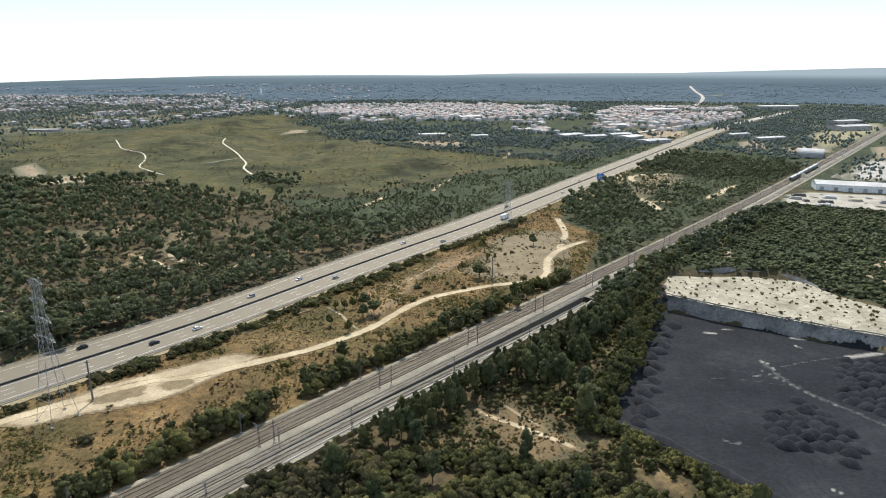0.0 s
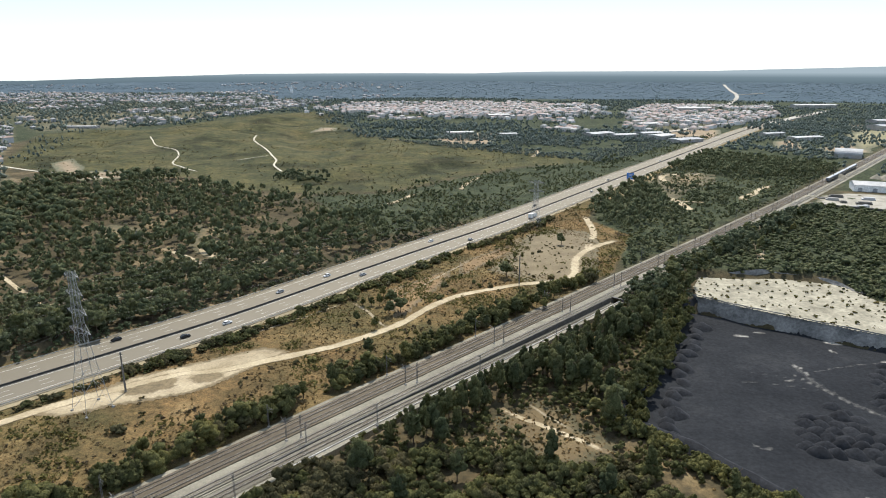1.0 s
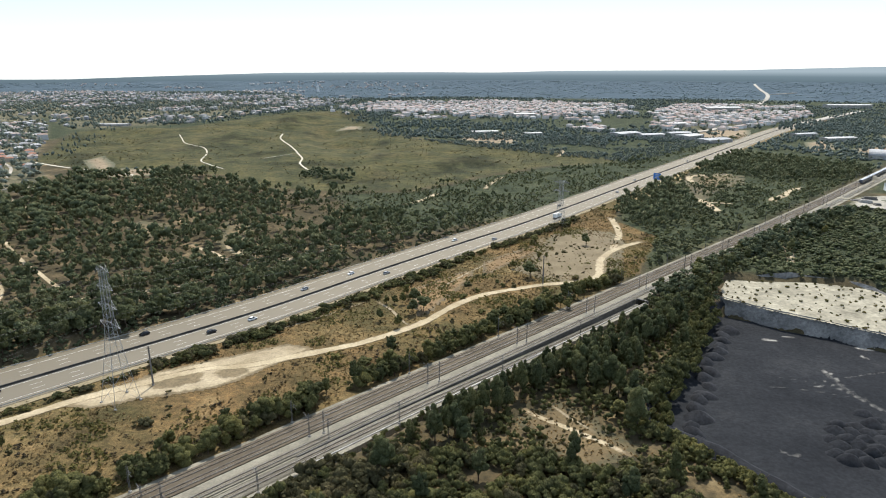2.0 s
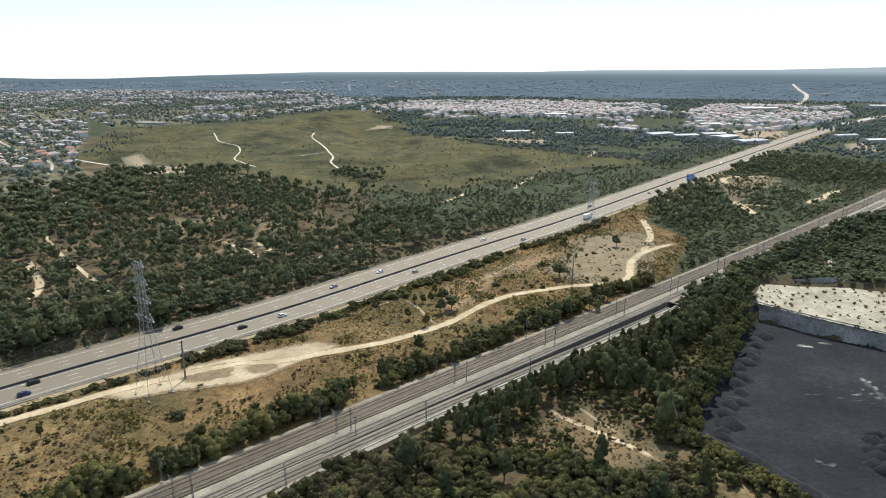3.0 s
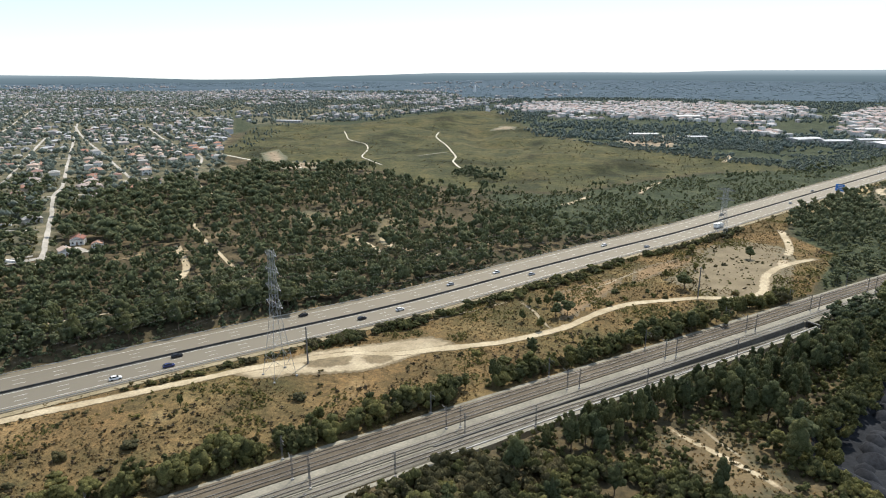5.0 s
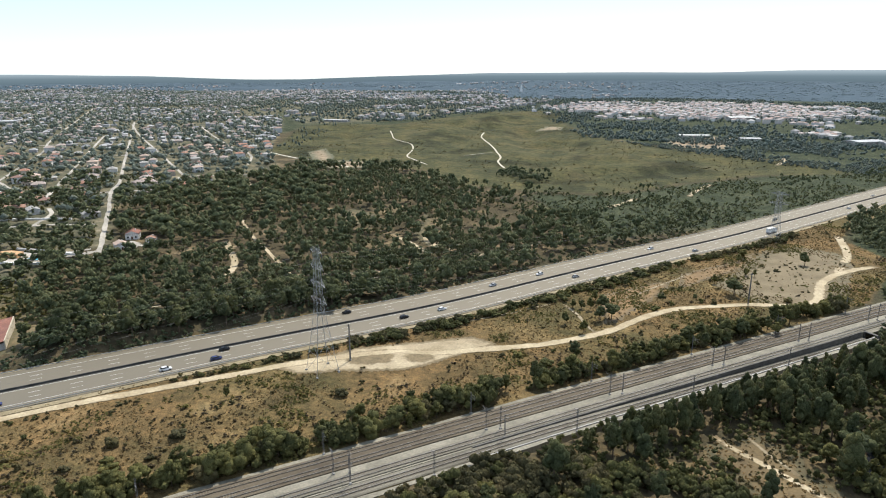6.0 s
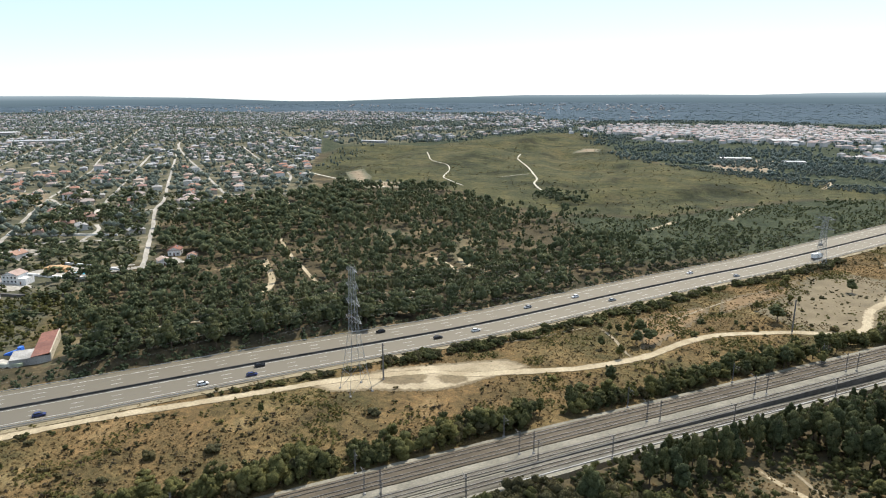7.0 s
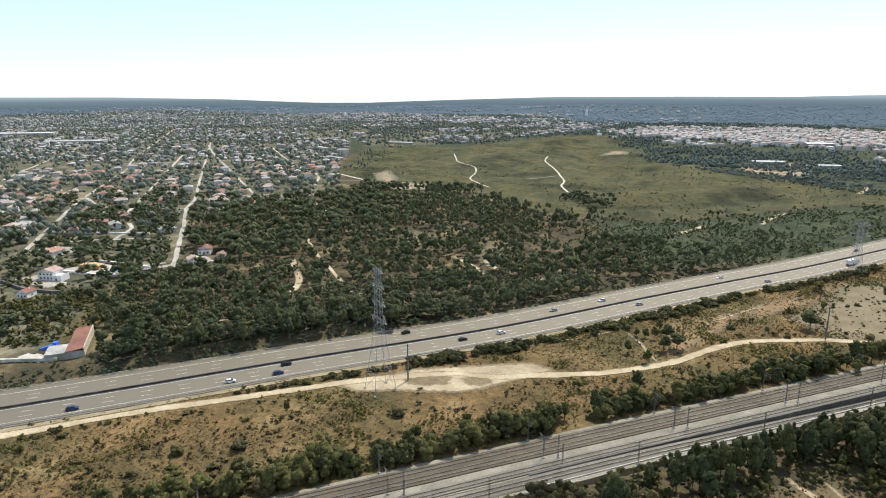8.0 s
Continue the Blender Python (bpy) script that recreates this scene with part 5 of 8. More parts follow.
def build_woods():
    r = np.random.default_rng(11)
    # pine wood beyond the motorway, with sandy gaps
    wood_ways = [Line(p) for p in ([(-258, 190), (-230, 224), (-203, 248), (-180, 276), (-155, 302)], [(-320, 385), (-270, 336), (-230, 304), (-184, 267)], [(-470, 563), (-406, 506), (-320, 440)], [(-189, 381), (-150, 348)])]
    gaps = ([(-160, 366), (-180, 390), (-200, 455), (-176, 448), (-160, 400), (-148, 372)], [(-250, 396), (-272, 433), (-268, 458), (-230, 446), (-208, 410), (-233, 394)])

    def dens(x, y):
        gap = value_noise(x, y, 46, 2)
        west = step01((-215 - x) / 60)
        d = np.where(gap > 0.545 + 0.1 * west, 0.12, 0.92)
        for w in wood_ways:
            d = np.where(np.abs(w.near(x, y)[0]) < 3.8, 0.0, d)
        for g in gaps:
            d = np.where(inside(g, x, y), 0.34, d)
        mu = MOTORWAY.near(x, y)[0]
        d = np.where((mu > -46) & (y < 330), 0.92, d)
        return d * np.where((x > -120) & (y > 520), 0.35, 1.0)
    x, y = scatter(FOREST, 6.4, dens, r)
    k = clear_of(x, y, 21.0) & (np.hypot(x + 333, y - 283) > 17) & (np.hypot(x + 330, y - 303) > 11) & (np.hypot(x + 348, y - 306) > 11) & ~((x < -255) & (y < 175) & (x > -300))
    x, y = x[k], y[k]
    d = np.hypot(x, y)
    order = np.argsort(d)
    for i in order[:70]:
        plant_tree(float(x[i]), float(y[i]), float(r.uniform(6.5, 13.5)), int(r.integers(0, 5)), float(r.uniform(0.75, 1.15)))
    rest = order[70:]
    sp = spots_of(x[rest], y[rest], 5.5, 13.5, 8.0, 5, (0.75, 1.12), r)
    sp[:, 3:5] *= np.where((sp[:, 0] > -140) & (sp[:, 1] > 470), 0.6, 1.0)[:, None]
    big = (sp[:, 0] < -300) & (r.random(len(sp)) < 0.3)
    sp[big, 6], sp[big, 3] = 3, sp[big, 3] * 1.35
    stuff("pine_wood", MID_PINES, sp, PINE, "dense wood of dark green pines with sandy gaps", "woodland")
    front = [(-262, 150), (-300, 196), (-235, 270), (-150, 365), (-100, 350), (-118, 290), (-240, 152)]
    x, y = scatter(front, 4.8, lambda x, y: 0.8 + 0 * x, r)
    k = clear_of(x, y, 23.0) & (np.hypot(x + 271, y - 165) > 20) & ~inside([(-300, 195), (-270, 190), (-256, 186), (-250, 170), (-248, 154), (-256, 152), (-266, 166), (-280, 178)], x, y)
    for w in wood_ways:
        k &= np.abs(w.near(x, y)[0]) > 2.5
    stuff("roadside_pines", MID_PINES, spots_of(x[k], y[k], 4.5, 10.0, 8.0, 5, (0.8, 1.15), r), PINE, "close rows of pines above the motorway", "woodland")
    s, u = r.uniform(322, 470, 150), r.uniform(-33, -23.5, 150)
    p = np.array([MOTORWAY.at(q, w) for q, w in zip(s, u)])
    stuff("bank_pines", MID_PINES, spots_of(p[:, 0], p[:, 1], 5.5, 10.0, 8.0, 5, (0.9, 1.25), r), PINE, "dark pines leaning over the motorway bank", "woodland")
    # undergrowth of the wood and the low maquis nearer the heath
    x, y = scatter(FOREST, 4.6, lambda x, y: np.where((x > -160) & (y > 440), 0.85, 0.2) * (value_noise(x, y, 30, 2) > 0.4), r)
    k = clear_of(x, y, 18.0)
    stuff("wood_undergrowth", MID_BUSH, spots_of(x[k], y[k], 0.9, 2.6, 3.0, 3, (1.0, 1.7), r), MAQUIS, "low green maquis and undergrowth beneath pines", "undergrowth")
    x, y = scatter(FOREST, 6.0, lambda x, y: 0.22 + 0 * x, r)
    k = clear_of(x, y, 19.0)
    stuff("dry_undergrowth", MID_BUSH, spots_of(x[k], y[k], 0.6, 1.5, 3.0, 3, (1.0, 1.8), r), SCRUB, "brown dry undergrowth on the woodland floor", "undergrowth")


def build_east_wood():
    r = np.random.default_rng(12)
    ru_pine = lambda x, y: RAILWAY.near(x, y)[0]
    glade = [(7, 187), (23, 201), (34, 194), (36, 183), (46, 174), (31, 162), (22, 164), (17, 172)]

    def stand(x, y):
        u = ru_pine(x, y)
        d = np.where((u < 45) & (y > 170), 0.8, np.where((y > 206) & (edge_distance(YARD, x, y) < -13), 0.6, 0.04))
        return d * ~inside(glade, x, y)
    x, y = scatter(EAST_WOOD, 4.0, stand, r)
    k = clear_of(x, y, 20, 4.0) & (np.hypot(x, y) > 70)
    x, y = x[k], y[k]
    d = np.hypot(x, y)
    order = np.argsort(np.where(d < 140, 1e6 + d, d))
    near = order[:160]
    for i in near:
        tall = float(np.interp(ru_pine(x[i:i + 1], y[i:i + 1])[0], [28, 32, 38, 42], [0.46, 0.62, 0.9, 1.1]))
        plant_tree(float(x[i]), float(y[i]), tall * float(r.uniform(9.0, 14.0)), int(r.choice([0, 2, 4, 0, 2, 1])), float(r.uniform(0.62, 0.88)), label="dark green slender pine in a dense roadside stand")
    rest = order[160:]
    if len(rest):
        stuff("east_pine_wood", MID_PINES, spots_of(x[rest], y[rest], 6.5, 11.0, 8.0, 3, (0.8, 1.05), r), NEARPINE, "dense stand of dark pines beside the railway", "woodland")
    # rounded bushes below the pines
    x, y = scatter(EAST_WOOD, 2.8, lambda x, y: np.where((ru_pine(x, y) > 42) | (y < 172), 0.85, 0.6) * (value_noise(x, y, 17, 2) > 0.24) * np.where(inside(glade, x, y), 0.2, 1.0), r)
    k = clear_of(x, y, 20, 2.0) & (np.hypot(x, y) > 95)
    k &= np.abs(Line([(11, 195), (21, 187), (29, 181), (36, 175), (42, 170)]).near(x, y)[0]) > 2.6
    x, y = x[k], y[k]
    d = np.hypot(x, y)
    order = np.argsort(np.where(d < 140, 1e6 + d, d))
    for i in order[:430]:
        plant_shrub(float(x[i]), float(y[i]), float(r.uniform(2.2, 5.2)), int(r.integers(0, 4)), float(r.uniform(0.9, 1.3)), bool(r.random() < (0.7 if ru_pine(x[i:i + 1], y[i:i + 1])[0] < 50 and y[i] < 200 else 0.25)), "rounded evergreen shrub on dry brown ground")
    rest = order[430:]
    stuff("east_bushes", MID_BUSH, spots_of(x[rest], y[rest], 1.5, 4.0, 3.0, 3, (0.8, 1.2), r), OLIVE, "rounded evergreen bushes below the pines", "scrub")
    # low green scrub past the sand terrace
    x, y = scatter(EAST_SCRUB, 4.0, lambda x, y: 0.5 + 0.45 * (value_noise(x, y, 24, 2) > 0.42), r)
    k = clear_of(x, y, 20, 2.0) & ~inside(STORAGE, x, y)
    stuff("orchard_scrub", MID_BUSH, spots_of(x[k], y[k], 1.2, 4.2, 3.0, 3, (1.25, 1.9), r), MAQUIS, "thick low green scrub beside the railway", "scrub")
    x, y = scatter(EAST_WOOD, 1.7, lambda x, y: np.where(inside(glade, x, y), 0.7, 0.15) * (value_noise(x, y, 12, 2) > 0.42), r)
    k = clear_of(x, y, 20, 1.5) & (np.hypot(x, y) > 130)
    stuff("wood_edge_tufts", TUFT, spots_of(x[k], y[k], 0.3, 0.9, 0.7, 3, (0.9, 1.7), r), DRYBUSH, "dry tufts on the brown ground below the pines", "dry grass")
    # bushes that hang over the yard's edge
    brim = Line([(57, 180), (54, 187), (60, 206), (68, 222), (81, 247), (88, 262), (95, 280), (110, 303)])
    s = r.uniform(0, brim.length, 170)
    p = brim.at(s, 0.0) + (brim.at(s, 1.0) - brim.at(s, 0.0)) * r.uniform(-6, 2.2, 170)[:, None]
    sp = spots_of(p[:, 0], p[:, 1], 2.4, 5.5, 3.0, 4, (0.7, 1.0), r)
    sp[:, 2] = np.maximum(sp[:, 2], -4.5)
    stuff("edge_bushes", SOME_BUSH, sp, OLIVE, "yellow-green bushes hanging over the yard's edge", "scrub")
    # bushes above the bank of slag
    rim = Line([(47, 187), (53, 182), (60, 176), (69, 165), (79, 153), (93, 134)])
    s, u = r.uniform(0, rim.length, 130), r.uniform(-3.5, 4.5, 130)
    p = np.array([rim.at(a, b) for a, b in zip(s, u)])
    stuff("rim_bushes", SOME_BUSH, spots_of(p[:, 0], p[:, 1], 1.8, 4.2, 3.0, 4, (0.9, 1.3), r), OLIVE, "green bushes along the rim of the yard", "scrub")
    # trees that crowd the railway past the sunken track
    s = r.uniform(596, 880, 380)
    u = 19.0 + np.abs(r.normal(0, 7.5, 380)) + np.interp(s, [596, 800, 880], [0, 0, 8])
    p = np.array([RAILWAY.at(a, b) for a, b in zip(s, u)])
    p = p[~inside(TERRACE, p[:, 0], p[:, 1]) & ~inside(YARD, p[:, 0], p[:, 1])]
    for x, y in p[:45]:
        plant_tree(float(x), float(y), float(r.uniform(5.5, 10.5)), int(r.integers(0, 5)), float(r.uniform(0.85, 1.25)), bool(r.random() < 0.35), "dark green tree crowding the edge of the railway", "tree", "railway trees")
    stuff("railway_wood", MID_PINES, spots_of(p[45:, 0], p[45:, 1], 4.5, 9.5, 8.0, 5, (0.9, 1.3), r), MIDPINE, "uneven belt of trees beside the railway", "woodland")
    # shoots on the sand
    x, y = scatter(TERRACE, 4.0, lambda x, y: np.where(y > 285 + (x - 113) * -0.3, 0.65, 0.4), r)
    for i in range(len(x)):
        s = new("sand_shrub", SMALL_MESH[i % 4])
        h = r.uniform(0.35, 1.5) / 3.0
        s.matrix_basis = pose(float(x[i]), float(y[i]), 0.25 + 0.02 * (float(y[i]) - 290), 0, 0, float(r.uniform(0, 360))) @ Matrix.Diagonal((h * 1.0, h * 1.0, h, 1))
        tagged(s, "small olive shrub rooted in white sand", "shrub", "shrubs on the sand")


def build_strip_plants():
    r = np.random.default_rng(13)
    # thicket along the railway's left edge
    s = r.uniform(150, 620, 1300)
    u = -2.6 - np.abs(r.normal(0, 6.0, 1300))
    p = np.array([RAILWAY.at(a, b) for a, b in zip(s, u)])
    thick = np.interp(s, [150, 195, 230, 330, 420, 520, 620], [0.10, 0.3, 0.85, 0.85, 0.5, 0.5, 0.5]) * np.where(u < -10, 0.45, 1.0)
    k = (r.random(1300) < thick * 0.62) & (np.abs(TRACK_PATH.near(p[:, 0], p[:, 1])[0]) > 3)
    for (x, y), a in zip(p[k], s[k]):
        if r.random() < 0.3:
            plant_tree(float(x), float(y), float(r.uniform(5.5, 9.0)), int(r.integers(0, 5)), float(r.uniform(0.9, 1.3)), True, "light green leafy tree in the railway thicket", "tree", "thicket trees")
        else:
            plant_shrub(float(x), float(y), float(r.uniform(2.6, 6.6)), int(r.integers(0, 4)), float(r.uniform(0.75, 1.05)), bool(r.random() < 0.18), "leafy green shrub in the thicket beside the railway")
    # shrubs between motorway and track
    s = r.uniform(170, 760, 1300)
    u = 21.6 + np.abs(r.normal(0, 3.0, 1300))
    p = np.array([MOTORWAY.at(a, b) for a, b in zip(s, u)])
    thick = np.interp(s, [170, 300, 350, 390, 420, 540, 600, 760], [0.6, 0.5, 0.3, 0.7, 0.85, 0.85, 0.6, 0.6])
    k = (r.random(1300) < thick * 0.55) & (np.abs(TRACK_PATH.near(p[:, 0], p[:, 1])[0]) > 3.2)
    for x, y in p[k]:
        far = np.hypot(x, y) > 250
        plant_shrub(float(x), float(y), float(r.uniform(1.0, 2.3) * (1.6 if far else 1.0)), int(r.integers(0, 4)), float(r.uniform(0.9, 1.5)), bool(r.random() < 0.4), "olive-brown shrub on the motorway embankment")
    # dark scrub on the far side of the motorway
    s = r.uniform(120, 700, 1500)
    u = -18.2 - np.abs(r.normal(0, 6.5, 1500))
    p = np.array([MOTORWAY.at(q, w) for q, w in zip(s, u)])
    k = r.random(1500) < np.interp(s, [120, 330, 430, 700], [0.75, 0.75, 0.45, 0.45])
    stuff("verge_scrub", MID_BUSH, spots_of(p[k, 0], p[k, 1], 0.7, 2.6, 3.0, 3, (0.9, 1.5), r), PINE, "dark scrub along the far verge of the motorway", "scrub")
    # single trees that stand out in the dry strip
    heroes = [(-49, 207.4, 10.4, 0.66, 2), (-47.2, 208.2, 8.2, 0.7, 4), (-39, 234, 5.2, 0.8, 4), (-38, 290, 8.0, 1.15, 1), (-32, 280, 6.0, 1.2, 3), (-47, 289, 4.5, 1.0, 4), (20, 336, 9.0, 1.25, 1), (23, 281, 7.0, 0.95, 0), (35, 288, 5.0, 1.0, 1),
              (-145, 158, 4.6, 0.8, 2), (59, 406, 6.5, 1.2, 1), (24, 398, 5.0, 0.9, 4), (2, 272, 4.2, 1.3, 3), (44, 184, 9.5, 0.9, 0), (49, 198, 6.5, 1.3, 3), (41, 192, 5.4, 1.2, 1), (47, 206, 5.6, 1.3, 3), (36, 199, 4.4, 1.2, 4), (52, 214, 5.8, 1.2, 1),
              (-43, 303, 5.5, 0.9, 4), (-43, 289, 5, 0.9, 0), (-37, 277, 6, 1.1, 1), (-51, 289, 4.5, 1.0, 4), (-50, 268, 5, 0.9, 1), (-41, 260, 5, 0.9, 0), (26, 405, 5, 1.1, 3), (21, 278, 9.5, 0.8, 0), (6, 274, 7, 1.0, 1), (16, 271, 7, 0.9, 4), (32, 291, 6, 0.8, 0), (36, 293, 6.5, 0.8, 2), (1, 268, 5.5, 1.0, 3), (-40, 235, 6, 0.9, 0), (27, 371, 4.5, 1.0, 4), (31, 370, 4.2, 0.8, 2), (11, 351, 5, 0.9, 2), (-16, 235, 5, 0.9, 0), (-22, 240, 5, 0.8, 2)]
    for x, y, h, w, kind in heroes:
        plant_tree(x, y, h * (1.25 if h < 7 else 1.05), kind, w * 1.1, h < 6, "single dark green tree standing in dry grass", "tree" if h < 6 else "pine tree", "single trees")
    bushes = [(-159, 159, 1.6, 1.2), (-176, 141, 1.5, 2.0), (-149, 113, 3.0, 1.5), (-61, 229, 2.2, 1.3), (-49, 238, 1.8, 1.0), (-67, 226, 1.8, 1.3), (-5, 336, 2.0, 1.2), (44, 338, 1.8, 2.0), (-158, 104, 1.8, 1.6),
              (61, 331, 2.4, 1.0), (-44, 249, 1.5, 1.0), (26, 410, 2.4, 1.0),
              (11, 319, 3.2, 1.2), (5, 320, 2.8, 1.2), (-8, 311, 2.6, 1.3), (-15, 300, 2.2, 1.2), (-13, 320, 2.2, 1.2), (2, 326, 2.0, 1.3), (44, 335, 2.4, 1.3), (-20, 275, 1.0, 1), (25, 347, 1.6, 1), (43, 386, 1.8, 1), (36, 394, 1.8, 1.2), (38, 381, 1.6, 1), (39, 316, 1.8, 1), (-5, 281, 2, 1.2), (-11, 249, 3, 1.1), (-8, 254, 3, 1.1), (11, 266, 2.4, 1.2), (-24, 231, 3.2, 1.2), (-49, 225, 3, 1.4)]
    for x, y, h, w in bushes:
        plant_shrub(x, y, h, int(r.integers(0, 4)), w, bool(r.random() < 0.3), "round dark shrub standing in dry grass")
    slope = [(-215, 60), (-205, 108), (-150, 160), (-120, 182), (-70, 205), (-60, 190), (-105, 135), (-160, 75)]
    x, y = scatter(slope, 13.0, lambda x, y: 0.42 + 0 * x, r)
    k = clear_of(x, y, 20, 4, 5)
    for px, py in zip(x[k], y[k]):
        plant_shrub(float(px), float(py), float(r.uniform(1.2, 3.2)), int(r.integers(0, 4)), float(r.uniform(0.9, 1.5)), bool(r.random() < 0.5), "low dark shrub on the open dry slope")
    # tufts and low heather all over the dry strip
    x, y = scatter(DRY_AREA, 1.5, lambda x, y: 0.75 * (value_noise(x, y, 22, 3) > 0.4) + 0.1, r)
    k = clear_of(x, y, 17.5, 1.5, 3.2) & (~inside(CLEARING, x, y) | (r.random(len(x)) < 0.1)) & (np.hypot(x, y) > 100) & ~inside(OUTER, x, y)
    spread = value_noise(x, y, 15, 2)
    dry = k & (spread > 0.36)
    stuff("dry_tufts", TUFT, spots_of(x[dry], y[dry], 0.22, 0.75, 0.7, 3, (0.9, 1.7), r), DRYBUSH, "brown dry tufts and heather on the slope", "dry grass")
    green = k & ~(spread > 0.36)
    stuff("low_scrub", TUFT, spots_of(x[green], y[green], 0.4, 1.3, 0.7, 3, (0.9, 1.7), r), YOUNG, "low yellow-green scrub on the dry slope", "scrub")
    x, y = scatter(DRY_AREA, 3.6, lambda x, y: (0.75 * (value_noise(x, y, 30, 2) > 0.45) + 0.04) * (RAILWAY.near(x, y)[0] > -48), r)
    k = clear_of(x, y, 18, 3, 4.5) & ~inside(CLEARING, x, y) & (np.hypot(x, y) > 120) & (np.hypot(x + 100, y - 207) > 18)
    stuff("heather", MID_BUSH, spots_of(x[k], y[k], 0.5, 1.3, 3.0, 3, (1.0, 1.9), r), leaf_material("heather_foliage", (0.12, 0.088, 0.056), (0.175, 0.128, 0.08), (0.23, 0.178, 0.11), 0.4), "low brown heather clumps on the dry slope", "heather")
    x, y = scatter(DRY_AREA, 5.0, lambda x, y: 0.3 * (value_noise(x, y, 34, 2) > 0.5) + 0.03, r)
    k = clear_of(x, y, 18, 3, 4.5) & ~inside(CLEARING, x, y) & (np.hypot(x, y) > 120) & (np.hypot(x + 100, y - 207) > 16)
    stuff("slope_bushes", MID_BUSH, spots_of(x[k], y[k], 0.6, 1.9, 3.0, 3, (1.0, 1.8), r), SCRUB, "scattered low bushes on the dry slope", "scrub")
    # wood between motorway and railway further on
    wood = [(92, 500), (104, 440), (100, 400), (84, 350), (202, 486), (375, 692), (420, 745), (300, 880), (230, 760), (160, 640), (110, 560)]
    stand = [(92, 505), (118, 590), (165, 640), (176, 590), (148, 490), (104, 430), (86, 440)]
    block = [(215, 775), (330, 915), (440, 860), (400, 715), (300, 660), (258, 716), (225, 725)]
    lane = [Line(p) for p in ([(171, 590), (175, 568), (177, 544), (178, 512)], [(250, 706), (212, 697), (200, 683), (194, 645)], [(240, 571), (255, 588), (283, 625)])]

    def dens(x, y):
        d = 0.72 * (value_noise(x, y, 40, 2) > 0.45)
        d = np.where(RAILWAY.near(x, y)[0] > -26, 0.7 * (value_noise(x, y, 30, 2) > 0.35), d)
        d = np.where(inside(stand, x, y) | inside(block, x, y), 0.95, d)
        for w in lane:
            d = np.where(np.abs(w.near(x, y)[0]) < 8, 0.03, d)
        return d
    x, y = scatter(wood, 4.9, dens, r)
    k = clear_of(x, y, 24, 2.5)
    x, y = x[k], y[k]
    sp = spots_of(x, y, 3.0, 7.5, 8.0, 5, (0.9, 1.4), r)
    grow = np.where(inside(stand, x, y) | inside(block, x, y), 1.5, 1.0)
    sp[:, 3] *= 0.5 + 0.5 * grow
    sp[:, 4] *= grow
    stuff("middle_wood", MID_PINES, sp, MIDPINE, "wood of low pines between motorway and railway", "woodland")
    x, y = scatter(wood, 4.8, lambda x, y: 0.8 * (value_noise(x, y, 26, 2) > 0.4), r)
    k = clear_of(x, y, 20, 2.5)
    stuff("middle_scrub", MID_BUSH, spots_of(x[k], y[k], 0.9, 2.4, 3.0, 3, (1.1, 1.9), r), MAQUIS, "olive scrub between motorway and railway", "scrub")


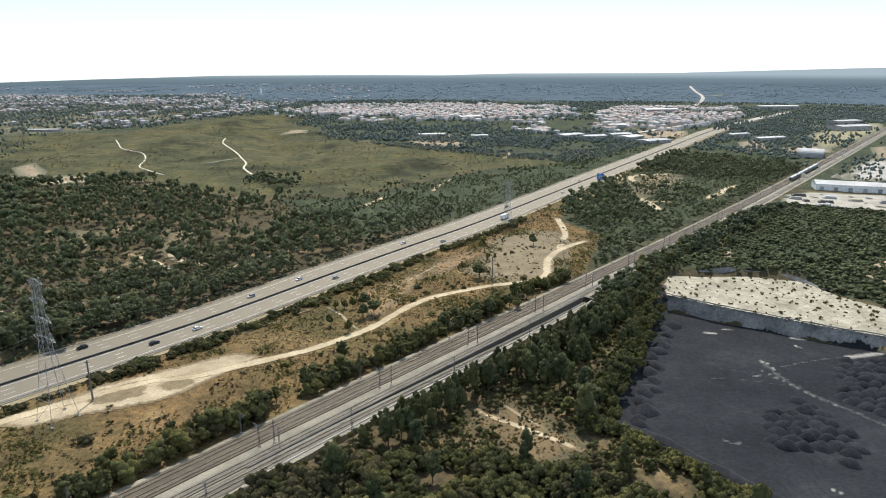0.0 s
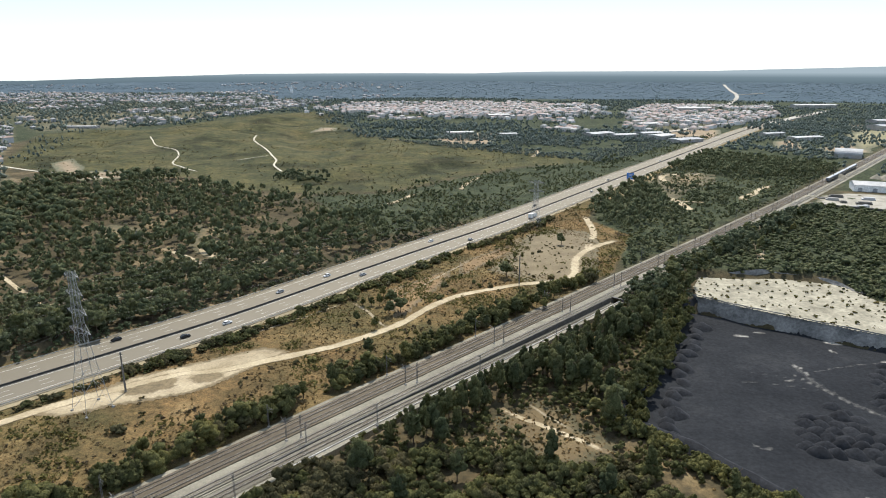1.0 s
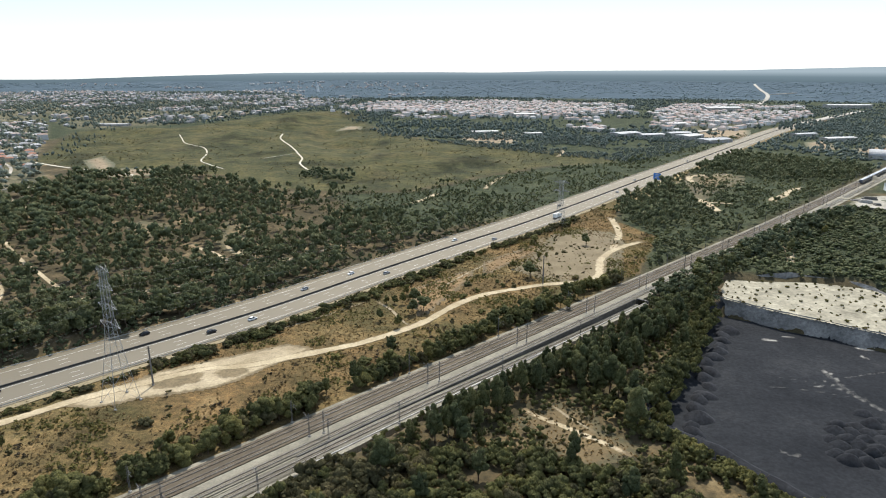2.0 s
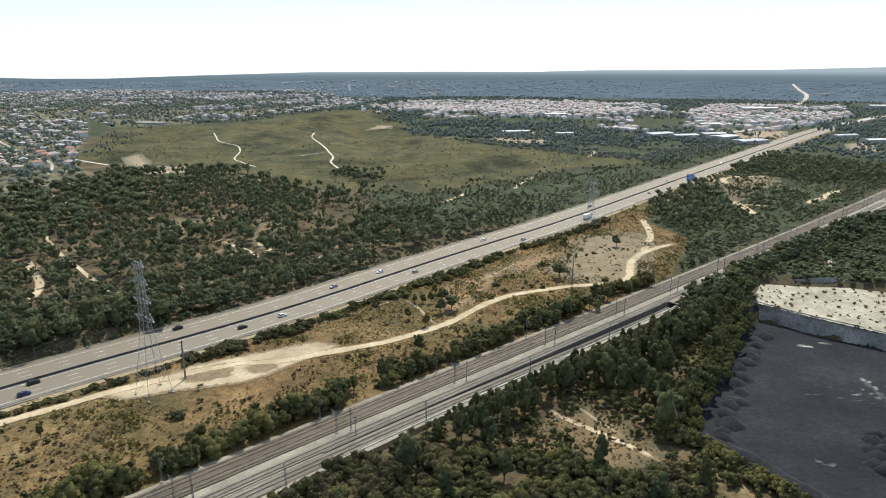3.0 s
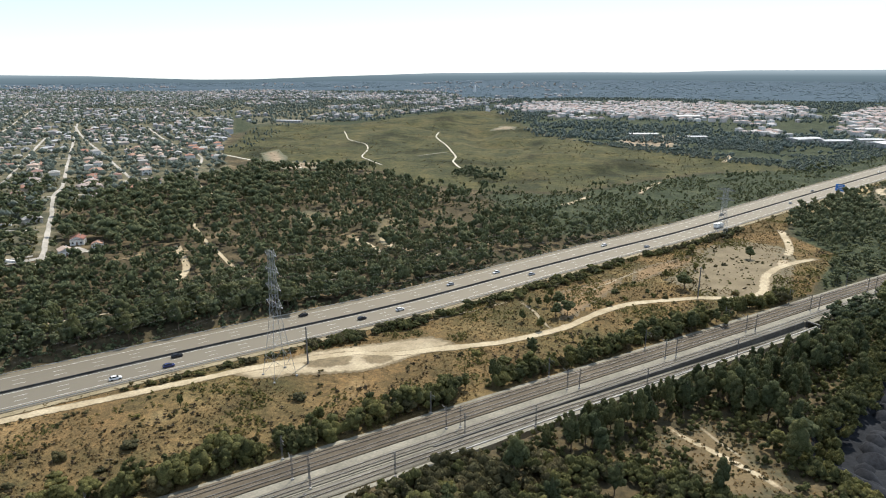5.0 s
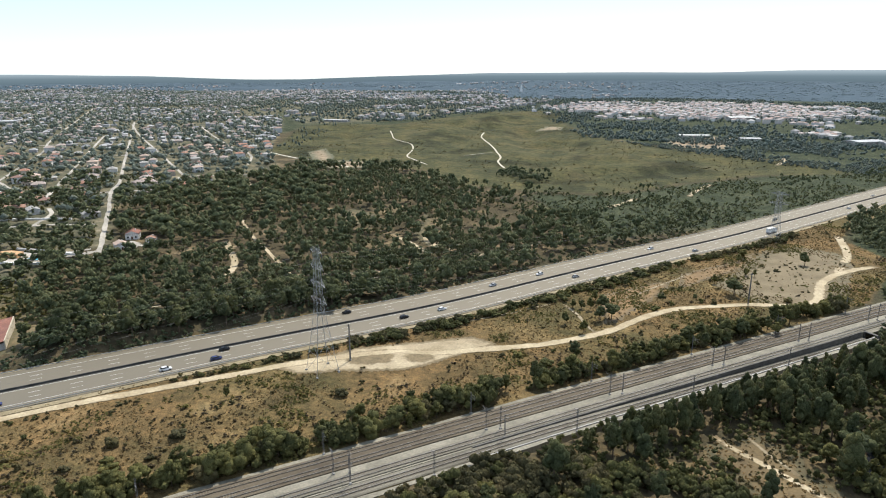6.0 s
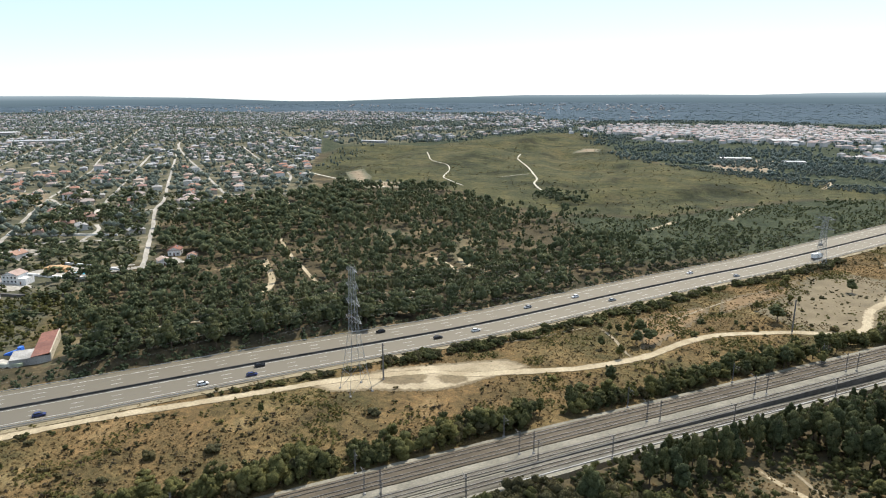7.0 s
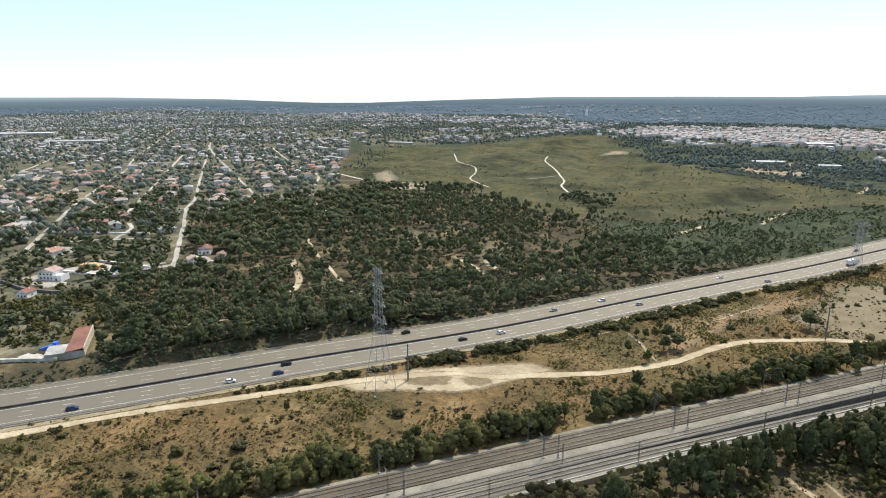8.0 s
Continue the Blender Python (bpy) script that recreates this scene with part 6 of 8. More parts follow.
def build_far_plants():
    r = np.random.default_rng(14)
    # sparse bushes on the heath
    x, y = scatter(HEATH, 8.0, lambda x, y: 0.5 * (value_noise(x, y, 60, 3) > 0.52) + 0.04, r)
    k = clear_of(x, y, 30)
    stuff("heath_bushes", MID_BUSH, spots_of(x[k], y[k], 0.5, 1.8, 3.0, 3, (1.0, 2.0), r), SCRUB, "scattered low bushes on the olive heath", "scrub")
    grove = [(-205, 640), (-158, 620), (-140, 650), (-160, 690), (-196, 690)]
    x, y = scatter(grove, 7.0, lambda x, y: 0.7 + 0 * x, r)
    stuff("heath_grove", MID_PINES, spots_of(x, y, 6, 10, 8.0, 5, (1.0, 1.4), r), PINE, "small grove of pines on the heath", "woodland")
    # belts of trees round heath and towns
    belt = [(-190, 1060), (-70, 930), (70, 850), (160, 780), (430, 1155), (290, 1250), (-29, 1453), (-345, 1675), (-400, 1640), (-300, 1330)]
    x, y = scatter(belt, 7.6, lambda x, y: (0.66 * (value_noise(x, y, 70, 3) > 0.47) + 0.1) * step01(edge_distance(belt, x, y) / 90 + 0.9 * value_noise(x + 500, y, 60, 2) - 0.25), r)
    k = clear_of(x, y, 28) & ((y > 1010) | (r.random(len(x)) < 0.2))
    a = spots_of(x[k], y[k], 4, 9, 8.0, 3, (0.9, 1.6), r)
    x, y = scatter([(-190, 1060), (-70, 930), (70, 850), (160, 780), (400, 1110), (100, 1110)], 4.9, lambda x, y: 0.75 * (value_noise(x, y, 50, 3) > 0.4), r)
    k = clear_of(x, y, 24)
    stuff("low_maquis", MID_BUSH, spots_of(x[k], y[k], 1.3, 3.8, 3.0, 3, (1.1, 1.8), r), BELTLEAF, "low haze-toned maquis between heath and motorway", "scrub")
    edge = [(-360, 650), (-560, 735), (-741, 1095), (-900, 1250), (-780, 1250), (-591, 1190), (-700, 1150), (-520, 745), (-380, 672)]
    x, y = scatter(edge, 10.0, lambda x, y: 0.35 * (value_noise(x, y, 60, 2) > 0.56), r)
    b = spots_of(x, y, 4, 9, 8.0, 3, (0.6, 1.0), r)
    between = [(430, 745), (900, 1310), (1240, 1750), (940, 1740), (610, 1335), (310, 885)]
    x, y = scatter(between, 8.0, lambda x, y: 0.75 * (value_noise(x, y, 90, 2) > 0.42) + 0.05, r)
    k = clear_of(x, y, 26, 3) & (~inside(GRASSLAND, x, y) | (r.random(len(x)) < 0.12))
    c = spots_of(x[k], y[k], 4, 8, 8.0, 3, (0.9, 1.6), r)
    screen = [(520, 1215), (590, 1240), (680, 1380), (640, 1440), (560, 1330), (490, 1225)]
    x, y = scatter(screen, 9.0, lambda x, y: 0.8 + 0 * x, r)
    k = (np.hypot(x - 505, y - 1215) > 22) & (y > 1232)
    c = np.concatenate([c, spots_of(x[k], y[k], 7, 11, 8.0, 3, (0.8, 1.2), r)])
    right = [(330, 600), (420, 540), (700, 700), (1400, 1350), (1500, 1900), (1260, 1750), (900, 1310), (390, 690)]
    x, y = scatter(right, 9.0, lambda x, y: 0.5 * (value_noise(x, y, 100, 2) > 0.46), r)
    k = clear_of(x, y, 26, 5) & ~((x > 270) & (x < 490) & (y > 495) & (y < 640))
    d = spots_of(x[k], y[k], 4, 8, 8.0, 3, (0.7, 1.1), r)
    n = 17000
    rad, az = np.sqrt(r.uniform(1150 ** 2, 2500 ** 2, n)), np.radians(r.uniform(-34, 40, n))
    x, y = rad * np.sin(az), rad * np.cos(az)
    k = (value_noise(x, y, 130, 3) > 0.4) & ~inside(HEATH, x, y) & (edge_distance(TOWN, x, y) + 170 * (value_noise(x, y, 90, 3) - 0.5) < 10) & ~inside(TOWN_EAST, x, y) & ~inside(belt, x, y) & clear_of(x, y, 30, 8)
    e = spots_of(x[k], y[k], 5, 9, 8.0, 3, (0.8, 1.3), r)
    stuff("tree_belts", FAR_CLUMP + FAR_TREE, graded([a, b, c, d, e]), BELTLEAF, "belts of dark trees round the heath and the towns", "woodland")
    sets = []
    for poly, sp, den in ((SUBURB, 12.0, 0.8), (TOWN, 12.0, 0.95), (TOWN_EAST, 12.0, 0.75), (TOWN_WEST, 15.0, 0.85)):
        x, y = scatter(poly, sp, lambda x, y: den * (0.4 + 1.0 * (value_noise(x, y, 140, 2) > 0.5)), r)
        k = clear_of(x, y, 30, 5, 4, 4) & (np.hypot(x, y) > 560) & (edge_distance(HEATH, x, y) < -5)
        sets.append(spots_of(x[k], y[k], 4.0, 12.0, 8.0, 3, (0.8, 1.6), r))
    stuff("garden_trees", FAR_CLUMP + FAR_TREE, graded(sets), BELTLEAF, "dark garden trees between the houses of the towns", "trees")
    gardens = [(-300, 160), (-319, 203), (-371, 267), (-350, 294), (-452, 383), (-463, 493), (-560, 520), (-680, 430), (-560, 250), (-430, 130), (-330, 95)]
    homes = [(-387, 224), (-380, 224), (-386, 250), (-378, 250), (-368, 252), (-339, 290), (-352, 312), (-333, 309), (-366, 197), (-415, 200), (-440, 258), (-279, 155)]
    x, y = scatter(gardens, 5.0, lambda x, y: 0.62 * (value_noise(x, y, 40, 2) > 0.45) + 0.06, r)
    k = clear_of(x, y, 24, 5, 4, 5) & (np.min([np.hypot(x - p, y - q) for p, q in homes], axis=0) > 11)
    g = spots_of(x[k], y[k], 1.2, 4.0, 3.0, 3, (0.8, 1.4), r)
    stuff("garden_shrubs", MID_BUSH, g, OLIVE, "garden shrubs and small fruit trees round houses", "shrubs")
    x, y = scatter(gardens, 8.0, lambda x, y: 0.85 * (value_noise(x, y, 50, 2) > 0.4), r)
    k = clear_of(x, y, 24, 5, 4, 6) & (np.min([np.hypot(x - p, y - q) for p, q in homes], axis=0) > 13)
    sp = spots_of(x[k], y[k], 5.0, 11.0, 8.0, 5, (1.0, 1.7), r)
    stuff("garden_pines", MID_PINES, sp, PINE, "broad pines among the garden plots", "trees")
    x, y = scatter(ORCHARD, 3.3, lambda x, y: 0.62 * (value_noise(x, y, 20, 2) > 0.36), r)
    k = (np.min([np.hypot(x - p, y - q) for p, q in homes], axis=0) > 9) & (np.hypot(x + 271, y - 163) > 14)
    fruit = leaf_material("orchard_foliage", (0.15, 0.15, 0.058), (0.21, 0.198, 0.076), (0.28, 0.24, 0.096), 0.5)
    stuff("orchard", MID_BUSH, spots_of(x[k], y[k], 1.4, 3.8, 3.0, 3, (0.9, 1.4), r), fruit, "yellow-green orchard trees on garden plots", "orchard")
    glade = [(7, 187), (23, 201), (34, 194), (36, 183), (46, 174), (31, 162), (22, 164), (17, 172)]
    x, y = scatter(glade, 1.5, lambda x, y: 0.7 * (value_noise(x, y, 7, 2) > 0.45) + 0.08, r)
    k = np.min([np.hypot(x - p, y - q) for p, q in ((14, 186), (20, 181), (26, 177), (32, 172))], axis=0) > 3.2
    stuff("clearing_tufts", SOME_BUSH, spots_of(x[k], y[k], 0.3, 1.1, 3.0, 3, (0.9, 1.5), r), SCRUB, "low olive-brown tufts in the clearing", "scrub")
    x, y = scatter(CLEARING, 3.4, lambda x, y: 0.45 * (value_noise(x, y, 12, 2) > 0.52) + 0.04, r)
    k = clear_of(x, y, 18, 3, 4.5)
    stuff("earth_tufts", SOME_BUSH, spots_of(x[k], y[k], 0.3, 1.2, 3.0, 3, (1.0, 1.8), r), SCRUB, "dry tufts scattered over the earth clearing", "scrub")
    # the wooded plain beyond, clump behind clump
    n = 13000
    rad, az = np.sqrt(r.uniform(2000 ** 2, 4700 ** 2, n)), np.radians(r.uniform(-66, 40, n))
    x, y = rad * np.sin(az), rad * np.cos(az)
    west = step01((-12 - np.degrees(az)) / 12)
    k = (value_noise(x, y, 260, 3) > 0.34 + 0.12 * west) & ~inside(TOWN, x, y) & ~inside(TOWN_EAST, x, y) & ~(inside(SUBURB, x, y) & (r.random(n) < 0.8)) & (np.hypot(x + 840, y - 3062) > 60)
    for way in (FARLINE, FARSPUR):
        k &= np.abs(Line(way).near(x, y)[0]) > 30
    x, y = x[k], y[k]
    # hazed colour; clumps kept low and wide so few shaded sides show
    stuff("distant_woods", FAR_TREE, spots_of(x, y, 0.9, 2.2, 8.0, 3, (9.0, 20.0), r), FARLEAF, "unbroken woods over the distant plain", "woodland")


build_strip_plants()
build_east_wood()
build_woods()
stuff("more_scrub", SOME_BUSH, more_shrubs[True], SCRUB, "more olive-brown shrubs along the ways", "scrub")
stuff("more_shrubs", SOME_BUSH, more_shrubs[False], OLIVE, "more leafy green shrubs along the ways", "scrub")
build_far_plants()


# ---- houses ----
def gable_roof(b, x0, y0, x1, y1, z, rise, over=0.45, hip=0.0):
    xm = (x0 + x1) / 2
    x0, x1, y0, y1 = x0 - over, x1 + over, y0 - over, y1 + over
    h = hip * (y1 - y0) * 0.4
    pts = [(x0, y0, z), (x1, y0, z), (x1, y1, z), (x0, y1, z), (xm, y0 + h, z + rise), (xm, y1 - h, z + rise),
           (x0, y0, z - 0.18), (x1, y0, z - 0.18), (x1, y1, z - 0.18), (x0, y1, z - 0.18)]
    ends = [(0, 1, 4), (2, 3, 5)] if hip else []
    return b.add(pts, [(1, 2, 5, 4), (3, 0, 4, 5), *ends, (6, 9, 8, 7), (0, 6, 7, 1), (1, 7, 8, 2), (2, 8, 9, 3), (3, 9, 6, 0)])


def gabled(b, x0, y0, x1, y1, z, rise):
    """The triangles of wall under a gable roof."""
    xm = (x0 + x1) / 2
    for ya, yb in ((y0, y0 + 0.25), (y1 - 0.25, y1)):
        b.add([(x0, ya, z), (x1, ya, z), (xm, ya, z + rise), (x0, yb, z), (x1, yb, z), (xm, yb, z + rise)], [(0, 1, 2), (5, 4, 3), (0, 3, 4, 1), (1, 4, 5, 2), (2, 5, 3, 0)])
    return b


PANE = Build().box(-0.55, -0.05, 0, 0.55, 0.05, 1.2).mesh("window", GLASS)
DOOR = Build().box(-0.5, -0.06, 0, 0.5, 0.06, 2.05).mesh("door", plain("door_wood", (0.12, 0.06, 0.03), 0.6))


def house_model(w, d, h, rise, hip, label, roof=None, wall=None, windows=True):
    ob = thing("house", label, "house", group="suburban houses")
    shell = Build().box(-w / 2, -d / 2, -0.6, w / 2, d / 2, h)
    part("wall", (shell if hip else gabled(shell, -w / 2, -d / 2, w / 2, d / 2, h, rise * 0.98)).mesh("wall", wall or WALLONE), ob)
    part("roof", gable_roof(Build(), -w / 2, -d / 2, w / 2, d / 2, h + 0.1, rise, 0.45, hip).mesh("roof", roof or ROOFONE), ob)
    part("chimney", Build().box(w * 0.15, d * 0.1, h, w * 0.15 + 0.6, d * 0.1 + 0.6, h + rise + 0.5).mesh("chimney", WHITEWALL), ob)
    if windows:
        part("door", DOOR, ob, m=pose(0, -d / 2 - 0.03, 0))
        for sx in (-0.3, 0.3):
            for level in range(int(h // 2.7)):
                part("window", PANE, ob, m=pose(sx * w, -d / 2 - 0.02, 1.0 + 2.8 * level))
        for sx in (-1, 1):
            part("window", PANE, ob, m=pose(sx * (w / 2 + 0.02), 0, 1.0, 0, 0, 90))
    return ob


def flat_spot(x, y, turn, k=1.0):
    return pose(x, y, float(ground_height(np.array([x]), np.array([y]))[0]), 0, 0, turn) @ Matrix.Diagonal((k, k, k, 1))


def build_suburb():
    r = np.random.default_rng(21)
    for ln in STREETS:
        tagged(new("street", ribbon_mesh("street", ln, -1.6, 1.6, 0, ln.length, 0.3, STREET, 4, 1.0, 1.2, 3, 0.8)), "pale sun-bleached suburban street", "street", kind="structure")
    models = [house_model(9, 11, 3.2, 1.9, 1.0, "low white house under a clay tile roof"), house_model(10, 9, 5.4, 1.8, 1.0, "two-storey pale house with a clay tile roof"),
              house_model(8, 12, 3.2, 1.6, 0.0, "low gabled house with rendered walls"), house_model(11, 12, 3.3, 2.1, 0.6, "wide pale bungalow under a clay tile roof")]
    a, n = np.array([-0.722, 0.692]), np.array([0.692, 0.722])
    spots = []
    for kn in np.arange(-2600, 1700, 27.0):
        for ka in np.arange(250, 4200, 19.0):
            p = a * ka + n * (kn + 0.0)
            spots.append((p[0] + r.normal(0, 5.5), p[1] + r.normal(0, 5.5)))
    p = np.array(spots)
    k = inside(SUBURB, p[:, 0], p[:, 1])
    p = p[k]
    d = np.hypot(p[:, 0], p[:, 1])
    keep = r.random(len(p)) < np.interp(d, [400, 520, 700, 1200, 2500], [0.28, 0.5, 0.74, 0.74, 0.6])
    keep &= (value_noise(p[:, 0], p[:, 1], 150, 3) > 0.4)
    keep &= ~((p[:, 0] > -480) & (p[:, 1] < 330)) & ~((p[:, 0] > -540) & (p[:, 1] < 262))
    for w in STREETS:
        keep &= np.abs(w.near(p[:, 0], p[:, 1])[0]) > 9
    p = p[keep]
    p = p[np.argsort(np.hypot(p[:, 0], p[:, 1]))]
    turn0 = math.degrees(math.atan2(a[1], a[0]))
    for i, (x, y) in enumerate(p[:230]):
        m = flat_spot(float(x), float(y), turn0 + 90 * int(r.integers(0, 4)) + float(r.normal(0, 8)), float(r.uniform(0.85, 1.15)))
        if i < len(models):
            models[i].matrix_basis = m
        else:
            copy_thing(models[int(r.integers(0, len(models)))], m).matrix_basis = m
    return p[230:]


def far_houses(name, p, mat_wall, label, turn, r, tall=0.3, low=2.8, roof=None):
    """Distant houses as simple walls and hipped roofs, two islands each."""
    n = len(p)
    w, d = r.uniform(7, 12, n) / 2, r.uniform(7, 13, n) / 2
    h = np.where(r.random(n) < tall, r.uniform(5.5, 8.5, n), r.uniform(low, low + 1.2, n))
    rise = r.uniform(1.2, 2.2, n)
    a = np.radians(turn + 90 * r.integers(0, 2, n) + r.normal(0, 6, n))
    z = ground_height(p[:, 0], p[:, 1])
    V, o = [], 0.5
    rows = [(-w, -d, -1.0 + 0 * w), (w, -d, -1.0 + 0 * w), (w, d, -1.0 + 0 * w), (-w, d, -1.0 + 0 * w), (-w, -d, h), (w, -d, h), (w, d, h), (-w, d, h),
            (-w - o, -d - o, h - 0.1), (w + o, -d - o, h - 0.1), (w + o, d + o, h - 0.1), (-w - o, d + o, h - 0.1), (0 * w, -d * 0.35, h + rise), (0 * w, d * 0.35, h + rise)]
    for x, y, q in rows:
        V.append(np.stack([p[:, 0] + x * np.cos(a) - y * np.sin(a), p[:, 1] + x * np.sin(a) + y * np.cos(a), z + q], -1))
    V = np.stack(V, 1).reshape(-1, 3)
    tri = np.array([(0, 1, 5), (0, 5, 4), (1, 2, 6), (1, 6, 5), (2, 3, 7), (2, 7, 6), (3, 0, 4), (3, 4, 7), (9, 10, 13), (9, 13, 12), (11, 8, 12), (11, 12, 13), (8, 9, 12), (10, 11, 13)])
    F = (tri[None] + 14 * np.arange(n)[:, None, None]).reshape(-1, 3)
    idx = np.tile([0] * 8 + [1] * 6, n)
    return tagged(new(name, fast_mesh(name, V, F, [mat_wall, roof or ROOFRED], idx)), label, "houses", kind="stuff")


def build_towns():
    r = np.random.default_rng(22)
    rest = build_suburb()
    far_houses("suburb_houses", rest, SUBWALLS, "far streets of low pale houses with clay roofs", 136, r, 0.12, 2.5)
    wide = [(-520, 1560), (-470, 2120), (120, 2260), (430, 2040), (400, 1480), (-29, 1400)]
    x, y = scatter(wide, 14.0, lambda x, y: np.interp(edge_distance(TOWN, x, y) + 170 * (value_noise(x, y, 90, 3) - 0.5), [-130, -40, 25], [0.0, 0.2, 0.72]) * (value_noise(x, y, 120, 2) > 0.38), r)
    far_houses("town_houses", np.column_stack([x, y]), WALLS, "far town of white houses with clay roofs", 20, r, 0.6, 4.5, TOWNROOF)
    hamlet = [(-420, 1350), (-180, 1330), (90, 1080), (230, 1085), (330, 1180), (290, 1480), (-40, 1430), (-330, 1600)]
    x, y = scatter(hamlet, 17.0, lambda x, y: 0.7 * (value_noise(x, y, 150, 2) > 0.6), r)
    far_houses("outlying_houses", np.column_stack([x, y]), WALLS, "pale outlying houses among trees before the town", 35, r, 0.3, 3.0, TOWNROOF)
    x, y = scatter(TOWN_EAST, 15.0, lambda x, y: np.interp(np.hypot(x, y), [1250, 1500, 1700], [0.15, 0.45, 0.8]) * (value_noise(x, y, 110, 2) > 0.38), r)
    k = clear_of(x, y, 35, 10)
    far_houses("east_town_houses", np.column_stack([x[k], y[k]]), WALLS, "far eastern quarter of white houses with clay roofs", 35, r, 0.6, 4.5, TOWNROOF)
    x, y = scatter(TOWN_WEST, 19.0, lambda x, y: 0.5 * (value_noise(x, y, 170, 2) > 0.46), r)
    far_houses("western_houses", np.column_stack([x, y]), SUBWALLS, "scattered far houses among trees", 60, r, 0.4, 3.0)
    n = 3000
    rad, az = r.uniform(2250, 4300, n), np.radians(r.uniform(-68, -6, n))
    x, y = rad * np.sin(az), rad * np.cos(az)
    k = (value_noise(x, y, 330, 2) > 0.52) & (r.random(n) < np.interp(np.degrees(az), [-68, -30, -6], [1.0, 0.8, 0.3]))
    far_houses("distant_houses", np.column_stack([x[k], y[k]]), SUBWALLS, "distant pale houses scattered in woods", 40, r, 0.5, 4.0)


build_towns()


def shed(name, label, x, y, turn, w, d, h, rise, wall, roof, category="shed", barrel=False):
    """A long building: x along its length w, doors in the front."""
    ob = thing(name, label, category, flat_spot(x, y, turn))
    part("wall", Build().box(-w / 2, -d / 2, -1.0, w / 2, d / 2, h).mesh("wall", wall), ob)
    b = Build()
    if barrel:
        n = 10
        arc = [(-d / 2 * math.cos(math.pi * i / n) * 1.04, h + rise * math.sin(math.pi * i / n)) for i in range(n + 1)]
        pts = [(-w / 2 - 0.3, q, z) for q, z in arc] + [(w / 2 + 0.3, q, z) for q, z in arc]
        b.add(pts, [(i, i + 1, n + 2 + i, n + 1 + i) for i in range(n)] + [tuple(range(n, -1, -1)), tuple(range(n + 1, 2 * n + 2))])
    else:
        o = 0.4
        b.add([(-w / 2 - o, -d / 2 - o, h), (w / 2 + o, -d / 2 - o, h), (w / 2 + o, d / 2 + o, h), (-w / 2 - o, d / 2 + o, h), (-w / 2 - o, 0, h + rise), (w / 2 + o, 0, h + rise)],
              [(0, 1, 5, 4), (2, 3, 4, 5), (3, 0, 4), (1, 2, 5), (3, 2, 1, 0)])
    part("roof", b.mesh("roof", roof), ob)
    gate = Build().box(-1.8, -0.06, 0, 1.8, 0.06, min(4.0, h * 0.75)).mesh("gate", GREYROOF)
    for k in np.arange(-w / 2 + 5, w / 2 - 3, 12.0):
        part("gate", gate, ob, m=pose(float(k), -d / 2 - 0.04, 0))
    return ob


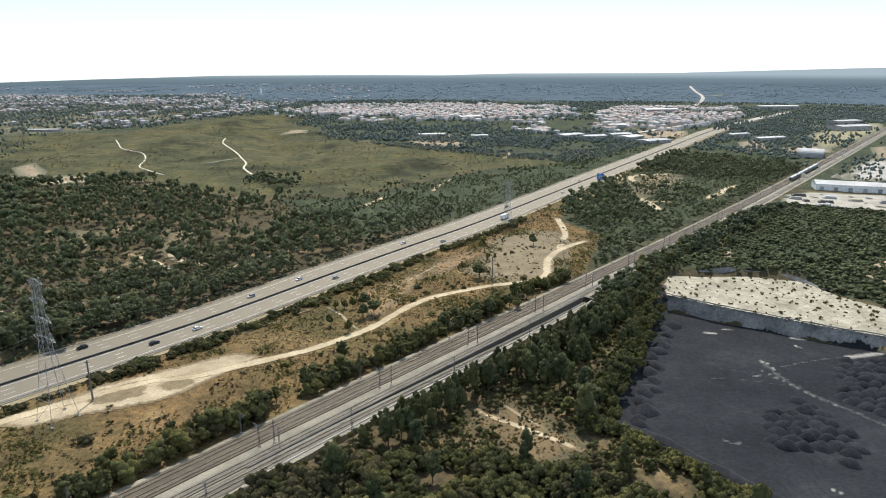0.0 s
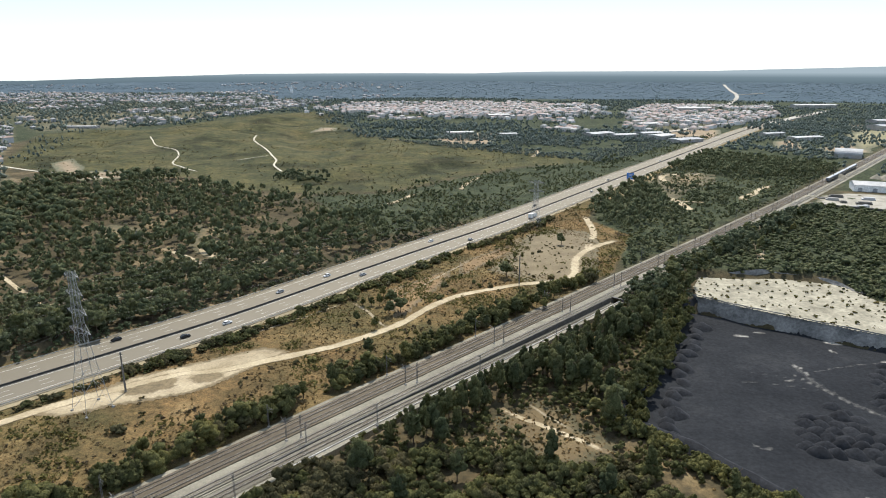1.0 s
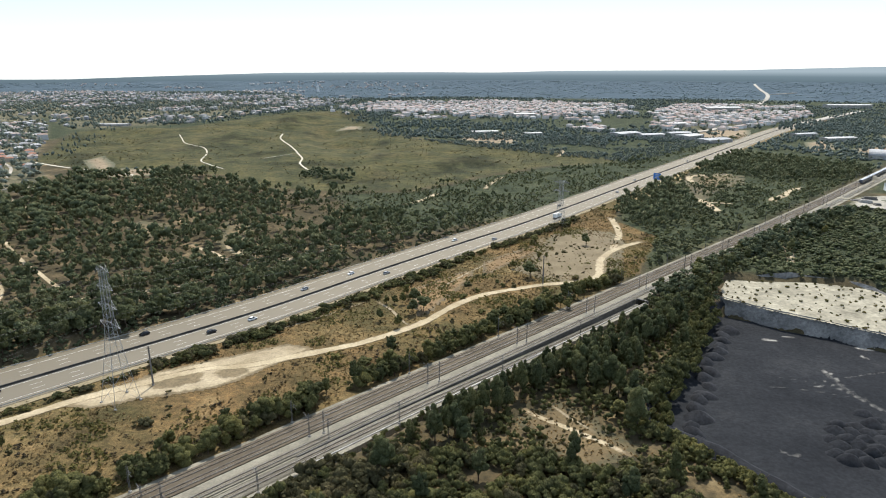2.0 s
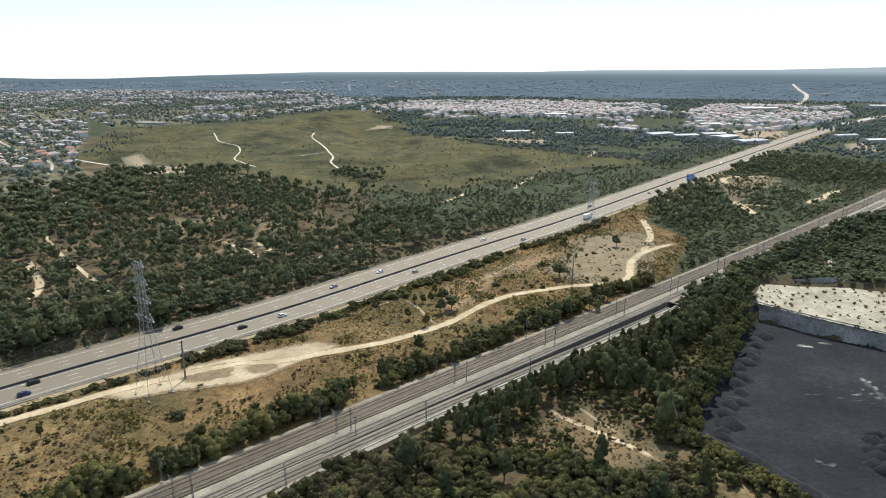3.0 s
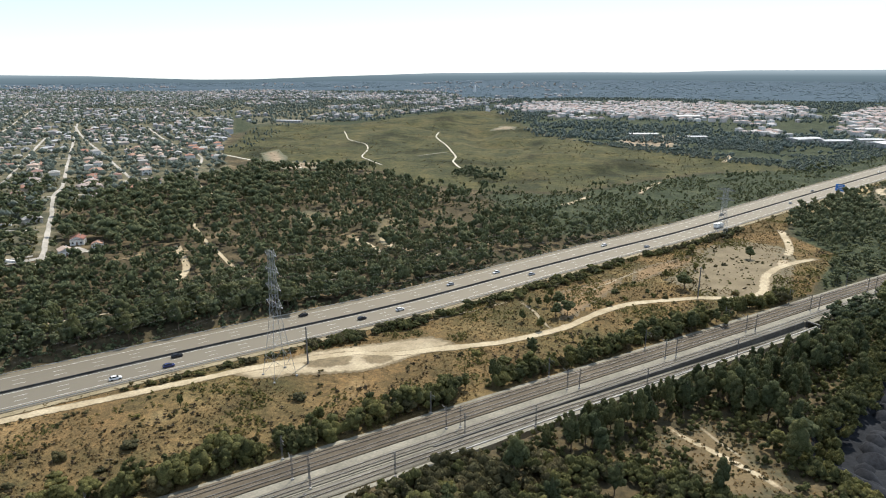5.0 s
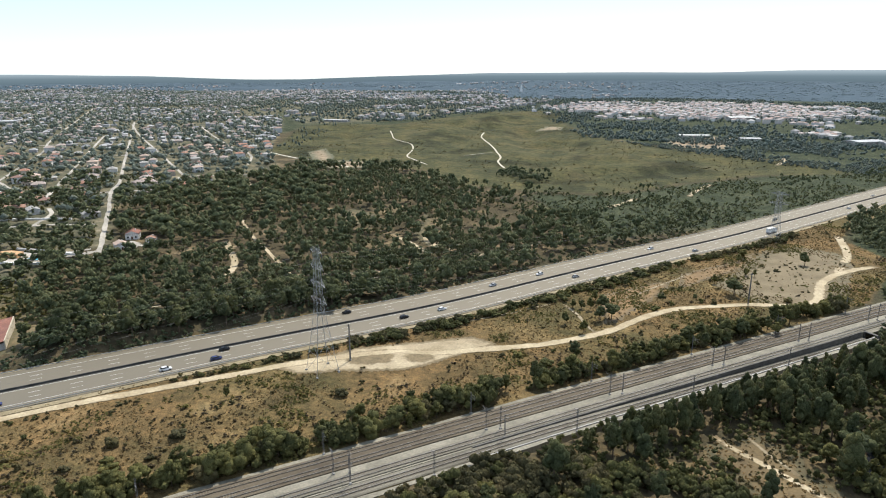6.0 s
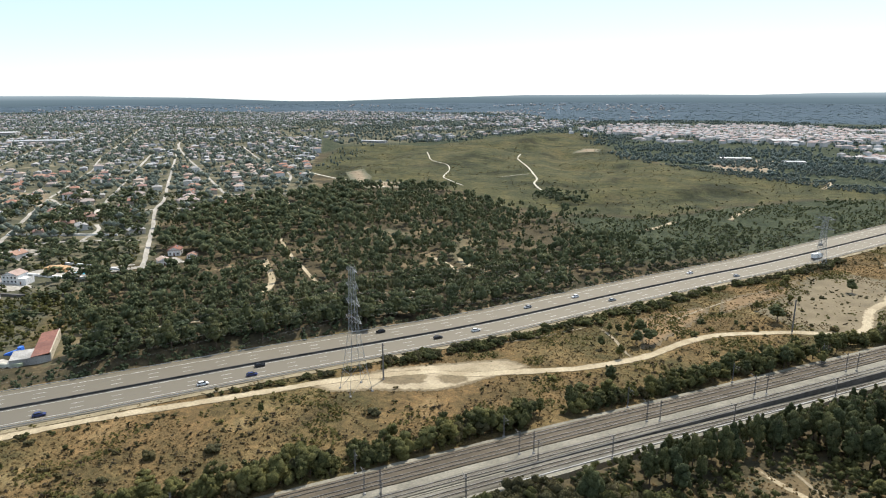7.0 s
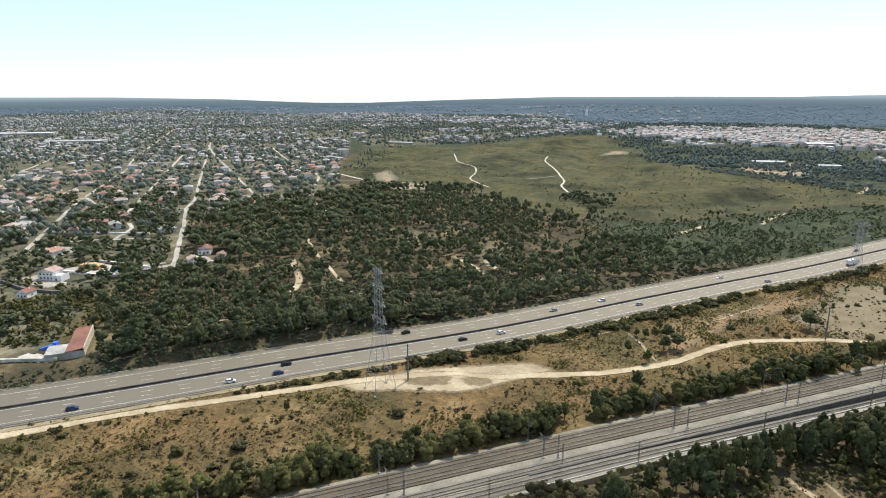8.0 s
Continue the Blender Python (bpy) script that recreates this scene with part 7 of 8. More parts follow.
def build_near_buildings():
    # white villa with its lower wing, orange house, cottage and the long red-roofed barn
    v = thing("villa", "white two-storey villa with a pale tiled roof", "house", flat_spot(-387, 224, 20, 0.85))
    part("wall", gabled(Build().box(-6, -5, -0.5, 6, 5, 6.0), -6, -5, 6, 5, 6.0, 2.2).mesh("wall", WHITEWALL), v)
    part("roof", gable_roof(Build(), -6, -5, 6, 5, 6.1, 2.2, 0.6, 0.0).mesh("roof", rough_material("pink_tiles", (0.3, 0.21, 0.17), (0.42, 0.31, 0.26), 0.3, 2.0, 0.85)), v)
    part("wing", Build().box(6, -6.5, -0.5, 13, 2, 3.4).mesh("wing", WHITEWALL), v, "lower white wing")
    part("terrace_rail", Build().box(6.0, -6.6, 3.4, 13, -6.4, 4.3).box(12.8, -6.5, 3.4, 13, 2, 4.3).mesh("terrace_rail", WHITEWALL), v)
    for sx in (-4, -1.2, 1.6, 4.2):
        for z in (0.9, 3.7):
            part("window", PANE, v, m=pose(sx, -5.03, z))
    part("door", DOOR, v, m=pose(9, -6.54, 0))
    o = thing("orange_house", "low ochre house with a flat-pitched clay roof", "house", flat_spot(-386, 250, 18, 0.72))
    part("wall", gabled(Build().box(-10, -4, -0.5, 10, 4, 3.6), -10, -4, 10, 4, 3.6, 1.0).mesh("wall", ORANGE), o)
    part("roof", gable_roof(Build(), -10, -4, 10, 4, 3.7, 1.0, 0.4, 0.0).mesh("roof", ORANGE), o)
    for sx in (-7, -3, 1, 5):
        part("window", PANE, o, m=pose(sx, -4.03, 1.0))
    part("door", DOOR, o, m=pose(8.2, -4.03, 0))
    p = thing("pool", "small turquoise garden pool with a pale rim", "pool", flat_spot(-368, 252, 20))
    part("rim", Build().box(-4.5, -2.5, 0, 4.5, 2.5, 0.35).mesh("rim", CONCRETE), p)
    part("water", Build().box(-4, -2, 0.3, 4, 2, 0.36).mesh("water", WATERBLUE), p)
    for x, y, t, k, lab, roof in ((-339, 290, 60, 0.85, "small white cottage with an orange gable roof", None), (-352, 312, 35, 0.95, "low house with a faded red roof among pines", BRICKRED), (-333, 309, 35, 0.7, "small house with an orange clay roof", None),
                            (-366, 197, 20, 0.8, "small brown-roofed outhouse behind a hedge", BRICKRED), (-415, 200, 20, 1.0, "white house in a walled garden", None), (-440, 258, 15, 1.1, "white house with a pale roof", None)):
        h = house_model(8.5, 9, 4.0, 1.9, 0.0, lab, roof, WHITEWALL)
        h.matrix_basis = flat_spot(x, y, t, k)
        tagged(h, group="houses by the wood")
    barn = thing("barn", "long cream-walled barn with a red tile lean-to roof", "barn", flat_spot(-271, 162.7, 138.5))
    part("wall", Build().box(-15, -6.0, -0.8, 15, -5.6, 4.5).mesh("wall", rough_material("cream_render", (0.42, 0.36, 0.26), (0.58, 0.51, 0.39), 0.2, 1.2, 0.85)), barn, "long cream side wall")
    for sx in (-14.8, 14.8):
        part("end_wall", Build().box(sx - 0.2, -5.6, -0.8, sx + 0.2, 0.58, 3.3).mesh("end_wall", CONCRETE), barn)
    part("back_wall", Build().box(-15, 0.6, -0.8, 15, 1.0, 3.3).mesh("back_wall", CONCRETE), barn)
    part("roof", Build().add([(-15.2, -5.7, 4.3), (15.2, -5.7, 4.3), (15.2, 1.4, 3.4), (-15.2, 1.4, 3.4), (-15.2, -5.7, 4.1), (15.2, -5.7, 4.1), (15.2, 1.4, 3.2), (-15.2, 1.4, 3.2)],
                             [(0, 1, 2, 3), (7, 6, 5, 4), (0, 4, 5, 1), (1, 5, 6, 2), (2, 6, 7, 3), (3, 7, 4, 0)]).mesh("roof", BRICKRED), barn)
    part("annex", Build().box(-15, 1.02, -0.8, -4, 9, 2.9).box(-15.2, 0.9, 2.9, -3.8, 9.2, 3.1).mesh("annex", CONCRETE), barn, "flat-roofed concrete annex")
    for poly in ([(-402, 233), (-364, 243), (-358, 262), (-398, 258)], [(-405, 212), (-372, 210), (-366, 222), (-400, 228)], [(-362, 262), (-352, 262), (-340, 282), (-346, 286)], [(-470, 262), (-440, 268), (-436, 282), (-466, 278)], [(-350, 296), (-334, 292), (-330, 300), (-346, 306)], [(-282, 148), (-268, 152), (-262, 147), (-280, 138)]):
        rel = lambda X, Y: ground_height(X, Y)
        tagged(new("paved_yard", patch_mesh("paved_yard", poly, 0.12, STREET, 1.5, rel)), "pale paved yard round a house", "yard", kind="structure")
    # play things and a painted wall beside the barn
    s = thing("blue_slide", "bright blue inflatable slide in a garden", "slide", flat_spot(-279, 155, 30))
    part("slide_bed", Build().add([(-3, -1, 0.3), (3, -1, 2.4), (3, 1, 2.4), (-3, 1, 0.3), (-3, -1, 0), (3, -1, 0), (3, 1, 0), (-3, 1, 0)], [(0, 1, 2, 3), (0, 4, 5, 1), (1, 5, 6, 2), (2, 6, 7, 3), (3, 7, 4, 0)]).mesh("slide_bed", BLUEPLASTIC), s)
    part("tower", Build().box(3, -1.3, 0, 5, 1.3, 3.4, 0.2).mesh("tower", BLUEPLASTIC), s)
    w = Build()
    q = Line([(-262, 149), (-277, 140), (-296, 128), (-330, 105)])
    for k in np.arange(0, q.length - 4, 4.0):
        (x0, y0), (x1, y1) = q.at(k), q.at(k + 4)
        w.bar((x0, y0, 0.9), (x1, y1, 0.9), 0.9, None, 4)
    tagged(new("boundary_wall", w.mesh("boundary_wall", rough_material("painted_wall", (0.3, 0.33, 0.22), (0.6, 0.58, 0.5), 0.15, 0.5, 0.9))), "low garden wall with faded painted patches", "wall", kind="structure")
    for ln, mat, lab, hh in ((Line([(-405, 205), (-372, 203), (-330, 219)]), DARKCONC, "dark garden wall along a plot", 1.6), (Line([(-405, 235), (-372, 240), (-345, 250)]), WHITEWALL, "white garden wall round the villa", 1.5),
                             (Line([(-400, 262), (-370, 266), (-345, 268)]), WHITEWALL, "white garden wall behind the ochre house", 1.5), (Line([(-520, 300), (-480, 318), (-440, 338)]), WHITEWALL, "pale garden wall along the street", 1.5)):
        b = Build()
        for k in np.arange(0, ln.length - 3, 3.0):
            (x0, y0), (x1, y1) = ln.at(k), ln.at(k + 3.02)
            zz = float(ground_height(np.array([x0]), np.array([y0]))[0])
            b.bar((x0, y0, zz + hh / 2), (x1, y1, zz + hh / 2), hh * 0.62, None, 4)
        tagged(new("garden_wall", b.mesh("garden_wall", mat)), lab, "wall", kind="structure")


build_near_buildings()


def build_industry():
    # x, y, turn, length, depth, height
    d = math.degrees(math.atan2(-41, 38))
    shed("warehouse", "long white warehouse with a pale sheet roof", 411, 599, -19, 112, 22, 6.5, 2.4, WHITEWALL, SHEETROOF, "warehouse")
    shed("hangar", "grey barrel-roofed hangar with pale walls", 480, 846, -30, 30, 24, 5.0, 6.5, CONCRETE, GREYROOF, "hangar", True)
    for x, y, t, w, dd, h, mat, lab in ((212, 1100, 35, 48, 26, 6, GREYROOF, "low grey sheet-roofed industrial shed"), (250, 1085, 20, 42, 22, 6, GREYROOF, "low grey sheet-roofed industrial shed"), (300, 1115, 20, 40, 24, 6, GREYROOF, "grey sheet-roofed industrial shed"),
                                        (305, 1062, 40, 40, 26, 6, SHEETROOF, "pale sheet-roofed industrial shed"), (330, 1020, 30, 50, 26, 5, GREYROOF, "low grey sheet-roofed industrial shed"), (340, 1290, 25, 46, 24, 7, SHEETROOF, "long pale sheet-roofed industrial hall"),
                                        (850, 1390, 20, 70, 28, 7, GREYROOF, "grey industrial hall beside the railway"), (770, 1240, 18, 74, 34, 9, GREYROOF, "broad grey-blue hall in open grass"), (530, 1060, 20, 56, 18, 5, SHEETROOF, "low pale storage shed"), (505, 1120, 25, 44, 16, 5, GREYROOF, "low grey storage shed"),
                                        (-20, 1120, 15, 46, 16, 5, SHEETROOF, "pale-roofed shed at the wood's edge"), (60, 1090, 15, 30, 14, 5, GREYROOF, "grey-roofed shed at the wood's edge"), (-740, 1215, 5, 60, 14, 4, SHEETROOF, "long pale greenhouse roof"),
                                        (-1390, 905, 40, 120, 40, 7, GREYROOF, "grey hall at the suburb's edge"), (-1760, 1010, 40, 140, 40, 8, SHEETROOF, "pale hall at the suburb's edge"), (620, 560, d, 70, 20, 7, SHEETROOF, "pale warehouse behind the yard"),
                                        (560, 1700, 10, 90, 25, 12, SHEETROOF, "pale hall above the town"), (960, 1900, 5, 120, 30, 10, SHEETROOF, "pale hall at the plain's edge"), (60, 1500, 20, 50, 20, 8, SHEETROOF, "pale hall in the town")):
        shed("industrial_shed", lab, x, y, t, w, dd, h, h * 0.22, CONCRETE, mat)
    # slim white tower far off in the woods
    t = thing("tower", "slim white water tower above distant woods", "tower", flat_spot(-840, 3062, 0))
    part("shaft", Build().bar((0, 0, -2), (0, 0, 22), 6.5, 5.0, 12).mesh("shaft", WHITEWALL), t)
    part("head", Build().bar((0, 0, 22), (0, 0, 34), 4.6, 1.2, 12).mesh("head", WHITEWALL), t)
    # pale spoil and stacked goods round the warehouse
    soft_patch("storage_yard", STORAGE, dirt_material("yard_gravel", (0.24, 0.22, 0.18), (0.4, 0.37, 0.31), (0.1, 0.1, 0.06), (0.18, 0.16, 0.1), 0.7), "pale gravel storage yard beside the warehouse", "yard", 8.0, 0.12)
    soft_patch("rubble_yard", [(416, 668), (485, 762), (606, 885), (690, 860), (560, 700), (477, 660)], dirt_material("rubble", (0.26, 0.25, 0.22), (0.42, 0.4, 0.36), (0.1, 0.1, 0.065), (0.18, 0.16, 0.1), 0.75), "pale rubble yard behind the warehouse", "yard", 14.0, 0.15)
    q = np.random.default_rng(6)
    for i in range(26):
        x, y = float(q.uniform(300, 440)), float(q.uniform(520, 578))
        if y - 510 < (350 - x) * 0.5:
            continue
        w, dd, h = q.uniform(1.5, 6), q.uniform(1.2, 3), q.uniform(0.8, 2.6)
        b = new("material_stack", Build().box(-w, -dd, 0, w, dd, h * 0.55, 0.1).box(-w * 0.7, -dd * 0.8, h * 0.55, w * 0.9, dd * 0.8, h, 0.1).mesh("material_stack", (CONCRETE, GREYROOF, SAND, DARKCONC)[i % 4]))
        b.matrix_basis = flat_spot(x, y, -19 + float(q.normal(0, 6)))
        tagged(b, "stack of building goods in a storage yard", "stack", "stacked goods")
    ln = Line([(282, 541), (310, 527), (354, 505), (420, 478)])
    b = Build()
    for k in np.arange(0, ln.length - 4, 4.0):
        (x0, y0), (x1, y1) = ln.at(k), ln.at(k + 4)
        b.bar((x0, y0, 1.0), (x1, y1, 1.0), 1.2)
    tagged(new("yard_wall", b.mesh("yard_wall", DARKCONC)), "dark boundary wall of the storage yard", "wall", kind="structure")
    r = np.random.default_rng(5)
    for i in range(16):
        x, y = 430 + r.uniform(-60, 90), 655 + r.uniform(-28, 40)
        b = new("gravel_mound", Build().bar((0, 0, -0.5), (0, 0, r.uniform(3, 7)), r.uniform(6, 10), 0.6, 9).mesh("gravel_mound", GRAVEL if i % 3 else SAND))
        b.matrix_basis = flat_spot(float(x), float(y), float(r.uniform(0, 90)))
        tagged(b, "pale mound of gravel behind the warehouse", "mound", "gravel mounds")
    for pts, half in ((FARLINE, 7), ([(608, 1362), (785, 1590), (928, 1760)], 9), (FARSPUR, 5), ([(300, 1140), (380, 1200), (430, 1290)], 5)):
        ln = Line(pts)
        tagged(new("far_road", ribbon_mesh("far_road", ln, -half, half, 0, ln.length, 2.2, STREET, 20, 1.0, 0.5, 3, 3.0)), "pale far road through the woods", "road", kind="structure")


build_industry()


# ---- pylons, posts and masts ----
def pylon(x, y, turn, height, label, widths=(4.6, 3.0, 1.35, 0.75), arms=((28.5, 6.6), (35.0, 6.0), (41.5, 5.2), (47.5, 4.4)), bar=0.03):
    ob = thing("pylon", label, "pylon", pose(x, y, 0, 0, 0, turn), "power pylons")
    k = height / 49.0
    half = lambda z: np.interp(z / k, [0, 12, 26, 49], widths) * k
    levels = [q * k for q in (0, 8, 14.5, 20, 24.5, 28.5, 32, 35, 38.5, 41.5, 45, 49)]
    corners = lambda z: [(sx * half(z), sy * half(z), z) for sx, sy in ((-1, -1), (1, -1), (1, 1), (-1, 1))]
    for c in range(4):
        b = Build()
        pts = [(corners(z)[c][0] + e * 0.055, corners(z)[c][1] + g * 0.055, z) for z in levels for e, g in ((-1, -1), (1, -1), (1, 1), (-1, 1))]
        b.add(pts, [(4 * i + q, 4 * i + (q + 1) % 4, 4 * i + 4 + (q + 1) % 4, 4 * i + 4 + q) for i in range(len(levels) - 1) for q in range(4)])
        part("leg", b.mesh("leg", LATTICE), ob)
    b = Build()
    for a, z in zip(levels, levels[1:]):
        for c in range(4):
            d = (c + 1) % 4
            b.bar(corners(a)[c], corners(z)[d], bar)
            b.bar(corners(a)[d], corners(z)[c], bar)
            b.bar(corners(z)[c], corners(z)[d], bar)
    part("bracing", b.mesh("bracing", LATTICE), ob)
    ends = []
    for z, reach in ((a * k, q * k) for a, q in arms):
        for s in (-1, 1):
            b = Build()
            tip = (s * reach, 0, z + 0.3 * k)
            for sy in (-1, 1):
                b.bar((s * half(z), sy * half(z), z), tip, 2 * bar)
                b.bar((s * half(z), sy * half(z), z + 2.2 * k), tip, 1.8 * bar)
                for t in (0.3, 0.6):
                    lo = [s * half(z) + (tip[0] - s * half(z)) * t, sy * half(z) * (1 - t), z + 0.3 * k * t]
                    b.bar(lo, (lo[0], lo[1], z + 2.2 * k * (1 - t) + 0.3 * k * t), 0.035)
            part("cross_arm", b.mesh("cross_arm", LATTICE), ob)
            ins = Build()
            for i in range(5):
                ins.bar((tip[0], 0, tip[2] - 0.3 * i - 0.1), (tip[0], 0, tip[2] - 0.3 * i - 0.35), 0.14, 0.08, 6)
            part("insulator", ins.mesh("insulator", GLASS), ob)
            ends.append(ob.matrix_basis @ Vector((tip[0], 0, tip[2] - 1.6)))
    feet = Build().box(-0.45, -0.45, -0.3, 0.45, 0.45, 0.3, 0.1).mesh("footing", CONCRETE)
    for sx, sy, _ in corners(0):
        part("footing", feet, ob, m=pose(sx, sy, 0))
    return ends


def build_power_line():
    first = pylon(-126, 189, -31, 48, "tall galvanised lattice pylon with four pairs of cross-arms")
    second = pylon(47, 459, -31, 32.5, "galvanised lattice pylon with two wide cross-arms beside the motorway", (4.6, 3.6, 2.2, 1.7), ((37.5, 9.4), (47.0, 9.0)), 0.055)
    back = [Vector((p[0] - 178, p[1] - 299, p[2])) for p in first]
    onward = [Vector((p[0] + 178, p[1] + 299, p[2] - 4)) for p in second]
    paired = [second[2 * (i // 4) + i % 2] for i in range(8)]
    for A, B in ((first, paired), (back, first), (second, onward)):
        for a, b in zip(A, B):
            w = Build()
            pts = []
            for i in range(17):
                t = i / 16
                q = a.lerp(b, t)
                q.z -= 7.0 * 4 * t * (1 - t)
                pts.append(q)
            side = (b - a).cross(Vector((0, 0, 1))).normalized() * 0.013
            up = Vector((0, 0, 0.013))
            w.add([q + o for q in pts for o in (side, up - side * 0.5, -up - side * 0.5)],
                  [(3 * i + j, 3 * i + (j + 1) % 3, 3 * i + 3 + (j + 1) % 3, 3 * i + 3 + j) for i in range(16) for j in range(3)])
            tagged(new("power_cable", w.mesh("power_cable", MASTGREY)), "thin sagging overhead power cable between pylons", "cable", "power cables")


build_power_line()


def build_posts():
    for x, y, h in ((-121, 201, 15.0), (26, 324, 16.0)):
        ob = thing("utility_post", "tall weathered post with a short crosspiece", "post", pose(x, y, 0.1), "utility posts")
        part("pole", Build().bar((0, 0, -0.5), (0, 0, h), 0.36, 0.24, 8).mesh("pole", MASTGREY), ob)
        part("crosspiece", Build().box(-0.9, -0.08, h - 0.9, 0.9, 0.08, h - 0.7).mesh("crosspiece", MASTGREY), ob)
        part("base", Build().box(-0.35, -0.35, -0.2, 0.35, 0.35, 0.5, 0.08).mesh("base", CONCRETE), ob)


build_posts()


def mast_model(arm, label):
    ob = thing("catenary_mast", label, "mast", group="catenary masts")
    b = Build()
    for s in (-0.17, 0.17):
        b.bar((s, 0, 0), (s, 0, 7.8), 0.085, 0.07)
    for i in range(12):
        b.bar((-0.14 if i % 2 else 0.14, 0, 0.3 + 0.6 * i), (0.14 if i % 2 else -0.14, 0, 0.9 + 0.6 * i), 0.028)
    part("column", b.mesh("column", MASTGREY), ob)
    part("cantilever", Build().bar((0, 0, 6.9), (0, arm, 7.1), 0.05).bar((0, 0, 5.8), (0, arm * 0.85, 7.05), 0.045).bar((0, arm * 0.25, 6.15), (0, arm, 5.9), 0.035).mesh("cantilever", MASTGREY), ob)
    part("insulator", Build().bar((0, arm * 0.08, 6.92), (0, arm * 0.22, 6.96), 0.1, 0.1, 6).mesh("insulator", GLASS), ob)
    part("base", Build().box(-0.4, -0.4, -0.6, 0.4, 0.4, 0.25, 0.05).mesh("base", CONCRETE), ob)
    return ob


def build_masts():
    rows = (((-30, 217), -2.9, 1.0), ((-23, 210), 2.6, 0), ((-20, 213), -2.6, 0), ((-29, 182), 2.4, 0), ((-12, 204), -2.4, 0))
    for n, ((ax, ay), arm, _) in enumerate(rows):
        u, s = (float(q[0]) for q in RAILWAY.near(np.array([ax]), np.array([ay])))
        u = (-0.2, 10.6, 12.2, 24.4, 17.0)[n]
        model, k0 = None, s - 50 * int((s - 60) // 50)
        for q in np.arange(k0, 1500 if n < 3 else 570, 50.0):
            if n == 4 and q > 420:
                continue
            x, y = RAILWAY.at(q, u)
            m = pose(float(x), float(y), 0.35, 0, 0, RAILWAY.heading(q))
            if model is None:
                model = mast_model(arm, "slim grey steel mast with a cantilever over the track")
                model.matrix_basis = m
            else:
                copy_thing(model, m)


build_masts()


# ---- vehicles ----
def car_model(label, colour, gloss=0.25):
    paint = plain("car_paint", colour, gloss)
    ob = thing("car", label, "car", group="cars on the motorway")

    def loft(sections):
        b = Build()
        pts = []
        for x, y, z0, z1 in sections:
            pts += [(x, -y, z0), (x, y, z0), (x, y * 0.97, z1 * 0.75 + z0 * 0.25), (x, y * 0.84, z1), (x, -y * 0.84, z1), (x, -y * 0.97, z1 * 0.75 + z0 * 0.25)]
        fs = []
        for i in range(len(sections) - 1):
            fs += [(6 * i + j, 6 * (i + 1) + j, 6 * (i + 1) + (j + 1) % 6, 6 * i + (j + 1) % 6) for j in range(6)]
        return b.add(pts, fs + [tuple(range(5, -1, -1)), tuple(range(6 * len(sections) - 6, 6 * len(sections)))])

    part("body", loft([(-2.15, 0.72, 0.38, 0.8), (-2.05, 0.86, 0.28, 0.95), (-1.2, 0.89, 0.24, 1.0), (0.9, 0.89, 0.24, 0.98), (1.8, 0.86, 0.27, 0.82), (2.15, 0.7, 0.36, 0.66)]).mesh("body", paint, False), ob)
    part("cabin", loft([(-1.9, 0.74, 0.9, 1.02), (-1.35, 0.76, 0.9, 1.42), (0.0, 0.76, 0.9, 1.48), (0.45, 0.74, 0.9, 1.38), (1.15, 0.72, 0.9, 0.98)]).mesh("cabin", GLASS), ob, "dark tinted windows")
    part("roof", loft([(-1.4, 0.66, 1.36, 1.46), (0.0, 0.68, 1.4, 1.52), (0.4, 0.64, 1.36, 1.44)]).mesh("roof", paint), ob)
    tyre = Build().bar((0, -0.1, 0), (0, 0.1, 0), 0.32, None, 12).mesh("wheel", RUBBER)
    for x in (-1.3, 1.35):
        for y in (-0.82, 0.82):
            part("wheel", tyre, ob, m=pose(x, y, 0.32))
    lamp = Build().box(-0.04, -0.16, -0.07, 0.04, 0.16, 0.07, 0.02).mesh("headlight", PAINT)
    for y in (-0.55, 0.55):
        part("headlight", lamp, ob, m=pose(2.1, y, 0.6))
    return ob


def on_road(s, u):
    x, y = MOTORWAY.at(s, u)
    return pose(float(x), float(y), 0.315, 0, 0, MOTORWAY.heading(s) + (180 if u < 0 else 0))


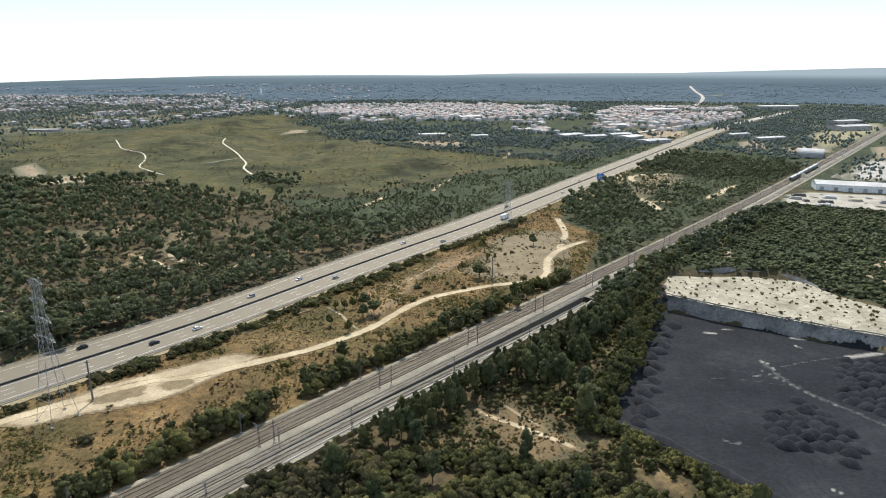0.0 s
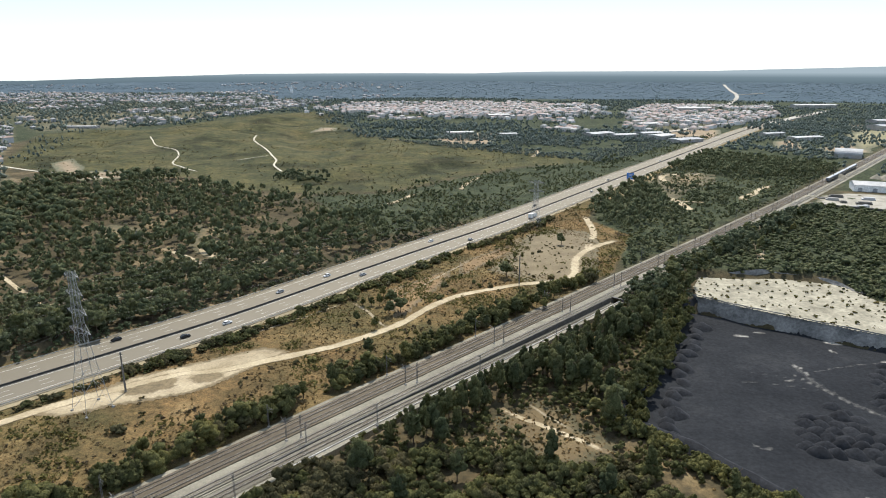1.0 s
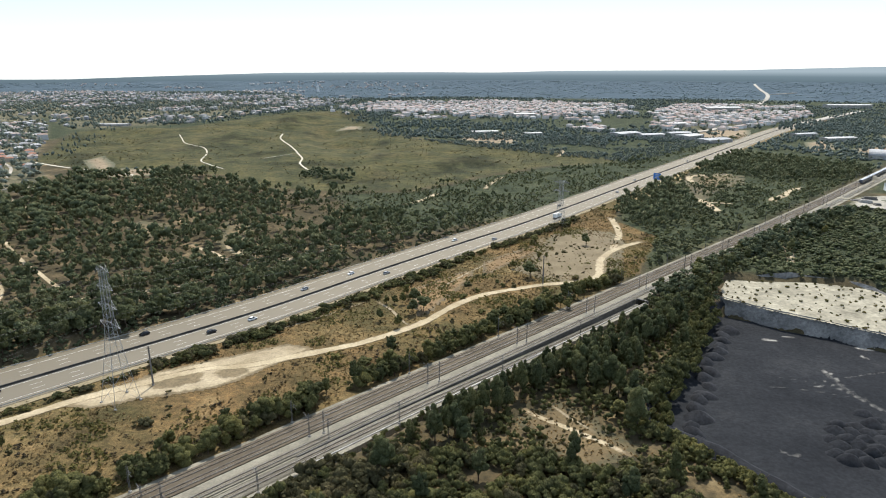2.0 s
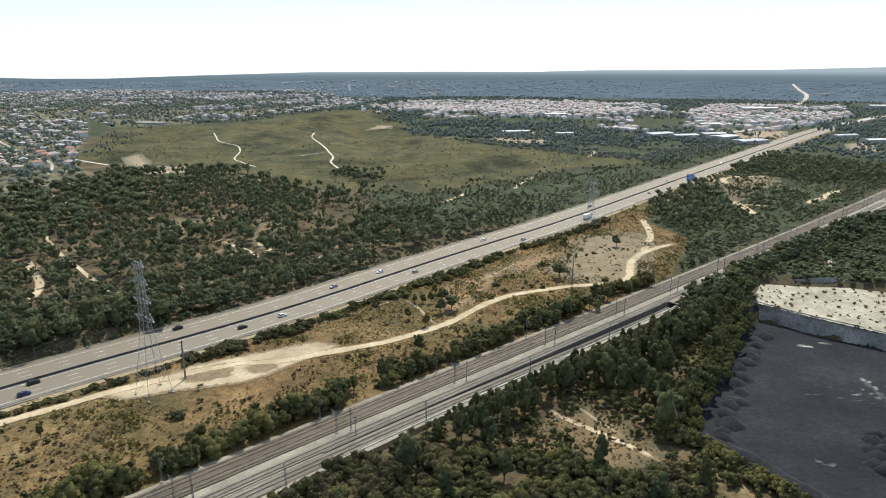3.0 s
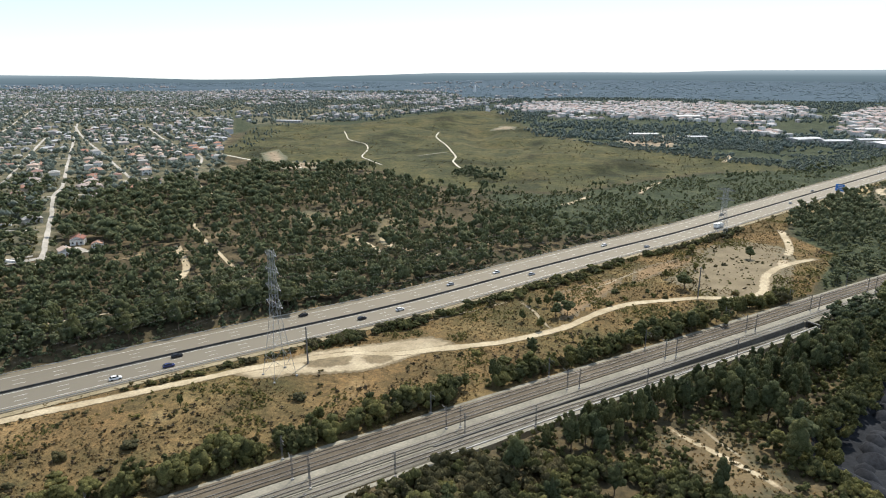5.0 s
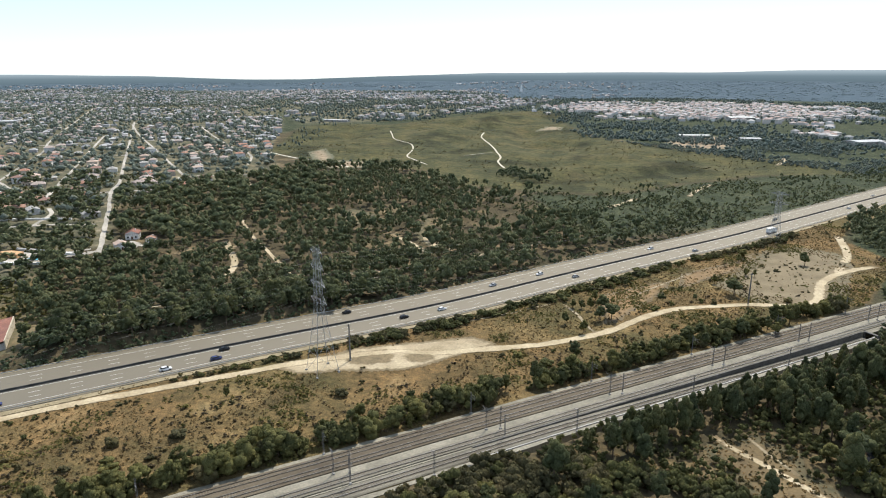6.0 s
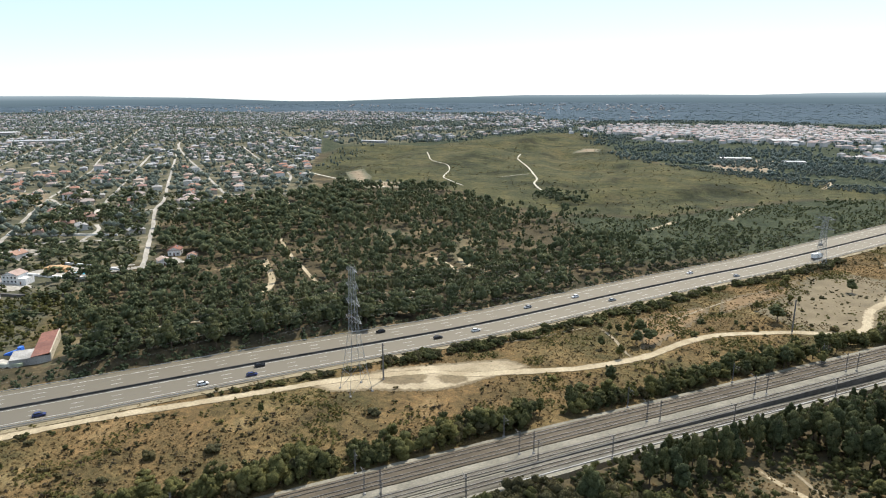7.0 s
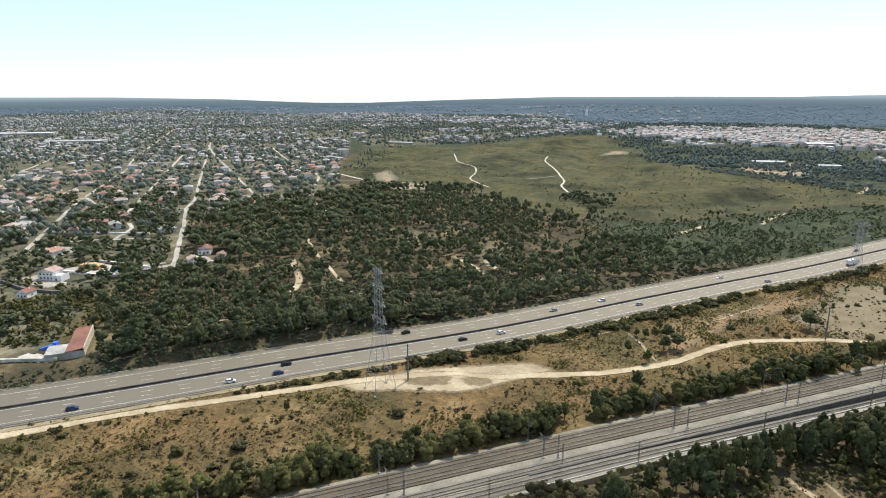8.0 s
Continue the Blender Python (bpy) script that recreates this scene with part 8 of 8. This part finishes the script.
def build_vehicles():
    black = car_model("black hatchback driving on the motorway", (0.012, 0.012, 0.014))
    white = car_model("white saloon driving on the motorway", (0.75, 0.75, 0.74))
    silver = car_model("silver grey saloon driving on the motorway", (0.38, 0.39, 0.4))
    blue = car_model("dark blue car driving on the motorway", (0.03, 0.04, 0.12))
    used = set()
    for (x, y), c in (((-147, 243), black), ((-107, 263), white), ((-97, 306), silver), ((-77, 332), white), ((-58, 335), silver), ((-27, 409), white), ((-1, 414), silver), ((-180, 166), white), ((53, 524), black),
                      ((-172, 189), black), ((-163, 176), blue), ((-215, 125), blue), ((110, 590), white), ((140, 655), silver), ((230, 800), white), ((-120, 248), black)):
        u, s = (float(q[0]) for q in MOTORWAY.near(np.array([x]), np.array([y])))
        lane = min((3.6, 7.3, 11.0), key=lambda q: abs(q - abs(u)))
        m = on_road(s, math.copysign(lane, u))
        if c.name in used:
            copy_thing(c, m)
        else:
            c.matrix_basis = m
            used.add(c.name)
    t = thing("truck", "white box truck on the slow lane", "truck", on_road(float(MOTORWAY.near(np.array([44]), np.array([484]))[1][0]), 11.0))
    part("box", Build().box(-5.2, -1.25, 0.95, 2.4, 1.25, 3.7, 0.03).mesh("box", WHITEWALL), t)
    part("cab", Build().add([(2.6, -1.2, 0.5), (4.6, -1.2, 0.5), (4.6, 1.2, 0.5), (2.6, 1.2, 0.5), (2.6, -1.15, 3.0), (4.1, -1.15, 3.0), (4.1, 1.15, 3.0), (2.6, 1.15, 3.0), (4.6, -1.2, 1.7), (4.6, 1.2, 1.7)],
                            [(3, 2, 1, 0), (4, 5, 6, 7), (0, 1, 8, 5, 4), (3, 7, 6, 9, 2), (1, 2, 9, 8), (8, 9, 6, 5), (0, 4, 7, 3)]).mesh("cab", WHITEWALL), t)
    part("chassis", Build().box(-5.2, -0.5, 0.6, 4.2, 0.5, 0.95).mesh("chassis", RUBBER), t)
    part("windscreen", Build().add([(4.62, -1.0, 1.75), (4.62, 1.0, 1.75), (4.16, 1.0, 2.85), (4.16, -1.0, 2.85)], [(0, 1, 2, 3)]).mesh("windscreen", GLASS), t)
    wheel = Build().bar((0, -0.15, 0), (0, 0.15, 0), 0.48, None, 12).mesh("wheel", RUBBER)
    for x in (-4.0, -2.8, 3.4):
        for y in (-1.05, 1.05):
            part("wheel", wheel, t, m=pose(x, y, 0.48))
    # passenger train far along the line
    s0 = float(RAILWAY.near(np.array([352]), np.array([655]))[1][0])
    tr = thing("train", "dark passenger train with a pale roof on the railway", "train")
    dark, pale = plain("train_side", (0.07, 0.08, 0.1), 0.4), plain("train_roof", (0.5, 0.52, 0.55), 0.5)
    for i in range(5):
        x, y = RAILWAY.at(s0 + 13 + 26.2 * i, 7.6)
        m = pose(float(x), float(y), 0.78, 0, 0, RAILWAY.heading(s0 + 13 + 26.2 * i))
        c = part("coach", Build().box(-12.8, -1.45, 0.9, 12.8, 1.45, 3.6, 0.06).mesh("coach", dark), tr, m=m)
        part("coach_roof", Build().box(-12.7, -1.35, 3.6, 12.7, 1.35, 4.1, 0.35).mesh("coach_roof", pale), c)
        part("window_band", Build().box(-11.5, -1.47, 1.9, 11.5, 1.47, 2.8).mesh("window_band", GLASS), c)
        part("bogie", Build().box(-9.5, -1.1, 0, -6.5, 1.1, 0.9, 0.1).mesh("bogie", RUBBER), c)
        part("bogie", Build().box(6.5, -1.1, 0, 9.5, 1.1, 0.9, 0.1).mesh("bogie", RUBBER), c)


build_vehicles()


def build_sign():
    u, s = (float(q[0]) for q in MOTORWAY.near(np.array([148]), np.array([655])))
    x, y = MOTORWAY.at(s, 17.5)
    ob = thing("road_sign", "large blue direction panel on twin posts", "sign", pose(float(x), float(y), 0, 0, 0, MOTORWAY.heading(s) - 90))
    part("panel", Build().box(-3.6, -0.1, 3.2, 3.6, 0.1, 9.2).mesh("panel", BLUEPANEL), ob)
    part("border", Build().box(-3.7, -0.06, 3.1, 3.7, 0.06, 3.2).box(-3.7, -0.06, 9.2, 3.7, 0.06, 9.3).box(-3.7, -0.06, 3.2, -3.6, 0.06, 9.2).box(3.6, -0.06, 3.2, 3.7, 0.06, 9.2).mesh("border", PAINT), ob)
    for k, (w, z) in enumerate(((4.2, 7.6), (3.4, 6.2), (4.6, 4.6))):
        part("lettering_bar", Build().box(-w / 2, -0.13, z, w / 2, -0.1, z + 0.55).mesh("lettering_bar", PAINT), ob, "plain white bar of lettering")
    for sx in (-2.4, 2.4):
        part("post", Build().bar((sx, 0.2, -0.3), (sx, 0.2, 9.0), 0.16).mesh("post", GALVANISED), ob)


build_sign()
